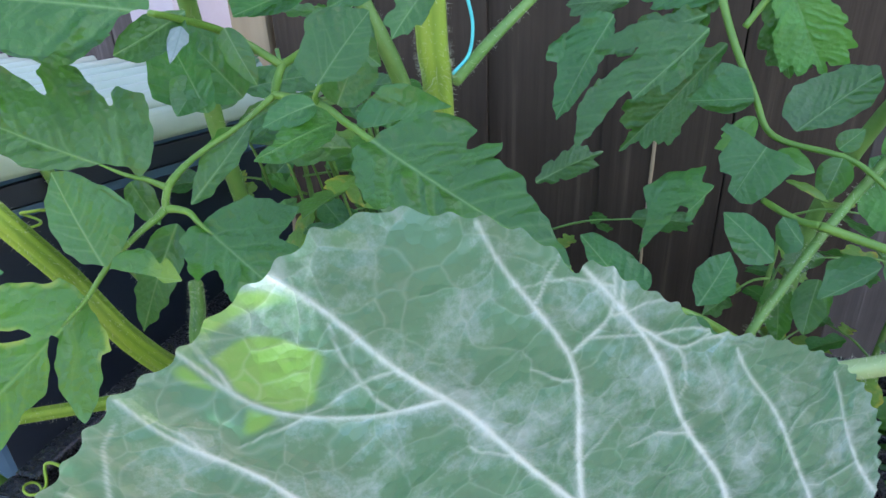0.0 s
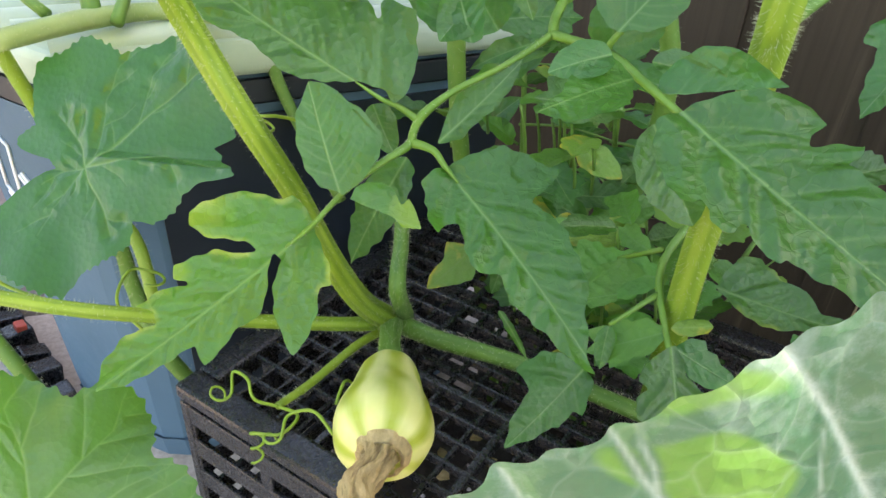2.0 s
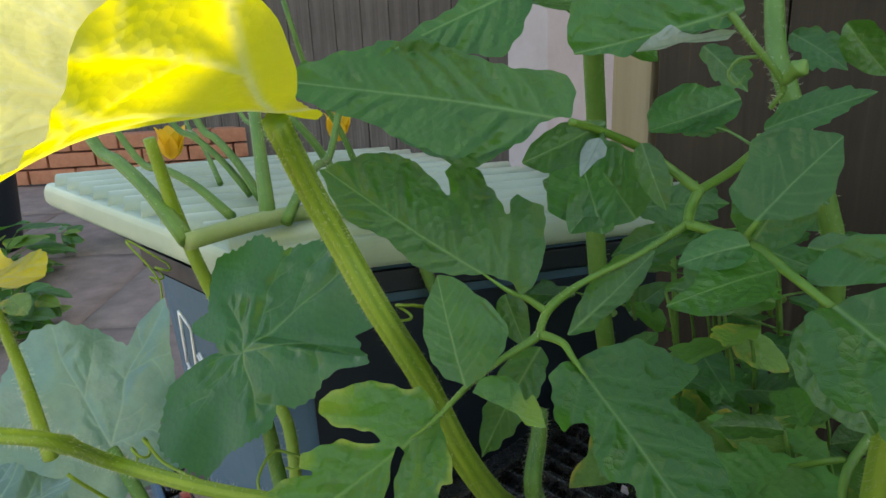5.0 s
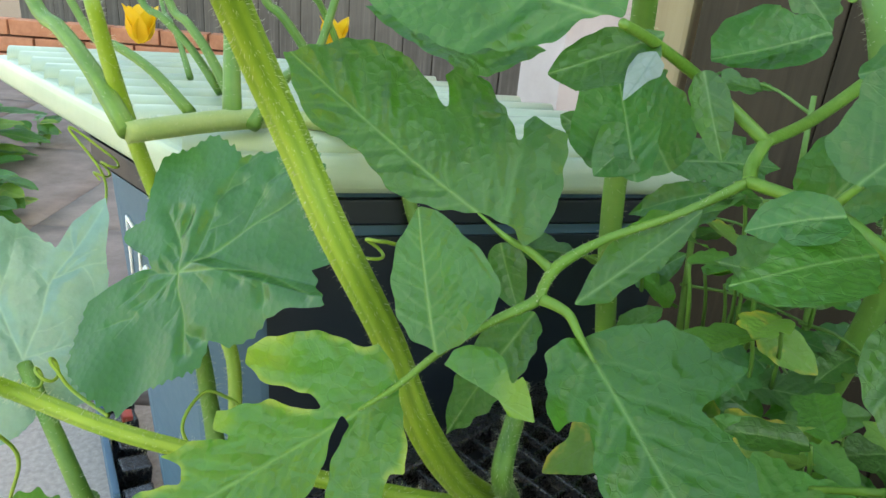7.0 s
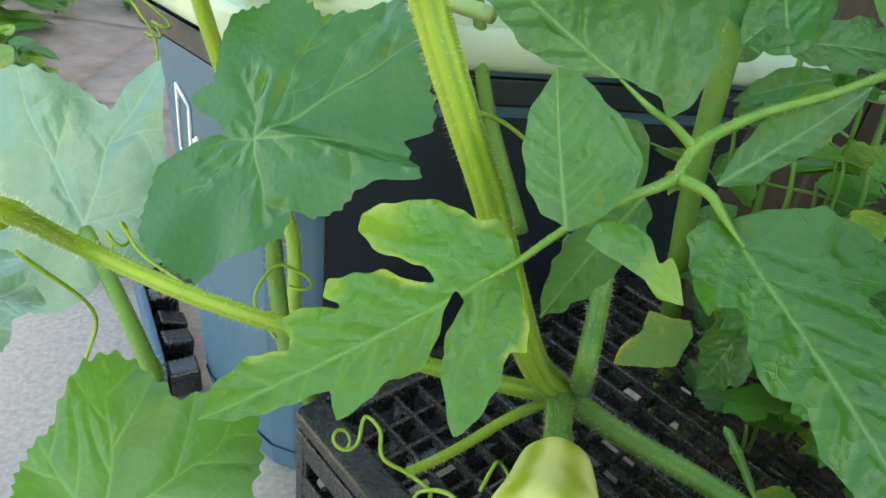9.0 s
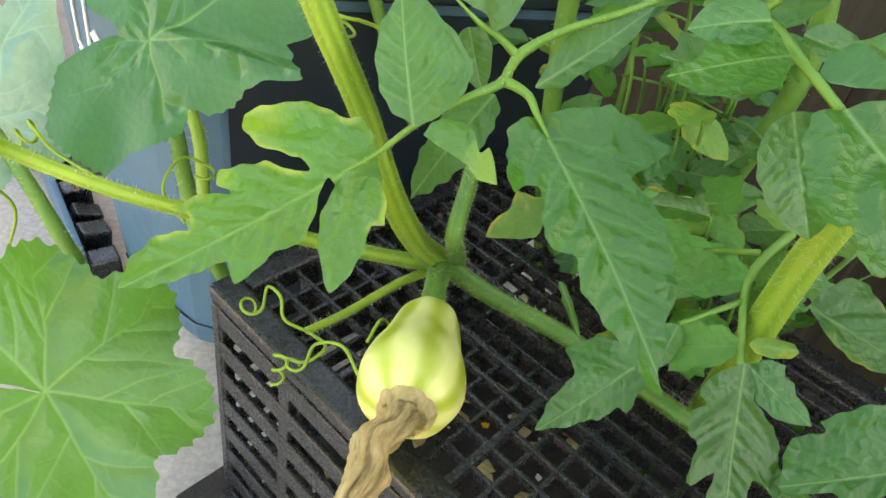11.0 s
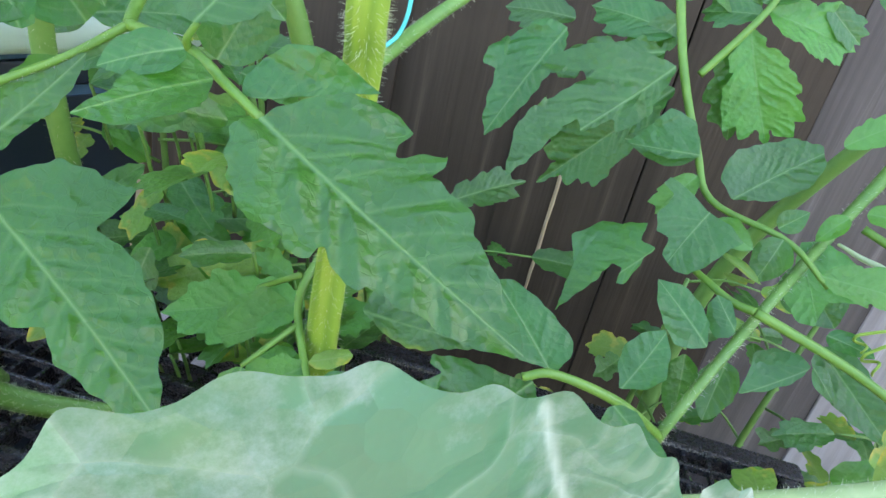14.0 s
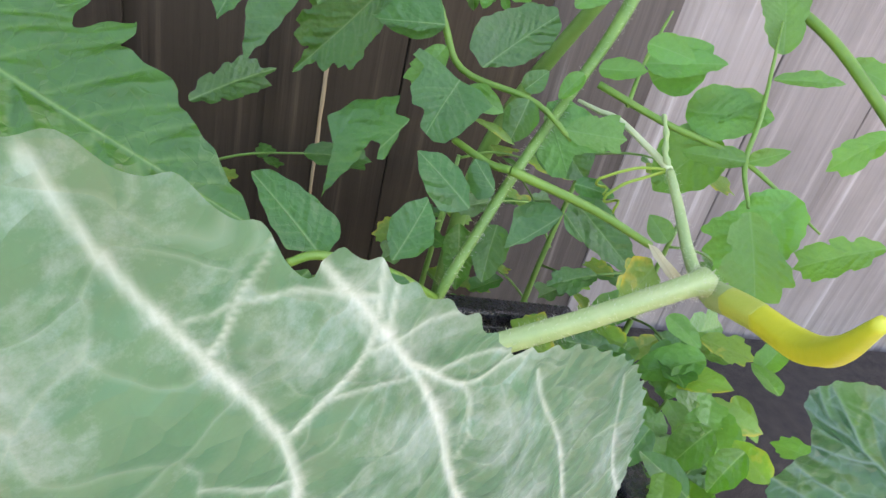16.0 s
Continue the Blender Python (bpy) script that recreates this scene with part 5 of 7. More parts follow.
tendril(squash, [(-0.195, 0.319, 0.290), (-0.195, 0.332, 0.296), (-0.195, 0.341, 0.290)], 0.6, 0.004)
tendril(squash, [(-0.233, 0.401, 0.429), (-0.245, 0.390, 0.440), (-0.251, 0.378, 0.446)], 1.6, 0.006)
tendril(squash, [(-0.332, 0.329, 0.305), (-0.349, 0.331, 0.322), (-0.348, 0.347, 0.337), (-0.334, 0.355, 0.333)], 1.0, 0.006)
tendril(squash, [(-0.365, 0.299, 0.342), (-0.397, 0.301, 0.344), (-0.406, 0.299, 0.355)], 2.2, 0.006)
tendril(squash, [(-0.369, 0.226, 0.393), (-0.386, 0.262, 0.335), (-0.405, 0.264, 0.291)], 1.2, 0.005)
tendril(squash, [(-0.546, 0.431, 0.364), (-0.552, 0.441, 0.400), (-0.572, 0.430, 0.438), (-0.550, 0.450, 0.414)], 2.2, 0.006)

# ---- squash vines on the box lid ----
lid_vine = thing("squash_vine", "bundle of squash stems rising from a vine on the lid", "squash vine", at=(-0.41, 0.44, 0.455))
G = (-0.411, 0.438, 0.470)
stem("vine", lid_vine, [(-0.431, 0.374, 0.468), G, (-0.381, 0.483, 0.468), (-0.303, 0.480, 0.466)], (0.0066, 0.0070, 0.0058, 0.0050), M_STEM_PALE, "thick pale green vine", hairs=150, sides=14, ridge=0.04)
for base, top, r in (
    (G, (-0.493, 0.524, 0.575), 0.0085), ((-0.431, 0.376, 0.468), (-0.556, 0.407, 0.528), 0.0085), ((-0.449, 0.438, 0.468), (-0.560, 0.448, 0.507), 0.0055),
    ((-0.480, 0.505, 0.466), (-0.564, 0.524, 0.528), 0.006), ((-0.396, 0.440, 0.468), (-0.423, 0.537, 0.503), 0.006), ((-0.499, 0.513, 0.466), (-0.595, 0.520, 0.529), 0.005),
    ((-0.465, 0.601, 0.466), (-0.511, 0.574, 0.541), 0.0065), ((-0.474, 0.650, 0.466), (-0.495, 0.613, 0.553), 0.005), ((-0.574, 0.550, 0.464), (-0.682, 0.616, 0.513), 0.004), ((-0.526, 0.615, 0.464), (-0.640, 0.660, 0.519), 0.0045)):
    a, b = Vector(base), Vector(top)
    stem("leaf_stalk", lid_vine, [a, a.lerp(b, 0.35) + Vector((0, 0, 0.008)), a.lerp(b, 0.7) + Vector((0, 0, 0.006)), b, b + (b - a) * 0.5 + Vector((0, 0, 0.04))], (r * 0.75, r * 0.62, r * 0.6, r * 0.56, r * 0.5), M_STEM_DARK, hairs=60, sides=12, ridge=0.05, n=18)

for at, tip in (((-0.664, 0.573, 0.482), (-0.666, 0.576, 0.517)), ((-0.549, 0.722, 0.483), (-0.550, 0.725, 0.517))):
    a, b = Vector(at), Vector(tip)
    for k in range(5):
        q = 1.2566 * k
        out = Vector((math.cos(q), math.sin(q), 0)) * 0.018
        tomato_leaflet(lid_vine, a + out * 0.15, b + out, tuple(-out + Vector((0, 0, 0.004))), 0.36, name="petal", label="orange squash flower petal", lobes=1, deep=0.02, seed=500 + k, nu=24, mat=M_YELLOW)

# ---- left tomato plant ----
tomato = thing("tomato_plant", "tall tomato plant with lobed green leaves beside the fence", "tomato plant", at=(-0.10, 0.50, 0.0))
K1, K2, T1, T2, AF = (-0.099, 0.409, 0.519), (-0.100, 0.385, 0.508), (-0.155, 0.342, 0.471), (-0.156, 0.337, 0.461), (-0.196, 0.304, 0.425)
CB = (-0.040, 0.318, 0.500)
stem("leaf_stalk", tomato, [K2, (-0.072, 0.360, 0.509), (-0.055, 0.336, 0.505), CB], (0.0024, 0.0022, 0.0020, 0.0017), M_PETIOLE)
stem("leaf_stalk", tomato, [K2, (-0.118, 0.369, 0.496), (-0.140, 0.351, 0.485), (-0.153, 0.343, 0.474), (-0.1565, 0.339, 0.466), (-0.158, 0.336, 0.460), (-0.170, 0.325, 0.452), (-0.183, 0.313, 0.441), AF, (-0.206, 0.294, 0.416)], (0.0020, 0.0016, 0.0016, 0.0023, 0.0020, 0.0022, 0.0016, 0.0015, 0.0013, 0.0009), M_PETIOLE, n=60, hairs=150, hair_len=0.0012)
stem("leaf_stalk", tomato, [T2, (-0.150, 0.3365, 0.4605), (-0.144, 0.335, 0.459), (-0.138, 0.329, 0.456), (-0.129, 0.321, 0.452)], (0.0024, 0.0021, 0.0018, 0.0015, 0.0005), M_PETIOLE)
stem("leaf_stalk", tomato, [T1, (-0.159, 0.3415, 0.4735), (-0.165, 0.339, 0.478), (-0.172, 0.335, 0.482), (-0.184, 0.3340, 0.489)], (0.0024, 0.0018, 0.0015, 0.0012, 0.0005), M_PETIOLE)
stem("leaf_stalk", tomato, [K2, (-0.101, 0.398, 0.512), K1], (0.0025, 0.0027, 0.0025), M_PETIOLE)
stem("leaf_stalk", tomato, [K1, (-0.115, 0.411, 0.530), (-0.130, 0.405, 0.541), (-0.142, 0.375, 0.553), (-0.149, 0.356, 0.559)], (0.0026, 0.0024, 0.0023, 0.0020, 0.0017), M_PETIOLE)
stem("leaf_stalk", tomato, [K1, (-0.085, 0.455, 0.524), (-0.066, 0.500, 0.540)], (0.0024, 0.0027, 0.0032), M_PETIOLE)
stem("leaf_stalk", tomato, [(-0.072, 0.359, 0.509), (-0.072, 0.355, 0.514), (-0.068, 0.353, 0.521)], (0.0018, 0.0015, 0.0013), M_PETIOLE, n=10)
stem("stem", tomato, [(-0.086, 0.570, 0.678), (-0.077, 0.536, 0.591), (-0.064, 0.515, 0.553), (-0.028, 0.532, 0.445), (-0.038, 0.569, 0.285), (-0.04, 0.60, 0.0)], (0.0055, 0.006, 0.0065, 0.007, 0.008, 0.009), M_STEM_DARK, "upright green tomato stem", hairs=300)
stem("stem", tomato, [(-0.160, 0.425, 0.72), (-0.167, 0.452, 0.605), (-0.172, 0.486, 0.534), (-0.173, 0.497, 0.452), (-0.165, 0.530, 0.33), (-0.14, 0.60, 0.12), (-0.13, 0.61, 0.0)], (0.0058, 0.0060, 0.0064, 0.0066, 0.0068, 0.007, 0.008), M_STEM_DARK, "upright green tomato stem", hairs=300)
stem("stem", tomato, [(-0.348, 0.516, 0.509), (-0.331, 0.516, 0.456), (-0.316, 0.518, 0.401), (-0.275, 0.527, 0.311)], (0.005, 0.005, 0.005, 0.005), M_STEM_DARK, hairs=100)
stem("stem", tomato, [(-0.010, 0.325, 0.66), (-0.009, 0.341, 0.548), (-0.007, 0.353, 0.518), (-0.005, 0.377, 0.444), (-0.005, 0.388, 0.395), (-0.004, 0.392, 0.330), (-0.003, 0.396, 0.268)], (0.0076, 0.0078, 0.0078, 0.008, 0.0084, 0.009, 0.009), M_STEM, "thick bristly yellow-green tomato stem", hairs=900, sides=18, ridge=0.04, n=44)
stem("side_shoot", tomato, [(0.005, 0.440, 0.498), (0.034, 0.481, 0.517), (0.073, 0.509, 0.546)], (0.0042, 0.004, 0.0036), M_STEM_DARK, hairs=100)
stem("twine", tomato, [(0.003, 0.433, 0.504), (0.014, 0.442, 0.514), (0.017, 0.445, 0.532), (0.013, 0.447, 0.552)], (0.0011, 0.0011), M_TIE, "teal garden twine", sides=8)
stem("leaf_stalk", tomato, [(-0.008, 0.426, 0.393), (-0.018, 0.408, 0.379), (-0.018, 0.392, 0.365), (-0.008, 0.357, 0.346)], (0.0026, 0.0024, 0.0022, 0.0018), M_PETIOLE)
stem("leaf_stalk", tomato, [(-0.018, 0.392, 0.365), (-0.044, 0.368, 0.353)], (0.0018, 0.0012), M_PETIOLE, n=8)
stem("leaf_stalk", tomato, [(-0.020, 0.411, 0.384), (-0.064, 0.446, 0.340)], (0.0018, 0.0014), M_PETIOLE, n=8)
tomato_leaflet(tomato, (-0.070, 0.340, 0.514), (-0.095, 0.327, 0.507), (0.06, -0.71, 0.70), 0.38, lobes=2, deep=0.06, seed=6)
tomato_leaflet(tomato, (-0.144, 0.394, 0.516), (-0.155, 0.377, 0.501), (0.19, -0.87, 0.46), 0.5, lobes=2, deep=0.05, seed=22)
tomato_leaflet(tomato, (-0.072, 0.426, 0.539), (-0.041, 0.419, 0.514), (-0.05, -0.91, 0.41), 0.32, lobes=2, deep=0.06, seed=24)
tomato_leaflet(tomato, (-0.073, 0.447, 0.544), (-0.025, 0.447, 0.564), (-0.05, -0.66, 0.75), 0.25, lobes=3, deep=0.1, seed=25)
tomato_leaflet(tomato, (-0.129, 0.428, 0.600), (-0.238, 0.418, 0.622), (0.10, -0.38, 0.92), 0.22, lobes=3, deep=0.1, seed=26)
tomato_leaflet(tomato, (-0.088, 0.431, 0.598), (-0.134, 0.427, 0.589), (0.01, -0.11, 0.99), 0.25, lobes=3, deep=0.1, seed=27)
tomato_leaflet(tomato, (-0.127, 0.403, 0.542), (-0.112, 0.397, 0.510), (0.10, -0.83, 0.54), 0.25, lobes=2, deep=0.06, seed=28)
tomato_leaflet(tomato, (-0.044, 0.368, 0.353), (-0.045, 0.351, 0.333), (-0.05, -0.57, 0.82), 0.25, lobes=2, deep=0.1, seed=37)
tomato_leaflet(tomato, (0.079, 0.351, 0.330), (0.108, 0.334, 0.331), (-0.27, -0.44, 0.86), 0.25, lobes=2, deep=0.1, seed=40)
tomato_leaflet(tomato, (-0.174, 0.387, 0.429), (-0.197, 0.354, 0.371), (0.25, -0.63, 0.73), 0.21, lobes=2, deep=0.1, seed=42)
tomato_leaflet(tomato, (-0.190, 0.374, 0.464), (-0.172, 0.359, 0.442), (0.28, -0.70, 0.66), 0.29, lobes=2, deep=0.1, seed=43)
tomato_leaflet(tomato, (-0.081, 0.523, 0.353), (-0.027, 0.524, 0.358), (-0.02, -0.52, 0.85), 0.29, lobes=3, deep=0.15, seed=44)
tomato_leaflet(tomato, (-0.109, 0.373, 0.345), (-0.085, 0.348, 0.329), (0.02, -0.24, 0.97), 0.1, lobes=2, deep=0.1, seed=45)
tomato_leaflet(tomato, (-0.108, 0.460, 0.362), (-0.125, 0.446, 0.300), (-0.04, -0.58, 0.81), 0.25, lobes=3, deep=0.2, seed=46)
tomato_leaflet(tomato, (0.066, 0.485, 0.406), (0.121, 0.500, 0.423), (-0.17, -0.64, 0.75), 0.25, lobes=4, deep=0.3, seed=47)
tomato_leaflet(tomato, (-0.007, 0.298, 0.576), (-0.026, 0.285, 0.554), (0.02, -0.77, 0.63), 0.29, lobes=3, deep=0.1, seed=48)

tomato_leaflet(tomato, (-0.196, 0.305, 0.424), (-0.270, 0.222, 0.367), (0.32, -0.72, 0.62), 0.25, seed=12, nu=200, tired=((0.30, -0.28, 0.115), (0.50, -0.18, 0.05), (0.69, -0.15, 0.045)), fold=0.3, droop=0.0, wave=0.002, mat=M_TOMATO_EDGE, side=((0.07, -52, 0.36, 0.0), (0.28, -33, 0.28, 0.0), (0.50, -30, 0.22, 0.0), (0.08, 52, 0.40, 0.0), (0.30, 36, 0.36, 0.0), (0.45, 30, 0.26, 0.0)), outline=((-0.02, -0.01), (-0.03, -0.08), (-0.01, -0.14), (0.05, -0.17), (0.08, -0.22), (0.14, -0.27), (0.26, -0.31), (0.33, -0.31), (0.36, -0.27), (0.35, -0.20), (0.25, -0.11), (0.23, -0.06), (0.27, -0.08), (0.34, -0.15), (0.43, -0.18), (0.49, -0.19), (0.53, -0.15), (0.50, -0.11), (0.58, -0.15), (0.70, -0.16), (0.66, -0.10), (0.68, -0.07), (0.78, -0.10), (0.88, -0.08), (1.00, 0.00), (0.90, 0.05), (0.77, 0.08), (0.62, 0.09), (0.64, 0.14), (0.64, 0.18), (0.56, 0.17), (0.46, 0.14), (0.37, 0.16), (0.30, 0.11), (0.21, 0.01), (0.19, -0.00), (0.18, 0.03), (0.26, 0.08), (0.32, 0.16), (0.36, 0.27), (0.37, 0.35), (0.29, 0.34), (0.19, 0.28), (0.13, 0.21), (0.09, 0.24), (0.04, 0.16), (0.01, 0.04)))
tomato_leaflet(tomato, (-0.138, 0.329, 0.457), (-0.052, 0.251, 0.413), (0.01, -0.49, 0.87), 0.25, seed=7, nu=190, fold=0.1, droop=0.02, outline=((0.00, 0.01), (0.02, 0.09), (0.07, 0.23), (0.15, 0.29), (0.23, 0.31), (0.29, 0.35), (0.31, 0.28), (0.34, 0.18), (0.42, 0.21), (0.51, 0.21), (0.58, 0.19), (0.68, 0.17), (0.74, 0.14), (0.79, 0.10), (0.87, 0.05), (0.95, 0.00), (1.00, -0.00), (0.96, -0.03), (0.92, -0.05), (0.82, -0.07), (0.72, -0.09), (0.63, -0.11), (0.53, -0.08), (0.49, -0.14), (0.43, -0.15), (0.34, -0.12), (0.28, -0.10), (0.25, -0.13), (0.28, -0.18), (0.22, -0.19), (0.11, -0.15), (0.03, -0.12), (-0.01, -0.06)))
tomato_leaflet(tomato, (-0.040, 0.314, 0.501), (0.044, 0.237, 0.470), (-0.17, -0.51, 0.84), 0.25, seed=1, nu=210, fold=0.1, droop=0.02, outline=((0.00, 0.00), (0.02, 0.08), (0.07, 0.18), (0.13, 0.25), (0.22, 0.30), (0.29, 0.30), (0.34, 0.29), (0.34, 0.22), (0.36, 0.19), (0.41, 0.26), (0.47, 0.28), (0.49, 0.25), (0.49, 0.20), (0.56, 0.20), (0.63, 0.20), (0.67, 0.18), (0.69, 0.15), (0.74, 0.14), (0.79, 0.12), (0.85, 0.09), (0.91, 0.06), (0.97, 0.03), (1.00, 0.00), (0.98, -0.03), (0.93, -0.07), (0.86, -0.10), (0.78, -0.12), (0.72, -0.14), (0.66, -0.15), (0.61, -0.16), (0.61, -0.18), (0.57, -0.20), (0.52, -0.19), (0.46, -0.17), (0.47, -0.21), (0.44, -0.24), (0.40, -0.24), (0.32, -0.20), (0.32, -0.23), (0.29, -0.26), (0.23, -0.25), (0.15, -0.22), (0.05, -0.16), (-0.01, -0.10), (-0.01, -0.05)))
tomato_leaflet(tomato, (-0.180, 0.303, 0.444), (-0.202, 0.321, 0.491), (0.27, -0.85, 0.45), 0.25, seed=11, nu=110, fold=0.15, droop=0.0, outline=((-0.00, -0.02), (0.06, 0.06), (0.12, 0.15), (0.29, 0.23), (0.56, 0.24), (0.78, 0.17), (1.00, -0.00), (0.95, -0.13), (0.85, -0.23), (0.65, -0.38), (0.48, -0.47), (0.37, -0.48), (0.24, -0.41), (0.14, -0.30), (0.05, -0.17)))
tomato_leaflet(tomato, (-0.165, 0.335, 0.479), (-0.272, 0.333, 0.535), (0.34, -0.71, 0.61), 0.25, seed=16, nu=190, fold=0.08, droop=0.0, side=((0.10, -70, 0.50, 0.0), (0.14, -45, 0.55, 0.0), (0.42, -48, 0.35, 0.0), (0.30, 45, 0.25, 0.0), (0.6, 40, 0.25, 0.0)), outline=((0.00, 0.00), (0.09, -0.02), (0.17, 0.01), (0.28, 0.09), (0.39, 0.14), (0.49, 0.13), (0.57, 0.11), (0.66, 0.12), (0.75, 0.14), (0.84, 0.12), (0.93, 0.07), (1.02, 0.02), (0.94, -0.09), (0.83, -0.20), (0.69, -0.24), (0.55, -0.22), (0.49, -0.20), (0.57, -0.28), (0.57, -0.33), (0.51, -0.36), (0.42, -0.36), (0.34, -0.32), (0.24, -0.26), (0.27, -0.32), (0.26, -0.36), (0.18, -0.35), (0.12, -0.35), (0.05, -0.25), (-0.00, -0.16), (-0.02, -0.05)))
tomato_leaflet(tomato, (-0.149, 0.356, 0.559), (-0.282, 0.319, 0.581), (0.31, -0.83, 0.47), 0.25, seed=19, nu=190, fold=0.1, droop=0.0, outline=((0.00, -0.01), (-0.01, -0.10), (0.04, -0.16), (0.19, -0.15), (0.33, -0.16), (0.47, -0.19), (0.56, -0.22), (0.60, -0.19), (0.63, -0.19), (0.70, -0.20), (0.71, -0.17), (0.84, -0.13), (0.93, -0.07), (1.00, 0.00), (0.96, 0.05), (0.85, 0.08), (0.75, 0.10), (0.66, 0.11), (0.58, 0.14), (0.47, 0.17), (0.35, 0.19), (0.25, 0.15), (0.14, 0.11), (0.11, 0.07), (0.09, 0.02)))
tomato_leaflet(tomato, (-0.049, 0.332, 0.502), (0.002, 0.326, 0.514), (-0.21, -0.83, 0.51), 0.25, seed=3, nu=110, fold=0.1, droop=0.0, outline=((-0.01, 0.03), (0.02, 0.17), (0.13, 0.29), (0.33, 0.36), (0.49, 0.34), (0.67, 0.26), (0.85, 0.10), (1.00, 0.00), (0.85, 0.01), (0.65, -0.00), (0.46, -0.00), (0.26, -0.01), (0.10, -0.02)))
tomato_leaflet(tomato, (-0.059, 0.339, 0.504), (-0.095, 0.297, 0.501), (0.21, -0.24, 0.95), 0.25, seed=4, nu=110, fold=0.1, droop=0.0, outline=((0.00, 0.00), (-0.00, -0.17), (0.08, -0.29), (0.31, -0.23), (0.41, -0.28), (0.53, -0.22), (0.67, -0.11), (0.81, -0.08), (1.00, -0.00), (0.94, 0.09), (0.86, 0.20), (0.72, 0.28), (0.54, 0.32), (0.36, 0.29), (0.20, 0.18)))
tomato_leaflet(tomato, (-0.145, 0.340, 0.461), (-0.111, 0.371, 0.499), (0.10, -0.82, 0.56), 0.25, seed=10, nu=110, fold=0.2, droop=0.0, outline=((0.00, 0.00), (0.15, 0.09), (0.33, 0.15), (0.52, 0.18), (0.72, 0.18), (0.88, 0.08), (1.00, -0.00), (0.87, -0.08), (0.71, -0.12), (0.55, -0.15), (0.35, -0.12), (0.17, -0.13), (0.07, -0.07)))
tomato_leaflet(tomato, (-0.070, 0.351, 0.519), (-0.040, 0.375, 0.553), (-0.10, -0.78, 0.62), 0.25, seed=5, nu=110, fold=0.1, droop=0.0, outline=((0.04, -0.02), (-0.01, 0.08), (0.02, 0.25), (0.09, 0.33), (0.23, 0.36), (0.39, 0.41), (0.52, 0.50), (0.68, 0.47), (0.86, 0.30), (1.00, 0.00), (0.76, -0.18), (0.55, -0.28), (0.33, -0.27), (0.18, -0.20), (0.10, -0.08)))
tomato_leaflet(tomato, (-0.052, 0.358, 0.327), (-0.090, 0.306, 0.299), (0.25, -0.59, 0.77), 0.25, seed=30, nu=130, fold=0.05, droop=0.0, outline=((-0.01, -0.02), (0.05, -0.20), (0.17, -0.35), (0.46, -0.41), (0.50, -0.20), (0.62, -0.17), (0.80, -0.13), (1.00, -0.00), (0.72, 0.13), (0.57, 0.15), (0.53, 0.20), (0.41, 0.19), (0.35, 0.19), (0.33, 0.28), (0.15, 0.19), (0.02, 0.15)))
tomato_leaflet(tomato, (-0.010, 0.360, 0.354), (0.012, 0.294, 0.297), (0.11, -0.63, 0.77), 0.25, seed=31, nu=150, fold=0.05, droop=0.0, outline=((-0.00, 0.03), (0.05, -0.09), (0.14, -0.20), (0.23, -0.23), (0.27, -0.18), (0.33, -0.26), (0.45, -0.26), (0.48, -0.21), (0.59, -0.23), (0.70, -0.26), (0.72, -0.21), (0.67, -0.14), (0.62, -0.09), (0.76, -0.14), (0.91, -0.11), (1.00, -0.00), (0.86, 0.11), (0.68, 0.10), (0.62, 0.12), (0.69, 0.22), (0.70, 0.27), (0.57, 0.26), (0.39, 0.23), (0.29, 0.16), (0.21, 0.08), (0.09, 0.07)))
tomato_leaflet(tomato, (-0.008, 0.360, 0.353), (0.030, 0.350, 0.340), (0.11, -0.63, 0.77), 0.25, seed=32, nu=110, fold=0.05, droop=0.0, outline=((0.01, -0.02), (0.04, 0.10), (0.12, 0.23), (0.32, 0.34), (0.41, 0.23), (0.54, 0.27), (0.63, 0.16), (0.81, 0.14), (1.00, -0.00), (0.79, -0.18), (0.60, -0.27), (0.38, -0.27), (0.18, -0.12)))
tomato_leaflet(tomato, (0.111, 0.368, 0.360), (0.023, 0.322, 0.322), (-0.15, -0.45, 0.88), 0.25, seed=38, nu=150, fold=0.05, droop=0.0, outline=((0.00, -0.01), (0.08, -0.07), (0.17, -0.19), (0.26, -0.30), (0.40, -0.37), (0.45, -0.33), (0.42, -0.26), (0.52, -0.28), (0.75, -0.25), (0.73, -0.20), (0.86, -0.21), (0.93, -0.13), (1.00, 0.00), (0.99, 0.04), (0.78, 0.07), (0.79, 0.12), (0.69, 0.12), (0.54, 0.10), (0.45, 0.09), (0.30, 0.12), (0.17, 0.13), (0.06, 0.11)))
tomato_leaflet(tomato, (-0.140, 0.383, 0.499), (-0.163, 0.403, 0.545), (0.20, -0.87, 0.46), 0.25, seed=21, nu=120, fold=0.15, droop=0.0, outline=((-0.01, -0.01), (0.09, 0.15), (0.24, 0.32), (0.38, 0.43), (0.58, 0.37), (0.78, 0.28), (0.89, 0.19), (1.00, 0.02), (0.96, -0.11), (0.86, -0.19), (0.76, -0.36), (0.69, -0.31), (0.57, -0.18), (0.45, -0.18), (0.40, -0.25), (0.20, -0.20), (0.01, -0.12)))
tomato_leaflet(tomato, (-0.088, 0.451, 0.561), (-0.130, 0.430, 0.545), (0.15, -0.77, 0.62), 0.25, seed=23, nu=110, fold=0.4, droop=0.0, outline=((-0.03, 0.01), (0.21, -0.21), (0.44, -0.38), (0.76, -0.35), (0.94, -0.20), (1.00, 0.04), (0.76, 0.15), (0.52, 0.13), (0.21, 0.10)))

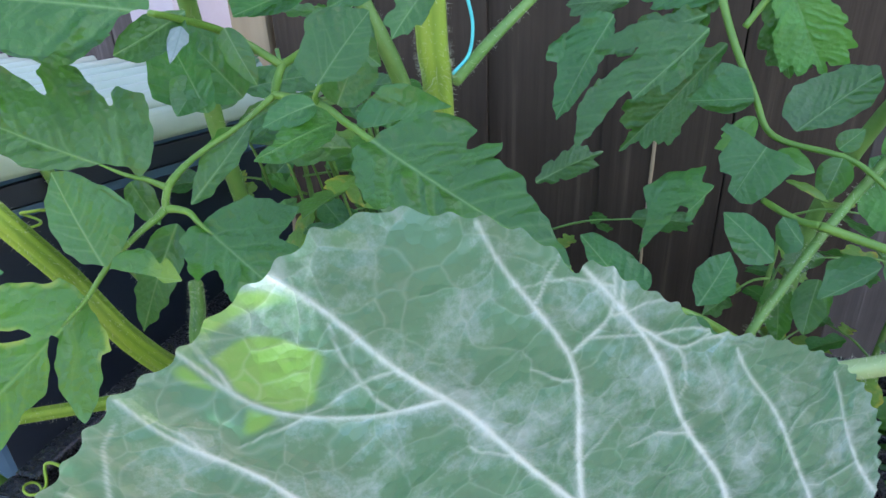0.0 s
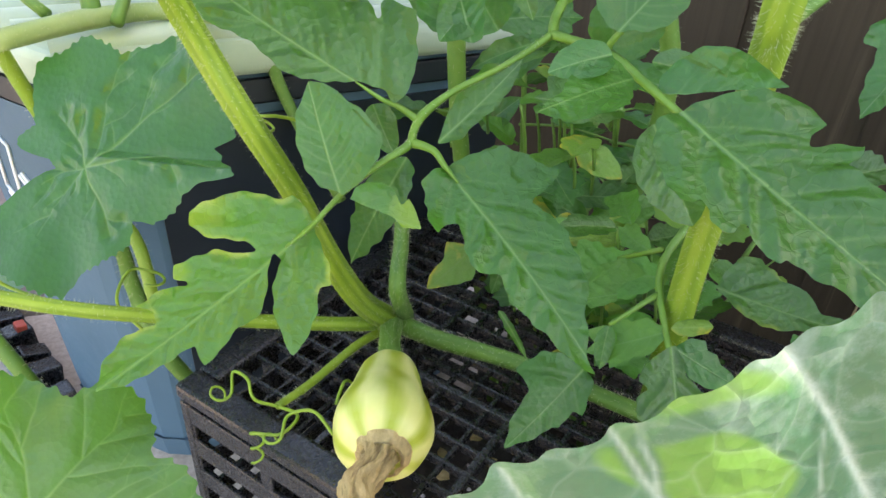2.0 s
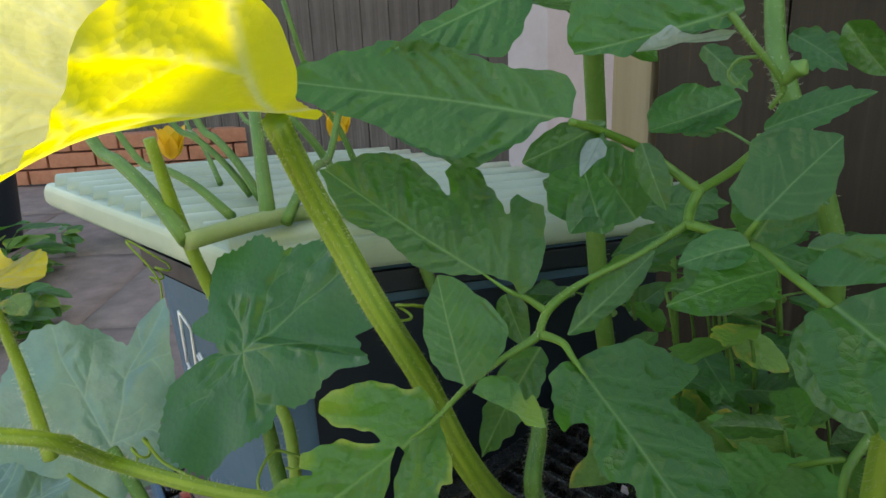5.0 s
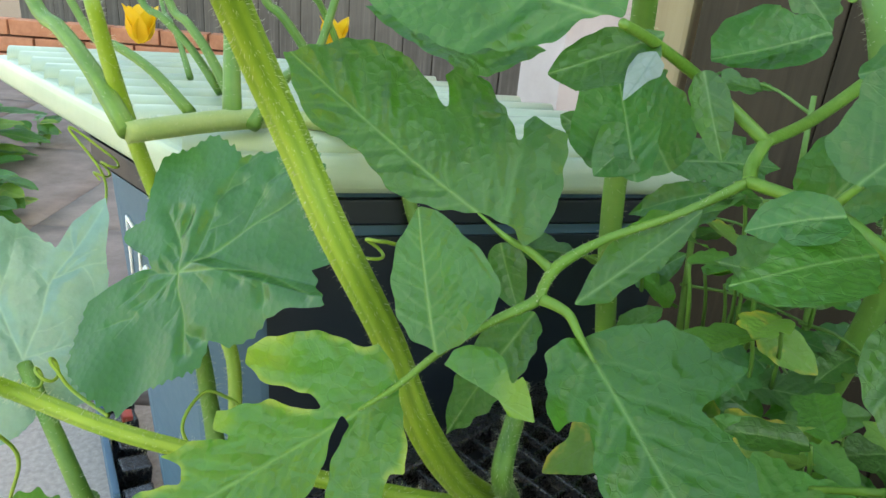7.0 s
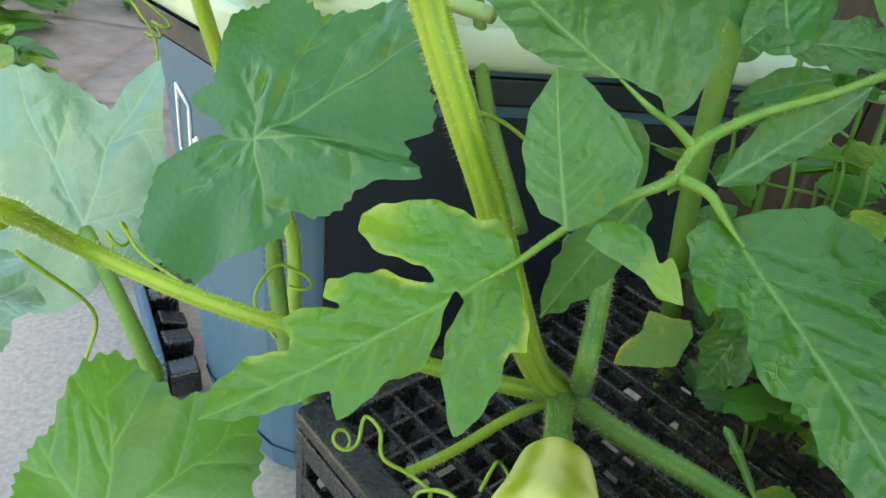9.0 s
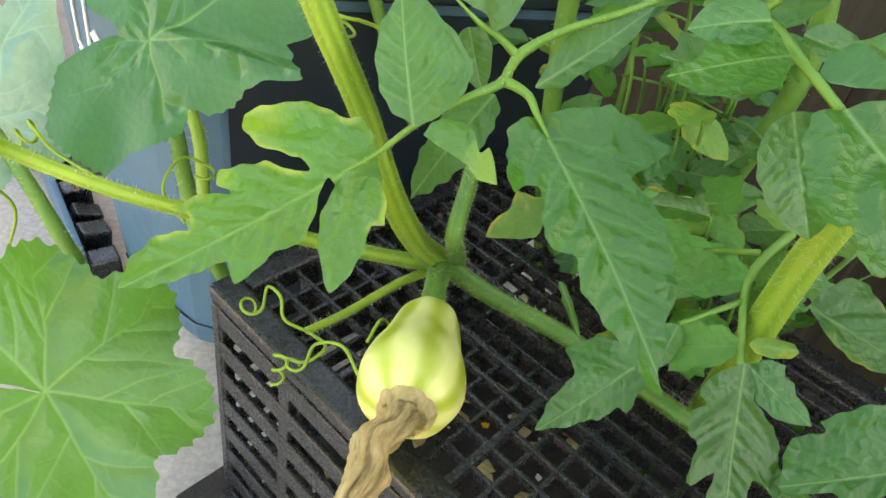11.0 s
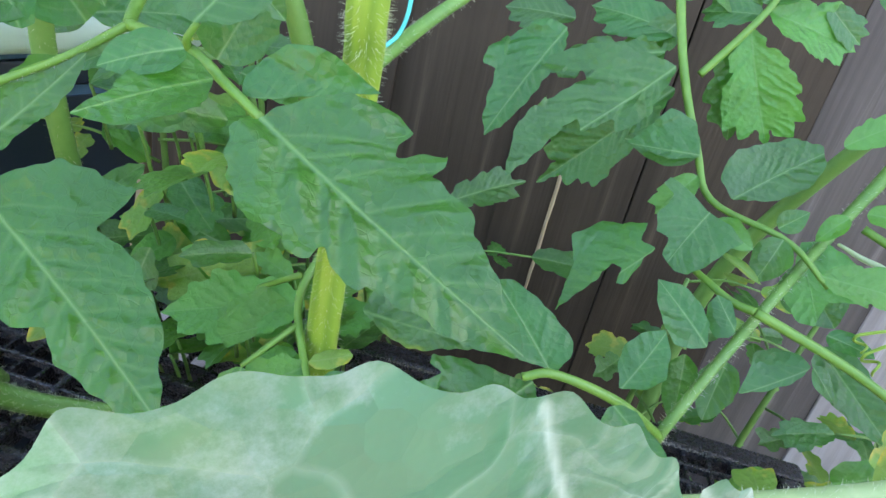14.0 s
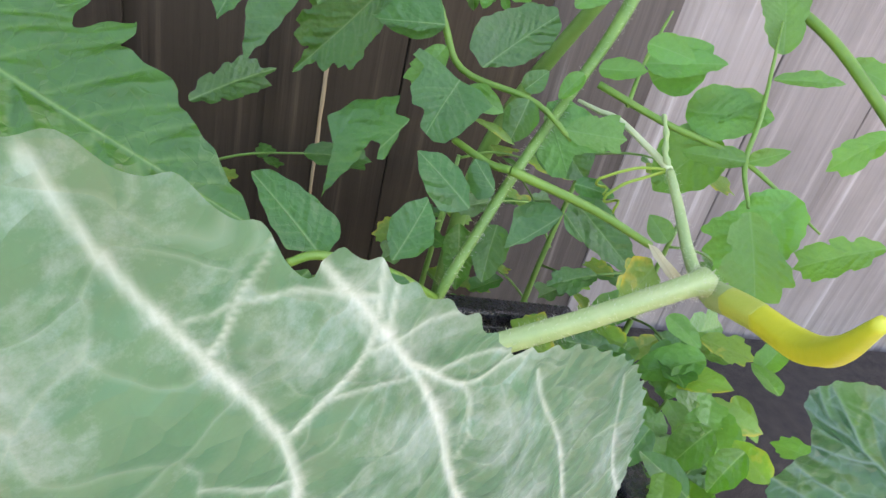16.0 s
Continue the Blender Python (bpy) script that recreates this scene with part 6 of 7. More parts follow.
tomato_leaflet(tomato, (-0.172, 0.291, 0.450), (-0.137, 0.292, 0.441), (0.20, -0.61, 0.76), 0.25, seed=15, nu=90, fold=0.3, droop=0.0, mat=M_TOMATO_EDGE, tired=((0.85, 0.0, 0.35),), outline=((0.01, -0.01), (0.01, 0.18), (0.11, 0.33), (0.28, 0.42), (0.47, 0.37), (0.64, 0.20), (0.68, 0.31), (0.85, 0.18), (1.01, -0.01), (0.76, -0.10), (0.60, -0.01), (0.40, -0.01), (0.19, -0.01)))
tomato_leaflet(tomato, (-0.143, 0.471, 0.327), (-0.171, 0.437, 0.301), (0.00, -0.60, 0.80), 0.25, seed=41, nu=80, fold=0.1, droop=0.0, mat=M_TOMATO_TIRED, outline=((-0.06, -0.00), (0.11, -0.12), (0.30, -0.35), (0.49, -0.19), (0.82, -0.16), (1.01, -0.01), (0.75, 0.21), (0.46, 0.39), (0.24, 0.27), (0.07, 0.19)))
tomato_leaflet(tomato, (0.017, 0.421, 0.358), (0.090, 0.396, 0.360), (-0.20, -0.50, 0.84), 0.25, seed=39, nu=110, fold=0.1, droop=0.0, mat=M_TOMATO_EDGE, outline=((0.00, 0.00), (0.04, 0.20), (0.12, 0.36), (0.25, 0.39), (0.45, 0.24), (0.64, 0.22), (0.78, 0.07), (0.92, 0.09), (1.01, 0.02), (0.86, -0.09), (0.67, -0.14), (0.54, -0.20), (0.49, -0.20), (0.42, -0.21), (0.24, -0.16)))
tomato_leaflet(tomato, (-0.020, 0.415, 0.354), (-0.059, 0.405, 0.342), (-0.10, -0.55, 0.83), 0.25, seed=35, nu=90, fold=0.1, droop=0.0, mat=M_TOMATO_LIGHT, outline=((-0.00, -0.03), (0.05, -0.26), (0.27, -0.49), (0.68, -0.51), (0.97, -0.39), (1.03, -0.09), (0.97, 0.21), (0.57, 0.15), (0.24, 0.05)))
tomato_leaflet(tomato, (-0.012, 0.391, 0.342), (-0.041, 0.377, 0.329), (-0.10, -0.55, 0.83), 0.25, seed=34, nu=90, fold=0.1, droop=0.0, mat=M_TOMATO_LIGHT, outline=((0.01, 0.03), (0.05, -0.28), (0.28, -0.45), (0.64, -0.40), (0.93, -0.23), (1.03, 0.04), (1.07, 0.37), (0.85, 0.57), (0.69, 0.23), (0.41, 0.21)))
tomato_leaflet(tomato, (-0.012, 0.365, 0.362), (0.011, 0.368, 0.367), (-0.10, -0.55, 0.83), 0.25, seed=33, nu=80, fold=0.1, droop=0.0, mat=M_TOMATO_TIRED, outline=((-0.00, -0.03), (0.16, 0.17), (0.54, 0.25), (0.91, 0.16), (1.01, -0.04), (0.83, -0.23), (0.47, -0.28), (0.16, -0.22)))
tomato_leaflet(tomato, (-0.037, 0.465, 0.373), (-0.081, 0.447, 0.356), (-0.10, -0.55, 0.83), 0.25, seed=36, nu=90, fold=0.1, droop=0.0, mat=M_TOMATO_TIRED, outline=((0.00, 0.01), (0.16, -0.10), (0.47, -0.14), (0.79, -0.16), (0.95, -0.07), (0.89, 0.14), (0.67, 0.26), (0.44, 0.37), (0.19, 0.36), (0.08, 0.18)))

# ---- right tomato plant ----
right_tomato = thing("tomato_plant", "tomato plant with slender leaves tied up before the fence", "tomato plant", at=(0.25, 0.46, 0.0))
stem("stem", right_tomato, [(0.430, 0.521, 0.602), (0.397, 0.496, 0.540), (0.365, 0.476, 0.486), (0.327, 0.456, 0.442), (0.253, 0.397, 0.411), (0.209, 0.364, 0.381), (0.177, 0.341, 0.350), (0.203, 0.379, 0.285)], (0.0060, 0.0058, 0.0050, 0.0040, 0.0033, 0.0031, 0.0030, 0.0030), M_STEM_DARK, "green leaning tomato stem", hairs=500, n=44)
stem("stem", right_tomato, [(0.407, 0.515, 0.545), (0.36, 0.60, 0.30), (0.33, 0.56, 0.0)], (0.006, 0.008, 0.009), M_STEM_DARK)
stem("leaf_stalk", right_tomato, [(0.230, 0.378, 0.412), (0.275, 0.351, 0.400), (0.312, 0.328, 0.385)], (0.003, 0.0028, 0.0024), M_PETIOLE)
stem("leaf_stalk", right_tomato, [(0.230, 0.378, 0.412), (0.222, 0.392, 0.410), (0.210, 0.416, 0.414)], (0.0026, 0.0024, 0.0022), M_PETIOLE)
stem("leaf_stalk", right_tomato, [(0.202, 0.562, 0.581), (0.211, 0.519, 0.514), (0.226, 0.488, 0.466), (0.234, 0.463, 0.442), (0.267, 0.424, 0.438), (0.287, 0.399, 0.422)], (0.0034, 0.003, 0.0026, 0.0023, 0.002, 0.0017), M_PETIOLE)
stem("leaf_stalk", right_tomato, [(0.222, 0.513, 0.510), (0.247, 0.514, 0.548), (0.260, 0.519, 0.569)], (0.0026, 0.0024, 0.002), M_PETIOLE)
stem("leaf_stalk", right_tomato, [(0.177, 0.341, 0.350), (0.135, 0.324, 0.385), (0.098, 0.322, 0.400), (0.082, 0.321, 0.398)], (0.003, 0.0026, 0.0022, 0.002), M_PETIOLE)
stem("leaf_stalk", right_tomato, [(0.491, 0.460, 0.524), (0.506, 0.400, 0.501), (0.515, 0.330, 0.461)], (0.004, 0.0042, 0.0044), M_PETIOLE)
stem("leaf_stalk", right_tomato, [(0.343, 0.453, 0.442), (0.380, 0.412, 0.430), (0.415, 0.363, 0.423), (0.440, 0.305, 0.399)], (0.0028, 0.0026, 0.0019, 0.0008), M_PETIOLE)
stem("leaf_stalk", right_tomato, [(0.451, 0.411, 0.510), (0.435, 0.383, 0.453), (0.414, 0.363, 0.423), (0.400, 0.336, 0.403)], (0.0009, 0.0017, 0.002, 0.0012), M_PETIOLE)
stem("leaf_stalk", right_tomato, [(0.388, 0.453, 0.499), (0.372, 0.446, 0.463), (0.359, 0.434, 0.433)], (0.0009, 0.0014, 0.0018), M_PETIOLE, n=12)
stem("twine", right_tomato, [(0.378, 0.487, 0.541), (0.379, 0.478, 0.534), (0.390, 0.474, 0.537), (0.414, 0.508, 0.549), (0.404, 0.519, 0.557)], (0.0014, 0.0014), M_TIE, "teal garden twine", sides=8)
tomato_leaflet(right_tomato, (0.220, 0.534, 0.495), (0.149, 0.560, 0.399), (-0.33, -0.75, 0.58), 0.243, lobes=5, deep=0.4, seed=61, nu=110, saw=0.6)
tomato_leaflet(right_tomato, (0.195, 0.517, 0.519), (0.122, 0.560, 0.482), (-0.27, -0.72, 0.64), 0.162, lobes=3, deep=0.15, seed=63)
tomato_leaflet(right_tomato, (0.228, 0.488, 0.468), (0.184, 0.509, 0.460), (-0.40, -0.72, 0.56), 0.324, lobes=2, deep=0.1, seed=65)
tomato_leaflet(right_tomato, (0.256, 0.532, 0.543), (0.289, 0.510, 0.471), (-0.52, -0.77, 0.37), 0.365, lobes=4, deep=0.4, seed=66, nu=110, saw=0.6, mat=M_TOMATO_LIGHT)
tomato_leaflet(right_tomato, (0.259, 0.541, 0.534), (0.273, 0.532, 0.465), (-0.49, -0.79, 0.37), 0.338, lobes=3, deep=0.2, seed=67)
tomato_leaflet(right_tomato, (0.161, 0.607, 0.518), (0.110, 0.631, 0.513), (-0.21, -0.76, 0.62), 0.338, lobes=3, deep=0.2, seed=69)
tomato_leaflet(right_tomato, (0.208, 0.534, 0.529), (0.159, 0.577, 0.532), (-0.31, -0.73, 0.61), 0.338, lobes=3, deep=0.15, seed=70)
tomato_leaflet(right_tomato, (0.260, 0.530, 0.552), (0.231, 0.558, 0.545), (-0.40, -0.70, 0.59), 0.338, lobes=3, deep=0.15, seed=71)
tomato_leaflet(right_tomato, (0.262, 0.529, 0.556), (0.329, 0.517, 0.543), (-0.47, -0.66, 0.59), 0.338, lobes=3, deep=0.2, seed=72, mat=M_TOMATO_LIGHT)
tomato_leaflet(right_tomato, (0.258, 0.532, 0.559), (0.298, 0.542, 0.588), (-0.45, -0.69, 0.56), 0.392, lobes=3, deep=0.2, seed=73)
tomato_leaflet(right_tomato, (0.211, 0.557, 0.549), (0.250, 0.571, 0.587), (-0.37, -0.73, 0.57), 0.392, lobes=3, deep=0.2, seed=74)
tomato_leaflet(right_tomato, (0.342, 0.545, 0.612), (0.349, 0.515, 0.566), (-0.62, -0.75, 0.24), 0.284, lobes=2, deep=0.1, seed=75)
tomato_leaflet(right_tomato, (0.220, 0.434, 0.439), (0.241, 0.416, 0.433), (-0.46, -0.63, 0.62), 0.338, lobes=2, deep=0.1, seed=80, mat=M_TOMATO_LIGHT)
tomato_leaflet(right_tomato, (0.259, 0.418, 0.441), (0.249, 0.413, 0.413), (-0.49, -0.60, 0.64), 0.42, lobes=2, deep=0.06, seed=81)
tomato_leaflet(right_tomato, (0.262, 0.430, 0.443), (0.274, 0.426, 0.458), (-0.51, -0.62, 0.59), 0.42, lobes=2, deep=0.05, seed=82)
tomato_leaflet(right_tomato, (0.284, 0.404, 0.427), (0.320, 0.384, 0.430), (-0.56, -0.54, 0.62), 0.392, lobes=3, deep=0.2, seed=84, mat=M_TOMATO_LIGHT)
tomato_leaflet(right_tomato, (0.264, 0.358, 0.393), (0.278, 0.347, 0.378), (-0.30, -0.29, 0.91), 0.34, lobes=2, deep=0.1, seed=89)
tomato_leaflet(right_tomato, (0.231, 0.431, 0.420), (0.254, 0.409, 0.412), (-0.35, -0.44, 0.83), 0.12, lobes=1, deep=0.02, seed=92, mat=M_TOMATO_TIRED)
tomato_leaflet(right_tomato, (0.246, 0.440, 0.337), (0.249, 0.427, 0.286), (-0.35, -0.46, 0.81), 0.25, lobes=2, deep=0.1, seed=93)
tomato_leaflet(right_tomato, (0.269, 0.426, 0.343), (0.256, 0.408, 0.306), (-0.38, -0.45, 0.81), 0.34, lobes=2, deep=0.1, seed=94)
tomato_leaflet(right_tomato, (0.312, 0.407, 0.375), (0.339, 0.351, 0.343), (-0.48, -0.41, 0.78), 0.25, lobes=2, deep=0.1, seed=95)
tomato_leaflet(right_tomato, (0.288, 0.384, 0.398), (0.306, 0.364, 0.398), (-0.48, -0.44, 0.76), 0.34, lobes=2, deep=0.1, seed=96)
tomato_leaflet(right_tomato, (0.384, 0.324, 0.408), (0.380, 0.285, 0.354), (-0.65, -0.38, 0.66), 0.35, lobes=3, deep=0.25, seed=97, mat=M_TOMATO_LIGHT)
tomato_leaflet(right_tomato, (0.441, 0.265, 0.414), (0.411, 0.297, 0.378), (-0.62, -0.29, 0.73), 0.28, lobes=4, deep=0.3, seed=98, mat=M_TOMATO_LIGHT)
tomato_leaflet(right_tomato, (0.414, 0.363, 0.423), (0.387, 0.396, 0.415), (-0.57, -0.42, 0.71), 0.25, lobes=2, deep=0.08, seed=99, mat=M_TOMATO_LIGHT)
tomato_leaflet(right_tomato, (0.416, 0.362, 0.424), (0.431, 0.346, 0.440), (-0.60, -0.39, 0.69), 0.25, lobes=2, deep=0.08, seed=100, mat=M_TOMATO_LIGHT)
tomato_leaflet(right_tomato, (0.372, 0.446, 0.463), (0.418, 0.413, 0.476), (-0.57, -0.50, 0.65), 0.25, lobes=2, deep=0.08, seed=101, mat=M_TOMATO_LIGHT)
tomato_leaflet(right_tomato, (0.363, 0.439, 0.457), (0.344, 0.456, 0.451), (-0.51, -0.53, 0.67), 0.25, lobes=3, deep=0.15, seed=102, mat=M_TOMATO_LIGHT)
tomato_leaflet(right_tomato, (0.444, 0.390, 0.458), (0.424, 0.424, 0.435), (-0.59, -0.44, 0.67), 0.32, lobes=3, deep=0.1, seed=103, mat=M_TOMATO_LIGHT)
tomato_leaflet(right_tomato, (0.445, 0.393, 0.474), (0.479, 0.362, 0.484), (-0.54, -0.35, 0.76), 0.17, lobes=2, deep=0.08, seed=104, mat=M_TOMATO_LIGHT)
tomato_leaflet(right_tomato, (0.455, 0.402, 0.489), (0.463, 0.432, 0.533), (-0.71, -0.52, 0.47), 0.34, lobes=3, deep=0.12, seed=105, mat=M_TOMATO_LIGHT)
tomato_leaflet(right_tomato, (0.512, 0.389, 0.493), (0.532, 0.350, 0.483), (-0.68, -0.38, 0.63), 0.3, lobes=3, deep=0.12, seed=106, mat=M_TOMATO_LIGHT)
tomato_leaflet(right_tomato, (0.487, 0.320, 0.465), (0.468, 0.339, 0.428), (-0.66, -0.34, 0.67), 0.29, lobes=3, deep=0.12, seed=107, mat=M_TOMATO_LIGHT)
tomato_leaflet(right_tomato, (0.309, 0.330, 0.374), (0.292, 0.313, 0.351), (-0.48, -0.38, 0.79), 0.29, lobes=2, deep=0.2, seed=108, mat=M_TOMATO_TIRED, fold=0.6)
tomato_leaflet(right_tomato, (0.288, 0.360, 0.266), (0.351, 0.340, 0.283), (-0.35, -0.30, 0.89), 0.29, lobes=2, deep=0.1, seed=109, mat=M_TOMATO_LIGHT)
tomato_leaflet(right_tomato, (0.387, 0.303, 0.298), (0.348, 0.330, 0.270), (-0.40, -0.26, 0.88), 0.29, lobes=2, deep=0.1, seed=110, mat=M_TOMATO_LIGHT)
tomato_leaflet(right_tomato, (0.402, 0.324, 0.299), (0.424, 0.290, 0.302), (-0.44, -0.24, 0.86), 0.3, lobes=3, deep=0.15, seed=111, mat=M_TOMATO_TIRED)
tomato_leaflet(right_tomato, (0.364, 0.278, 0.284), (0.348, 0.228, 0.269), (-0.48, -0.23, 0.85), 0.34, lobes=2, deep=0.1, seed=112, mat=M_TOMATO_LIGHT)
tomato_leaflet(right_tomato, (0.417, 0.288, 0.272), (0.418, 0.257, 0.255), (-0.51, -0.24, 0.83), 0.25, lobes=2, deep=0.1, seed=113, mat=M_TOMATO_TIRED)
tomato_leaflet(right_tomato, (0.342, 0.322, 0.257), (0.309, 0.325, 0.227), (-0.35, -0.26, 0.90), 0.29, lobes=2, deep=0.1, seed=114, mat=M_TOMATO_LIGHT)
tomato_leaflet(right_tomato, (0.380, 0.369, 0.356), (0.372, 0.388, 0.369), (-0.52, -0.40, 0.75), 0.42, lobes=2, deep=0.1, seed=115, mat=M_TOMATO_LIGHT)

tomato_leaflet(right_tomato, (0.316, 0.288, 0.286), (0.282, 0.326, 0.298), (-0.32, -0.24, 0.92), 0.3, lobes=2, deep=0.08, seed=301, nu=60)
tomato_leaflet(right_tomato, (0.288, 0.324, 0.268), (0.262, 0.306, 0.239), (-0.29, -0.25, 0.93), 0.32, lobes=2, deep=0.08, seed=302, nu=60)
tomato_leaflet(right_tomato, (0.370, 0.312, 0.282), (0.382, 0.273, 0.300), (-0.47, -0.26, 0.84), 0.3, lobes=2, deep=0.08, seed=303, nu=60, mat=M_TOMATO_TIRED)
tomato_leaflet(right_tomato, (0.336, 0.249, 0.300), (0.323, 0.255, 0.261), (-0.55, -0.28, 0.79), 0.34, lobes=2, deep=0.08, seed=304, nu=60)
tomato_leaflet(right_tomato, (0.406, 0.277, 0.306), (0.432, 0.282, 0.329), (-0.45, -0.21, 0.87), 0.3, lobes=2, deep=0.08, seed=305, nu=60, mat=M_TOMATO_LIGHT)
tomato_leaflet(right_tomato, (0.422, 0.303, 0.291), (0.400, 0.341, 0.290), (-0.44, -0.26, 0.86), 0.3, lobes=2, deep=0.08, seed=306, nu=60, mat=M_TOMATO_LIGHT)
tomato_leaflet(right_tomato, (0.329, 0.337, 0.289), (0.292, 0.357, 0.290), (-0.31, -0.27, 0.91), 0.3, lobes=2, deep=0.08, seed=307, nu=60)
tomato_leaflet(right_tomato, (0.324, 0.359, 0.304), (0.346, 0.339, 0.336), (-0.57, -0.46, 0.68), 0.3, lobes=2, deep=0.08, seed=308, nu=60)
tomato_leaflet(right_tomato, (0.296, 0.378, 0.293), (0.279, 0.383, 0.259), (-0.45, -0.47, 0.76), 0.25, lobes=2, deep=0.08, seed=309, nu=60, mat=M_TOMATO_LIGHT)
tomato_leaflet(right_tomato, (0.362, 0.280, 0.283), (0.393, 0.246, 0.282), (-0.40, -0.19, 0.89), 0.3, lobes=2, deep=0.08, seed=310, nu=60, mat=M_TOMATO_TIRED)
tomato_leaflet(right_tomato, (0.311, 0.271, 0.284), (0.285, 0.262, 0.265), (-0.46, -0.29, 0.84), 0.3, lobes=2, deep=0.08, seed=311, nu=60)
tomato_leaflet(right_tomato, (0.330, 0.223, 0.311), (0.316, 0.223, 0.280), (-0.58, -0.25, 0.77), 0.32, lobes=2, deep=0.08, seed=312, nu=60)
tomato_leaflet(right_tomato, (0.396, 0.252, 0.312), (0.402, 0.282, 0.313), (-0.39, -0.18, 0.90), 0.3, lobes=2, deep=0.08, seed=313, nu=60, mat=M_TOMATO_LIGHT)
tomato_leaflet(right_tomato, (0.275, 0.279, 0.285), (0.254, 0.268, 0.253), (-0.43, -0.31, 0.85), 0.3, lobes=2, deep=0.08, seed=314, nu=60)
tomato_leaflet(right_tomato, (0.360, 0.329, 0.322), (0.371, 0.301, 0.313), (-0.39, -0.25, 0.88), 0.3, lobes=2, deep=0.08, seed=315, nu=60, mat=M_TOMATO_LIGHT)
tomato_leaflet(right_tomato, (0.303, 0.224, 0.280), (0.289, 0.257, 0.286), (-0.32, -0.17, 0.93), 0.3, lobes=2, deep=0.08, seed=316, nu=60)
tomato_leaflet(right_tomato, (0.433, 0.328, 0.415), (0.398, 0.332, 0.344), (-0.72, -0.42, 0.56), 0.42, lobes=3, deep=0.14, seed=811, nu=60, mat=M_TOMATO_LIGHT)
tomato_leaflet(right_tomato, (0.334, 0.335, 0.294), (0.302, 0.311, 0.244), (-0.54, -0.40, 0.74), 0.4, lobes=3, deep=0.12, seed=812, nu=60)
tomato_leaflet(right_tomato, (0.385, 0.327, 0.298), (0.368, 0.306, 0.261), (-0.55, -0.34, 0.76), 0.45, lobes=2, deep=0.1, seed=813, nu=60)
tomato_leaflet(right_tomato, (0.427, 0.401, 0.425), (0.396, 0.414, 0.374), (-0.62, -0.48, 0.62), 0.45, lobes=2, deep=0.1, seed=814, nu=60, mat=M_TOMATO_LIGHT)
tomato_leaflet(right_tomato, (0.393, 0.452, 0.447), (0.419, 0.433, 0.483), (-0.64, -0.55, 0.54), 0.5, lobes=1, deep=0.05, seed=815, nu=50, mat=M_TOMATO_LIGHT)
tomato_leaflet(right_tomato, (0.411, 0.427, 0.435), (0.449, 0.380, 0.449), (-0.66, -0.49, 0.57), 0.36, lobes=2, deep=0.09, seed=816, nu=60, mat=M_TOMATO_LIGHT)
tomato_leaflet(right_tomato, (0.331, 0.477, 0.400), (0.352, 0.442, 0.369), (-0.57, -0.62, 0.54), 0.5, lobes=2, deep=0.1, seed=817, nu=50)
tomato_leaflet(right_tomato, (0.347, 0.209, 0.292), (0.355, 0.243, 0.291), (-0.61, -0.25, 0.75), 0.3, lobes=2, deep=0.08, seed=317, nu=60, mat=M_TOMATO_TIRED)
tomato_leaflet(tomato, (-0.105, 0.536, 0.342), (-0.067, 0.547, 0.353), (0.04, -0.54, 0.84), 0.25, lobes=2, deep=0.08, seed=318, nu=60, mat=M_TOMATO_LIGHT)
tomato_leaflet(tomato, (-0.095, 0.534, 0.336), (-0.118, 0.537, 0.312), (0.07, -0.62, 0.78), 0.3, lobes=2, deep=0.08, seed=319, nu=60, mat=M_TOMATO_LIGHT)
tomato_leaflet(tomato, (-0.068, 0.504, 0.321), (-0.031, 0.528, 0.334), (-0.01, -0.71, 0.71), 0.3, lobes=3, deep=0.2, seed=320, nu=60, mat=M_TOMATO_TIRED)
tomato_leaflet(tomato, (-0.021, 0.459, 0.327), (-0.071, 0.454, 0.318), (-0.01, -0.53, 0.85), 0.32, lobes=3, deep=0.2, seed=321, nu=60, mat=M_TOMATO_LIGHT)
tomato_leaflet(tomato, (-0.085, 0.503, 0.321), (-0.105, 0.493, 0.301), (0.05, -0.54, 0.84), 0.3, lobes=2, deep=0.08, seed=322, nu=60, mat=M_TOMATO_TIRED)
tomato_leaflet(tomato, (-0.031, 0.426, 0.315), (-0.045, 0.394, 0.298), (-0.02, -0.44, 0.90), 0.3, lobes=3, deep=0.2, seed=323, nu=60)
tomato_leaflet(tomato, (-0.054, 0.583, 0.365), (-0.012, 0.589, 0.350), (-0.02, -0.45, 0.89), 0.3, lobes=2, deep=0.08, seed=324, nu=60)
tomato_leaflet(tomato, (-0.138, 0.578, 0.368), (-0.164, 0.562, 0.390), (0.14, -0.70, 0.70), 0.3, lobes=2, deep=0.08, seed=325, nu=60, mat=M_TOMATO_LIGHT)
tomato_leaflet(tomato, (-0.166, 0.576, 0.376), (-0.136, 0.583, 0.405), (0.13, -0.67, 0.73), 0.3, lobes=2, deep=0.08, seed=326, nu=60)
tomato_leaflet(tomato, (-0.101, 0.590, 0.359), (-0.070, 0.601, 0.384), (0.03, -0.60, 0.80), 0.3, lobes=3, deep=0.2, seed=327, nu=60)
tomato_leaflet(tomato, (-0.168, 0.569, 0.338), (-0.146, 0.602, 0.351), (0.10, -0.51, 0.86), 0.3, lobes=2, deep=0.08, seed=328, nu=60, mat=M_TOMATO_LIGHT)
tomato_leaflet(tomato, (-0.035, 0.541, 0.346), (-0.066, 0.530, 0.332), (-0.01, -0.49, 0.87), 0.3, lobes=3, deep=0.2, seed=329, nu=60, mat=M_TOMATO_LIGHT)
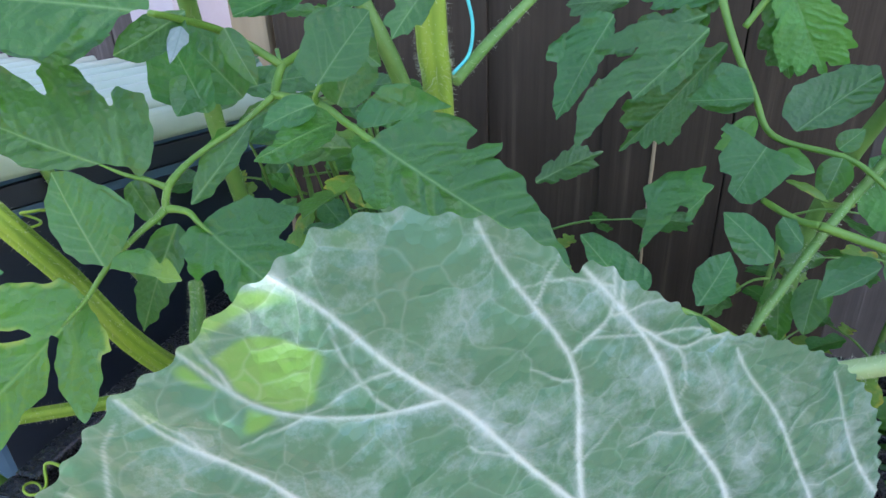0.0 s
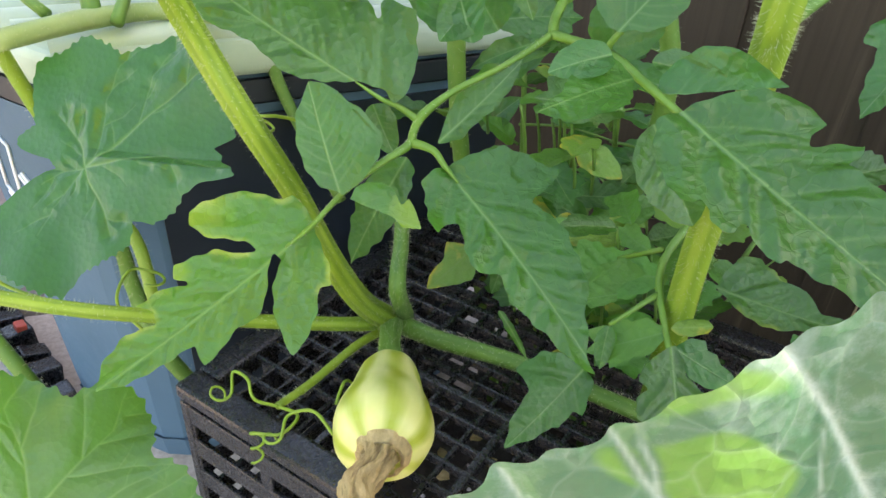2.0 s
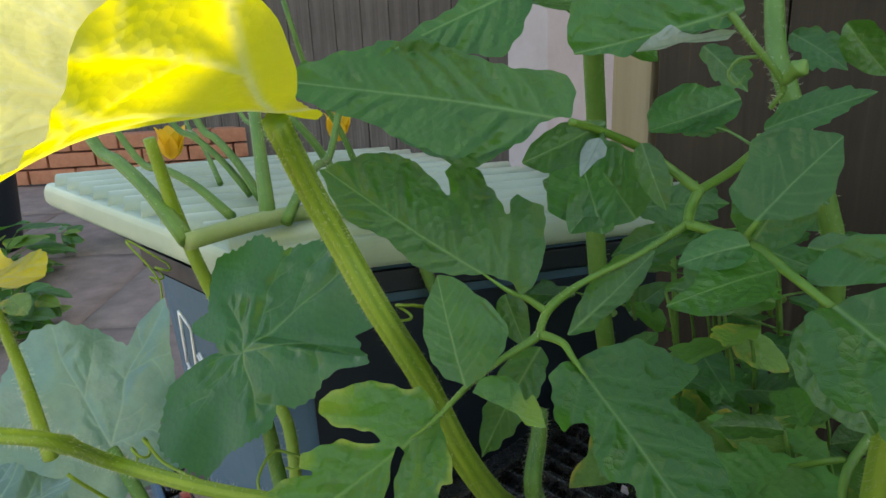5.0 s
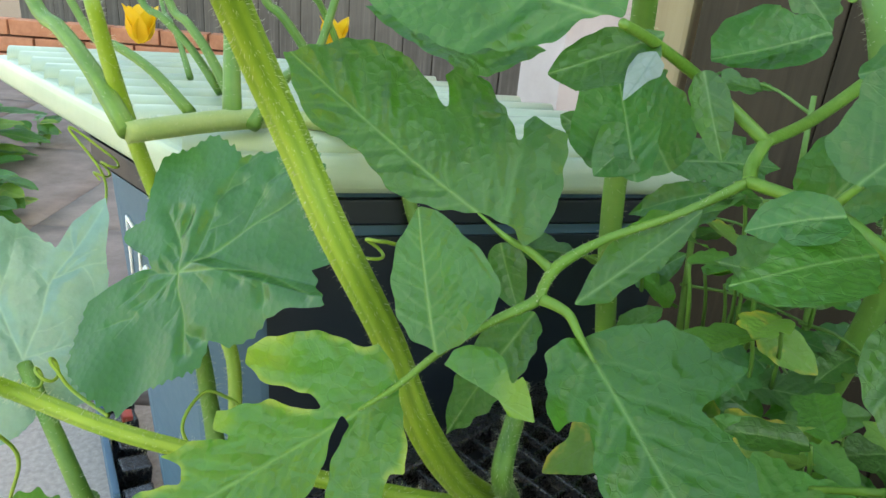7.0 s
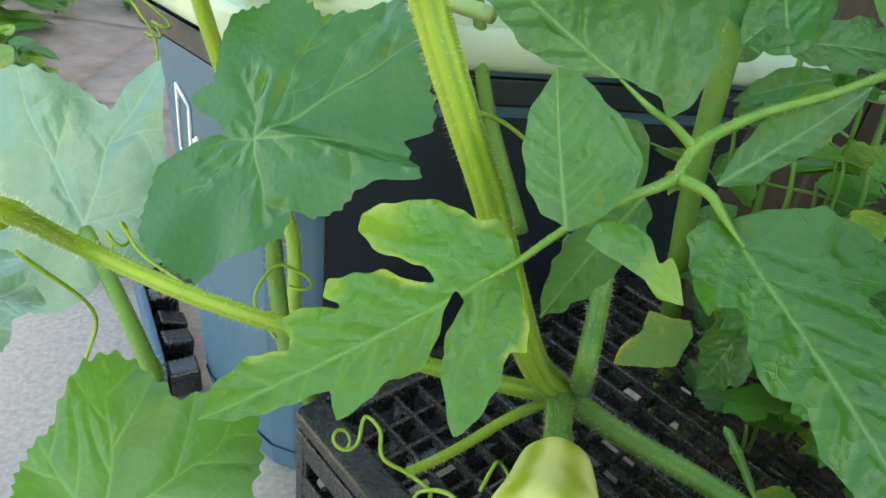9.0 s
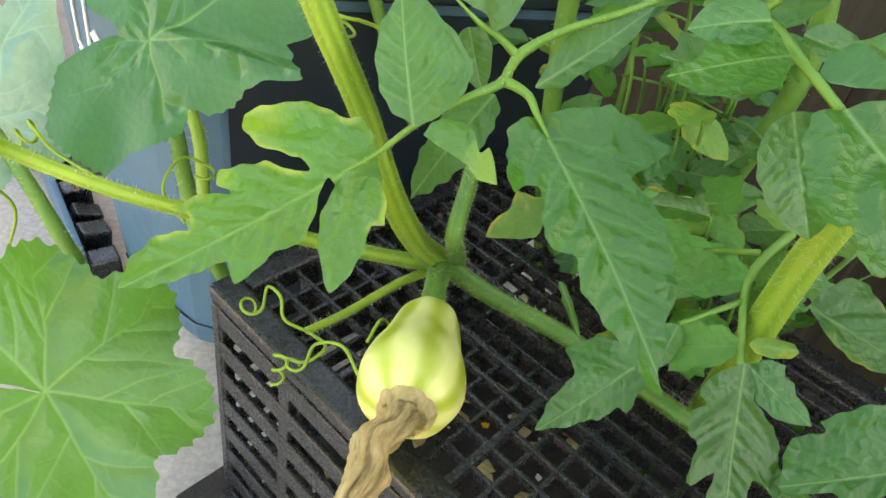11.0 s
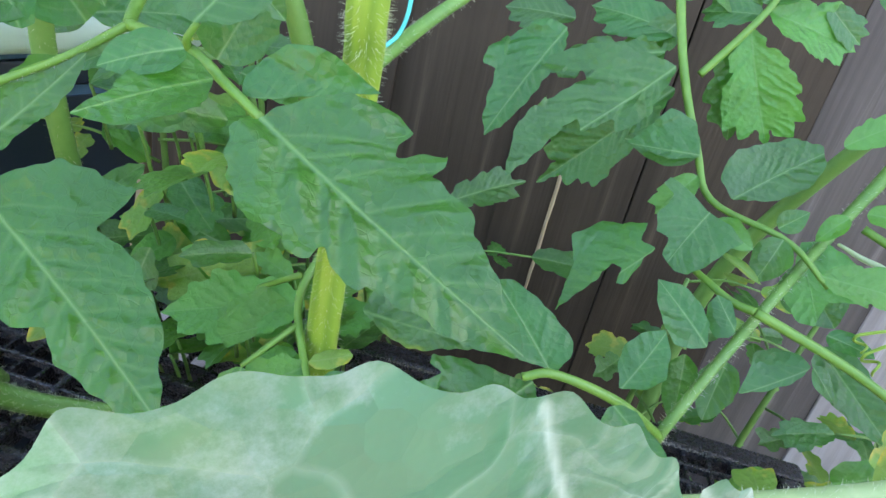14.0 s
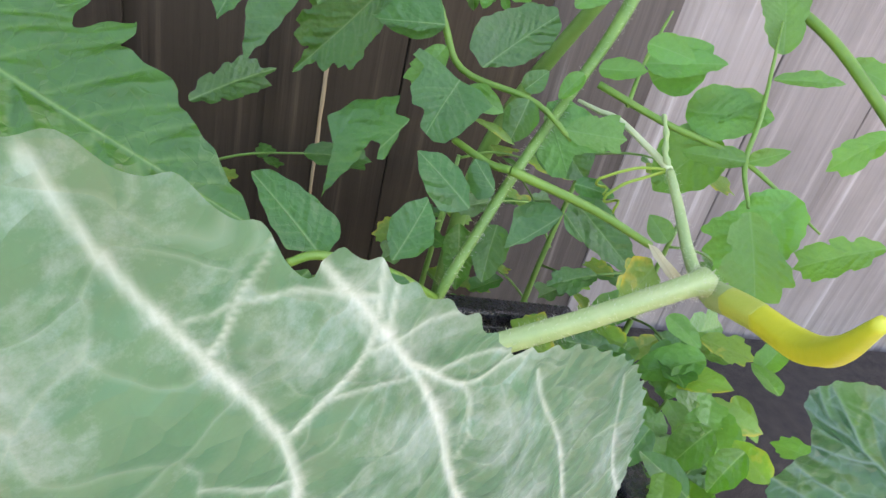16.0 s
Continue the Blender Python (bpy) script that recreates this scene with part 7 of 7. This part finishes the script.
tomato_leaflet(tomato, (-0.157, 0.432, 0.599), (-0.128, 0.442, 0.580), (0.13, -0.70, 0.70), 0.34, lobes=2, deep=0.08, seed=330, nu=60)
tomato_leaflet(tomato, (-0.087, 0.459, 0.560), (-0.127, 0.447, 0.543), (0.08, -0.87, 0.49), 0.3, lobes=2, deep=0.08, seed=331, nu=60)
tomato_leaflet(tomato, (-0.074, 0.444, 0.484), (-0.049, 0.449, 0.538), (-0.01, -0.76, 0.65), 0.36, lobes=2, deep=0.08, seed=332, nu=60)
tomato_leaflet(tomato, (-0.047, 0.445, 0.486), (-0.003, 0.453, 0.475), (-0.06, -0.52, 0.85), 0.25, lobes=2, deep=0.08, seed=333, nu=60)
tomato_leaflet(tomato, (-0.059, 0.379, 0.476), (-0.103, 0.360, 0.484), (0.02, -0.56, 0.83), 0.3, lobes=3, deep=0.15, seed=334, nu=60)
tomato_leaflet(tomato, (-0.044, 0.377, 0.473), (-0.015, 0.364, 0.427), (-0.08, -0.68, 0.73), 0.36, lobes=2, deep=0.08, seed=335, nu=60)
tomato_leaflet(tomato, (-0.116, 0.519, 0.586), (-0.087, 0.506, 0.559), (0.05, -0.78, 0.62), 0.3, lobes=3, deep=0.2, seed=337, nu=60)
tomato_leaflet(tomato, (-0.068, 0.542, 0.590), (-0.036, 0.522, 0.570), (-0.03, -0.89, 0.46), 0.3, lobes=3, deep=0.2, seed=338, nu=60)
tomato_leaflet(tomato, (-0.041, 0.501, 0.596), (-0.017, 0.514, 0.567), (-0.08, -0.95, 0.31), 0.3, lobes=2, deep=0.08, seed=339, nu=60)
tomato_leaflet(tomato, (-0.083, 0.500, 0.403), (-0.047, 0.501, 0.384), (-0.00, -0.79, 0.61), 0.3, lobes=2, deep=0.08, seed=340, nu=60, mat=M_TOMATO_TIRED)
tomato_leaflet(tomato, (-0.049, 0.468, 0.342), (-0.091, 0.458, 0.364), (0.00, -0.51, 0.86), 0.3, lobes=2, deep=0.08, seed=341, nu=60, mat=M_TOMATO_LIGHT)
tomato_leaflet(tomato, (-0.022, 0.446, 0.347), (-0.057, 0.451, 0.318), (-0.05, -0.65, 0.75), 0.3, lobes=3, deep=0.2, seed=342, nu=60, mat=M_TOMATO_TIRED)
tomato_leaflet(tomato, (-0.068, 0.495, 0.348), (-0.102, 0.497, 0.362), (0.03, -0.76, 0.65), 0.3, lobes=2, deep=0.08, seed=343, nu=60)

tomato_leaflet(tomato, (-0.161, 0.533, 0.432), (-0.110, 0.563, 0.462), (0.03, -0.73, 0.68), 0.26, lobes=2, deep=0.08, seed=350, nu=70)
tomato_leaflet(tomato, (-0.152, 0.505, 0.482), (-0.093, 0.526, 0.485), (0.00, -0.76, 0.65), 0.3, lobes=3, deep=0.15, seed=351, nu=70)
tomato_leaflet(tomato, (-0.160, 0.522, 0.471), (-0.219, 0.517, 0.496), (0.13, -0.75, 0.65), 0.32, lobes=2, deep=0.08, seed=352, nu=70)

tomato_leaflet(tomato, (-0.140, 0.462, 0.487), (-0.183, 0.474, 0.534), (0.06, -0.88, 0.46), 0.36, lobes=2, deep=0.08, seed=353, nu=80)
tomato_leaflet(tomato, (-0.122, 0.499, 0.471), (-0.164, 0.504, 0.447), (0.00, -0.74, 0.67), 0.2, lobes=2, deep=0.08, seed=354, nu=70)

tomato_leaflet(right_tomato, (0.262, 0.540, 0.550), (0.230, 0.571, 0.578), (-0.44, -0.79, 0.42), 0.36, lobes=3, deep=0.15, seed=401, nu=70, mat=M_TOMATO_LIGHT)
tomato_leaflet(right_tomato, (0.208, 0.535, 0.541), (0.185, 0.551, 0.497), (-0.37, -0.79, 0.48), 0.34, lobes=3, deep=0.2, seed=402, nu=70)
tomato_leaflet(right_tomato, (0.320, 0.477, 0.488), (0.347, 0.471, 0.511), (-0.58, -0.64, 0.51), 0.34, lobes=4, deep=0.25, seed=403, nu=70, mat=M_TOMATO_LIGHT)
tomato_leaflet(right_tomato, (0.302, 0.527, 0.568), (0.330, 0.517, 0.548), (-0.55, -0.72, 0.43), 0.36, lobes=3, deep=0.2, seed=404, nu=70)
tomato_leaflet(right_tomato, (0.323, 0.437, 0.459), (0.347, 0.415, 0.466), (-0.60, -0.57, 0.56), 0.3, lobes=2, deep=0.08, seed=405, nu=60, mat=M_TOMATO_LIGHT)
tomato_leaflet(right_tomato, (0.345, 0.422, 0.481), (0.366, 0.397, 0.480), (-0.64, -0.55, 0.54), 0.34, lobes=2, deep=0.08, seed=406, nu=60, mat=M_TOMATO_LIGHT)
tomato_leaflet(right_tomato, (0.310, 0.434, 0.455), (0.298, 0.437, 0.435), (-0.54, -0.59, 0.59), 0.34, lobes=2, deep=0.08, seed=407, nu=60, mat=M_TOMATO_LIGHT)
tomato_leaflet(right_tomato, (0.219, 0.466, 0.457), (0.200, 0.466, 0.426), (-0.41, -0.68, 0.61), 0.36, lobes=3, deep=0.2, seed=408, nu=60, mat=M_TOMATO_LIGHT)
tomato_leaflet(tomato, (-0.015, 0.421, 0.357), (-0.095, 0.425, 0.341), (0.08, -0.63, 0.77), 0.3, lobes=3, deep=0.15, seed=409, nu=80, mat=M_TOMATO_LIGHT)
tomato_leaflet(tomato, (-0.041, 0.468, 0.357), (-0.106, 0.458, 0.338), (0.09, -0.57, 0.81), 0.32, lobes=3, deep=0.15, seed=410, nu=80, mat=M_TOMATO_TIRED)
tomato_leaflet(tomato, (-0.012, 0.370, 0.355), (-0.054, 0.363, 0.334), (0.04, -0.50, 0.86), 0.32, lobes=3, deep=0.2, seed=411, nu=80, mat=M_TOMATO_LIGHT)
tomato_leaflet(tomato, (-0.054, 0.506, 0.345), (-0.013, 0.526, 0.357), (0.03, -0.61, 0.79), 0.3, lobes=2, deep=0.08, seed=412, nu=60, mat=M_TOMATO_LIGHT)
tomato_leaflet(tomato, (-0.103, 0.500, 0.348), (-0.128, 0.484, 0.330), (0.15, -0.58, 0.80), 0.34, lobes=2, deep=0.08, seed=413, nu=60, mat=M_TOMATO_LIGHT)

tomato_leaflet(right_tomato, (0.172, 0.452, 0.524), (0.082, 0.426, 0.450), (-0.38, -0.62, 0.68), 0.25, seed=60, nu=170, fold=0.1, droop=0.0, side=((0.15, 50, 0.5, 0.0), (0.35, 40, 0.4, 0.0), (0.15, -50, 0.4, 0.0), (0.3, -45, 0.35, 0.0), (0.5, -40, 0.25, 0.0)), outline=((0.00, 0.00), (0.07, -0.12), (0.17, -0.25), (0.28, -0.36), (0.43, -0.42), (0.54, -0.38), (0.50, -0.32), (0.41, -0.26), (0.32, -0.21), (0.42, -0.20), (0.57, -0.21), (0.72, -0.21), (0.83, -0.17), (0.89, -0.11), (1.00, -0.00), (0.86, 0.00), (0.74, -0.02), (0.62, -0.04), (0.56, -0.04), (0.59, 0.03), (0.50, 0.05), (0.43, 0.06), (0.47, 0.12), (0.40, 0.15), (0.28, 0.15), (0.20, 0.10), (0.07, 0.05)))
tomato_leaflet(right_tomato, (0.126, 0.517, 0.524), (0.077, 0.475, 0.458), (-0.38, -0.62, 0.68), 0.25, seed=62, nu=120, fold=0.1, droop=0.0, outline=((0.00, 0.00), (0.05, -0.17), (0.25, -0.30), (0.47, -0.35), (0.60, -0.29), (0.56, -0.21), (0.74, -0.15), (0.89, -0.09), (1.01, 0.01), (0.90, 0.07), (0.73, 0.10), (0.54, 0.11), (0.35, 0.11), (0.15, 0.09)))
tomato_leaflet(right_tomato, (0.167, 0.393, 0.436), (0.121, 0.396, 0.386), (-0.71, -0.30, 0.63), 0.25, seed=76, nu=130, fold=0.05, droop=0.0, side=((0.1, -40, 0.5, 0.0), (0.2, 35, 0.45, 0.0), (0.4, -25, 0.3, 0.0)), outline=((0.00, 0.00), (0.06, -0.14), (-0.07, -0.27), (0.09, -0.40), (0.24, -0.55), (0.38, -0.52), (0.53, -0.50), (0.63, -0.30), (0.81, -0.17), (1.00, 0.00), (0.79, -0.03), (0.56, -0.04), (0.37, -0.09), (0.33, -0.02), (0.45, 0.08), (0.38, 0.13), (0.24, 0.09), (0.14, 0.03)))
tomato_leaflet(right_tomato, (0.213, 0.429, 0.448), (0.186, 0.411, 0.416), (-0.38, -0.62, 0.68), 0.25, seed=78, nu=110, fold=0.1, droop=0.0, outline=((0.01, -0.04), (-0.05, -0.36), (-0.06, -0.69), (0.11, -0.70), (0.15, -0.48), (0.49, -0.51), (0.69, -0.37), (0.66, -0.20), (0.90, -0.12), (0.99, 0.13), (0.93, 0.30), (0.66, 0.42), (0.29, 0.51), (0.13, 0.58), (0.03, 0.33), (0.02, 0.15)))
tomato_leaflet(right_tomato, (0.108, 0.344, 0.382), (0.080, 0.389, 0.409), (-0.31, -0.62, 0.72), 0.25, seed=87, nu=100, fold=0.1, droop=0.0, outline=((0.00, 0.00), (0.14, 0.07), (0.24, 0.20), (0.55, 0.16), (1.00, 0.01), (0.91, -0.14), (0.66, -0.25), (0.32, -0.32), (0.16, -0.32), (0.04, -0.21)))
tomato_leaflet(right_tomato, (0.141, 0.336, 0.383), (0.165, 0.353, 0.411), (-0.38, -0.62, 0.68), 0.25, seed=85, nu=90, fold=0.1, droop=0.0, outline=((-0.00, 0.02), (0.26, 0.24), (0.51, 0.31), (0.76, 0.22), (1.00, 0.03), (0.77, -0.21), (0.45, -0.36), (0.19, -0.25)))
tomato_leaflet(right_tomato, (0.195, 0.358, 0.398), (0.173, 0.393, 0.418), (-0.38, -0.62, 0.68), 0.25, seed=86, nu=90, fold=0.1, droop=0.0, outline=((0.00, 0.00), (0.08, 0.20), (0.23, 0.34), (0.52, 0.29), (0.78, 0.17), (1.00, -0.00), (0.78, -0.23), (0.50, -0.27), (0.21, -0.19)))
tomato_leaflet(right_tomato, (0.219, 0.372, 0.402), (0.211, 0.391, 0.415), (-0.38, -0.62, 0.68), 0.25, seed=77, nu=70, fold=0.1, droop=0.0, outline=((-0.02, 0.01), (-0.09, 0.21), (0.04, 0.49), (0.47, 0.50), (0.83, 0.31), (0.99, -0.02), (0.69, -0.24), (0.22, -0.15)))
tomato_leaflet(right_tomato, (0.265, 0.359, 0.392), (0.226, 0.358, 0.369), (-0.38, -0.62, 0.68), 0.25, seed=88, nu=90, fold=0.2, droop=0.0, outline=((0.00, 0.00), (0.06, -0.20), (0.27, -0.40), (0.57, -0.43), (0.78, -0.20), (1.01, -0.01), (0.69, 0.08), (0.32, 0.11)))
tomato_leaflet(right_tomato, (0.254, 0.472, 0.442), (0.314, 0.481, 0.483), (-0.38, -0.62, 0.68), 0.25, seed=68, nu=100, fold=0.1, droop=0.0, outline=((-0.01, -0.01), (-0.02, 0.20), (0.08, 0.30), (0.26, 0.38), (0.56, 0.34), (0.84, 0.27), (1.01, 0.06), (0.91, -0.12), (0.65, -0.24), (0.30, -0.20)))
tomato_leaflet(right_tomato, (0.220, 0.472, 0.467), (0.177, 0.494, 0.462), (-0.38, -0.62, 0.68), 0.25, seed=64, nu=90, fold=0.1, droop=0.0, outline=((-0.01, 0.04), (0.39, 0.16), (0.71, 0.07), (1.00, 0.00), (0.77, -0.23), (0.52, -0.56), (0.14, -0.50)))
tomato_leaflet(right_tomato, (0.121, 0.306, 0.398), (0.144, 0.277, 0.385), (-0.38, -0.62, 0.68), 0.25, seed=91, nu=90, fold=0.1, droop=0.0, outline=((-0.04, -0.05), (0.06, 0.10), (0.20, 0.17), (0.42, 0.13), (0.70, 0.12), (1.00, 0.00), (0.79, -0.14), (0.54, -0.34), (0.29, -0.45), (0.06, -0.34)))
tomato_leaflet(right_tomato, (0.293, 0.444, 0.429), (0.298, 0.402, 0.393), (-0.38, -0.62, 0.68), 0.25, seed=83, nu=110, fold=0.1, droop=0.0, mat=M_TOMATO_LIGHT, outline=((-0.03, 0.03), (-0.00, 0.26), (0.22, 0.54), (0.49, 0.67), (0.65, 0.55), (0.83, 0.69), (0.78, 0.39), (0.74, 0.17), (1.00, -0.03), (0.95, -0.22), (0.68, -0.32), (0.47, -0.30), (0.31, -0.13)))

tomato_leaflet(tomato, (-0.081, 0.390, 0.605), (-0.152, 0.365, 0.588), (0.28, -0.94, 0.22), 0.25, seed=701, nu=120, fold=0.1, droop=0.0, mat=M_TOMATO, outline=((0.03, -0.14), (0.03, 0.02), (0.14, 0.10), (0.37, 0.05), (0.53, 0.05), (0.70, 0.11), (0.85, 0.05), (1.00, 0.02), (1.01, -0.12), (0.90, -0.42), (0.46, -0.45)))
tomato_leaflet(tomato, (-0.084, 0.376, 0.594), (-0.126, 0.369, 0.587), (0.23, -0.79, -0.57), 0.25, seed=702, nu=80, fold=0.1, droop=0.0, mat=M_TOMATO_SILVER, outline=((-0.02, -0.05), (0.14, -0.11), (0.40, -0.08), (0.60, -0.20), (0.82, -0.13), (1.00, 0.00), (0.73, 0.03), (0.51, 0.00), (0.30, 0.04), (0.09, 0.06)))
tomato_leaflet(tomato, (-0.170, 0.376, 0.620), (-0.233, 0.341, 0.592), (0.30, -0.86, 0.41), 0.25, seed=703, nu=120, fold=0.1, droop=0.0, mat=M_TOMATO, outline=((-0.01, -0.03), (0.11, 0.14), (0.25, 0.29), (0.40, 0.36), (0.54, 0.25), (0.75, 0.12), (1.00, -0.00), (0.78, -0.08), (0.55, -0.09), (0.31, -0.23)))
tomato_leaflet(tomato, (-0.138, 0.367, 0.550), (-0.144, 0.354, 0.533), (0.10, -0.82, 0.56), 0.25, seed=704, nu=80, fold=0.1, droop=0.0, mat=M_TOMATO_SILVER, outline=((-0.02, -0.01), (0.11, -0.29), (0.37, -0.31), (0.71, -0.17), (1.00, -0.00), (0.76, 0.10), (0.50, 0.17), (0.37, 0.30), (0.17, 0.26)))
stem("truss", tomato, [(-0.089, 0.385, 0.603), (-0.079, 0.386, 0.590), (-0.066, 0.396, 0.572), (-0.070, 0.400, 0.561)], (0.0018, 0.0016, 0.0015, 0.0012), M_STEM_DARK, hairs=40)
stem("bud", tomato, [(-0.066, 0.396, 0.572), (-0.062, 0.393, 0.577), (-0.060, 0.392, 0.579), (-0.058, 0.391, 0.582)], (0.0016, 0.0030, 0.0046, 0.0012), M_STEM_DARK, "plump green flower bud", n=16)
stem("side_shoot", tomato, [(-0.076, 0.391, 0.584), (-0.084, 0.390, 0.583), (-0.088, 0.390, 0.577), (-0.084, 0.390, 0.572), (-0.081, 0.390, 0.576)], (0.0009, 0.0008, 0.0007, 0.0006, 0.0004), M_STEM_DARK, "curled thin shoot")

tomato_leaflet(tomato, (-0.202, 0.370, 0.488), (-0.220, 0.388, 0.532), (0.31, -0.83, 0.47), 0.25, seed=731, nu=90, fold=0.15, droop=0.0, outline=((-0.02, -0.09), (0.07, -0.24), (0.49, -0.26), (0.87, -0.18), (1.00, 0.00), (0.77, 0.18), (0.28, 0.33), (0.04, 0.18)))
tomato_leaflet(tomato, (-0.187, 0.397, 0.543), (-0.269, 0.373, 0.555), (0.31, -0.83, 0.47), 0.25, seed=732, nu=100, fold=0.15, droop=0.0, outline=((0.00, 0.00), (0.14, 0.14), (0.24, 0.24), (0.36, 0.27), (0.55, 0.22), (0.77, 0.12), (1.00, 0.01), (0.71, -0.05), (0.30, -0.06)))
tomato_leaflet(tomato, (-0.139, 0.380, 0.556), (-0.174, 0.357, 0.539), (0.31, -0.83, 0.47), 0.25, seed=733, nu=80, fold=0.2, droop=0.0, outline=((-0.02, -0.03), (0.13, 0.23), (0.47, 0.33), (0.81, 0.27), (1.00, 0.00), (0.80, -0.17), (0.44, -0.22)))

# ---- young tomato plants between crate and fence ----
def seedling(at, height, count, seed, mat_share=0.3):
    """A thin young tomato plant with loose small leaves."""
    rnd = random.Random(seed)
    ob = thing("tomato_plant", "thin young tomato plant growing in the shade behind the crate", "tomato plant", "young tomato plants", at=at)
    lean = (rnd.uniform(-0.05, 0.05), rnd.uniform(-0.04, 0.02))
    top = (at[0] + lean[0], at[1] + lean[1], at[2] + height)
    stem("stem", ob, [at, (at[0] + lean[0] * 0.3, at[1] + lean[1] * 0.5, at[2] + height * 0.5), top], (0.004, 0.0032, 0.002), M_STEM_DARK, n=12, sides=8)
    for k in range(count):
        z = height * (0.25 + 0.75 * (k + rnd.random()) / count)
        a = 2.4 * k + rnd.uniform(-0.5, 0.5)
        f = z / height
        root = Vector((at[0] + lean[0] * f, at[1] + lean[1] * f, at[2] + z))
        reach = rnd.uniform(0.05, 0.10)
        out = Vector((math.cos(a), math.sin(a), rnd.uniform(0.0, 0.4)))
        end = root + out * reach
        stalk = stem("leaf_stalk", ob, [root, root.lerp(end, 0.5) + Vector((0, 0, 0.006)), end], (0.0014, 0.0012, 0.0009), M_STEM_DARK, n=8, sides=6)
        for q in range(3):
            b = a + (0, 1.2, -1.2)[q]
            base = root.lerp(end, (1.0, 0.6, 0.7)[q])
            l = rnd.uniform(0.030, 0.052) * (1.2 if q == 0 else 0.85)
            tip = base + Vector((math.cos(b), math.sin(b), rnd.uniform(-0.35, 0.15))) * l
            tomato_leaflet(ob, base, tip, (rnd.uniform(-0.3, 0.3), rnd.uniform(-0.7, 0.0), 1), rnd.uniform(0.26, 0.36), lobes=rnd.choice((2, 3)), deep=0.2, seed=seed * 100 + k * 4 + q, nu=26, nv=5, mat=M_TOMATO_TIRED if rnd.random() < mat_share else M_TOMATO)


for at, height, count, seed in (((-0.03, 0.56, 0.05), 0.42, 8, 1), ((0.04, 0.60, 0.05), 0.25, 6, 2), ((-0.12, 0.62, 0.05), 0.44, 8, 3), ((0.30, 0.56, 0.05), 0.28, 6, 5), ((0.40, 0.52, 0.05), 0.30, 6, 6), ((0.48, 0.46, 0.03), 0.30, 6, 7), ((-0.06, 0.66, 0.05), 0.46, 7, 8)):
    seedling(at, height, count, seed)

def undergrowth(plant, centre, spread, count, seed):
    """Small tired leaves crowded near the ground."""
    rnd = random.Random(seed)
    for k in range(count):
        root = Vector([c + rnd.uniform(-q, q) for c, q in zip(centre, spread)])
        a = rnd.uniform(0, 6.28)
        tip = root + Vector((math.cos(a), math.sin(a), rnd.uniform(-0.5, 0.2))) * rnd.uniform(0.028, 0.055)
        tomato_leaflet(plant, root, tip, (rnd.uniform(-0.6, -0.2), rnd.uniform(-0.6, -0.1), 0.8), rnd.uniform(0.28, 0.42), lobes=rnd.choice((1, 2, 3)), deep=0.12, seed=seed * 40 + k, nu=40, mat=rnd.choice((M_TOMATO, M_TOMATO_LIGHT, M_TOMATO_LIGHT, M_TOMATO_TIRED)))
        stem("leaf_stalk", plant, [root, root + Vector((0.004, 0.006, -0.02)), root + Vector((0.006, 0.02, -0.05))], (0.0011, 0.0012, 0.0014), M_STEM_DARK, n=6, sides=6)


undergrowth(right_tomato, (0.33, 0.28, 0.24), (0.09, 0.07, 0.06), 46, 7)
undergrowth(tomato, (-0.05, 0.49, 0.33), (0.08, 0.07, 0.06), 42, 8)
undergrowth(tomato, (-0.10, 0.53, 0.42), (0.07, 0.05, 0.05), 16, 9)

# ---- weeds on the paving ----
def weed(at, size, count, seed):
    rnd = random.Random(seed)
    ob = thing("weed", "low green weed growing from a paving joint", "weed", "weeds on the paving", at=at)
    for k in range(count):
        a = k * 2.4 + rnd.uniform(-0.4, 0.4)
        r = size * rnd.uniform(0.1, 0.6)
        base = Vector((at[0] + r * math.cos(a), at[1] + r * math.sin(a), at[2] + size * rnd.uniform(0.1, 1.0)))
        stem("stalk", ob, [Vector(at), Vector(at).lerp(base, 0.5) + Vector((0, 0, size * 0.15)), base], (0.002, 0.0016, 0.0012), M_STEM_DARK, n=6, sides=6)
        l = size * rnd.uniform(0.5, 0.95)
        tomato_leaflet(ob, base, base + Vector((math.cos(a), math.sin(a), rnd.uniform(-0.4, 0.3))) * l, (rnd.uniform(-0.3, 0.3), rnd.uniform(-0.6, 0), 1), 0.36, name="leaf", lobes=1, deep=0.03, seed=seed * 50 + k, nu=16, nv=4, mat=M_TOMATO if rnd.random() < 0.8 else M_TOMATO_TIRED)


for at, size, count, seed in (((-1.551, 0.827, 0.000), 0.10, 22, 1), ((-1.953, 1.020, 0.000), 0.16, 20, 2), ((-2.045, 1.282, 0.000), 0.07, 12, 3), ((-1.981, 1.469, 0.000), 0.10, 12, 4), ((-2.631, 1.748, 0.000), 0.08, 8, 5), ((-1.601, 0.875, 0.000), 0.10, 12, 6)):
    weed(at, size, count, seed)

stem("stem", tomato, [(-0.010, 0.325, 0.64), (-0.008, 0.33, 0.8), (0.0, 0.34, 1.0)], (0.0085, 0.007, 0.005), M_STEM)
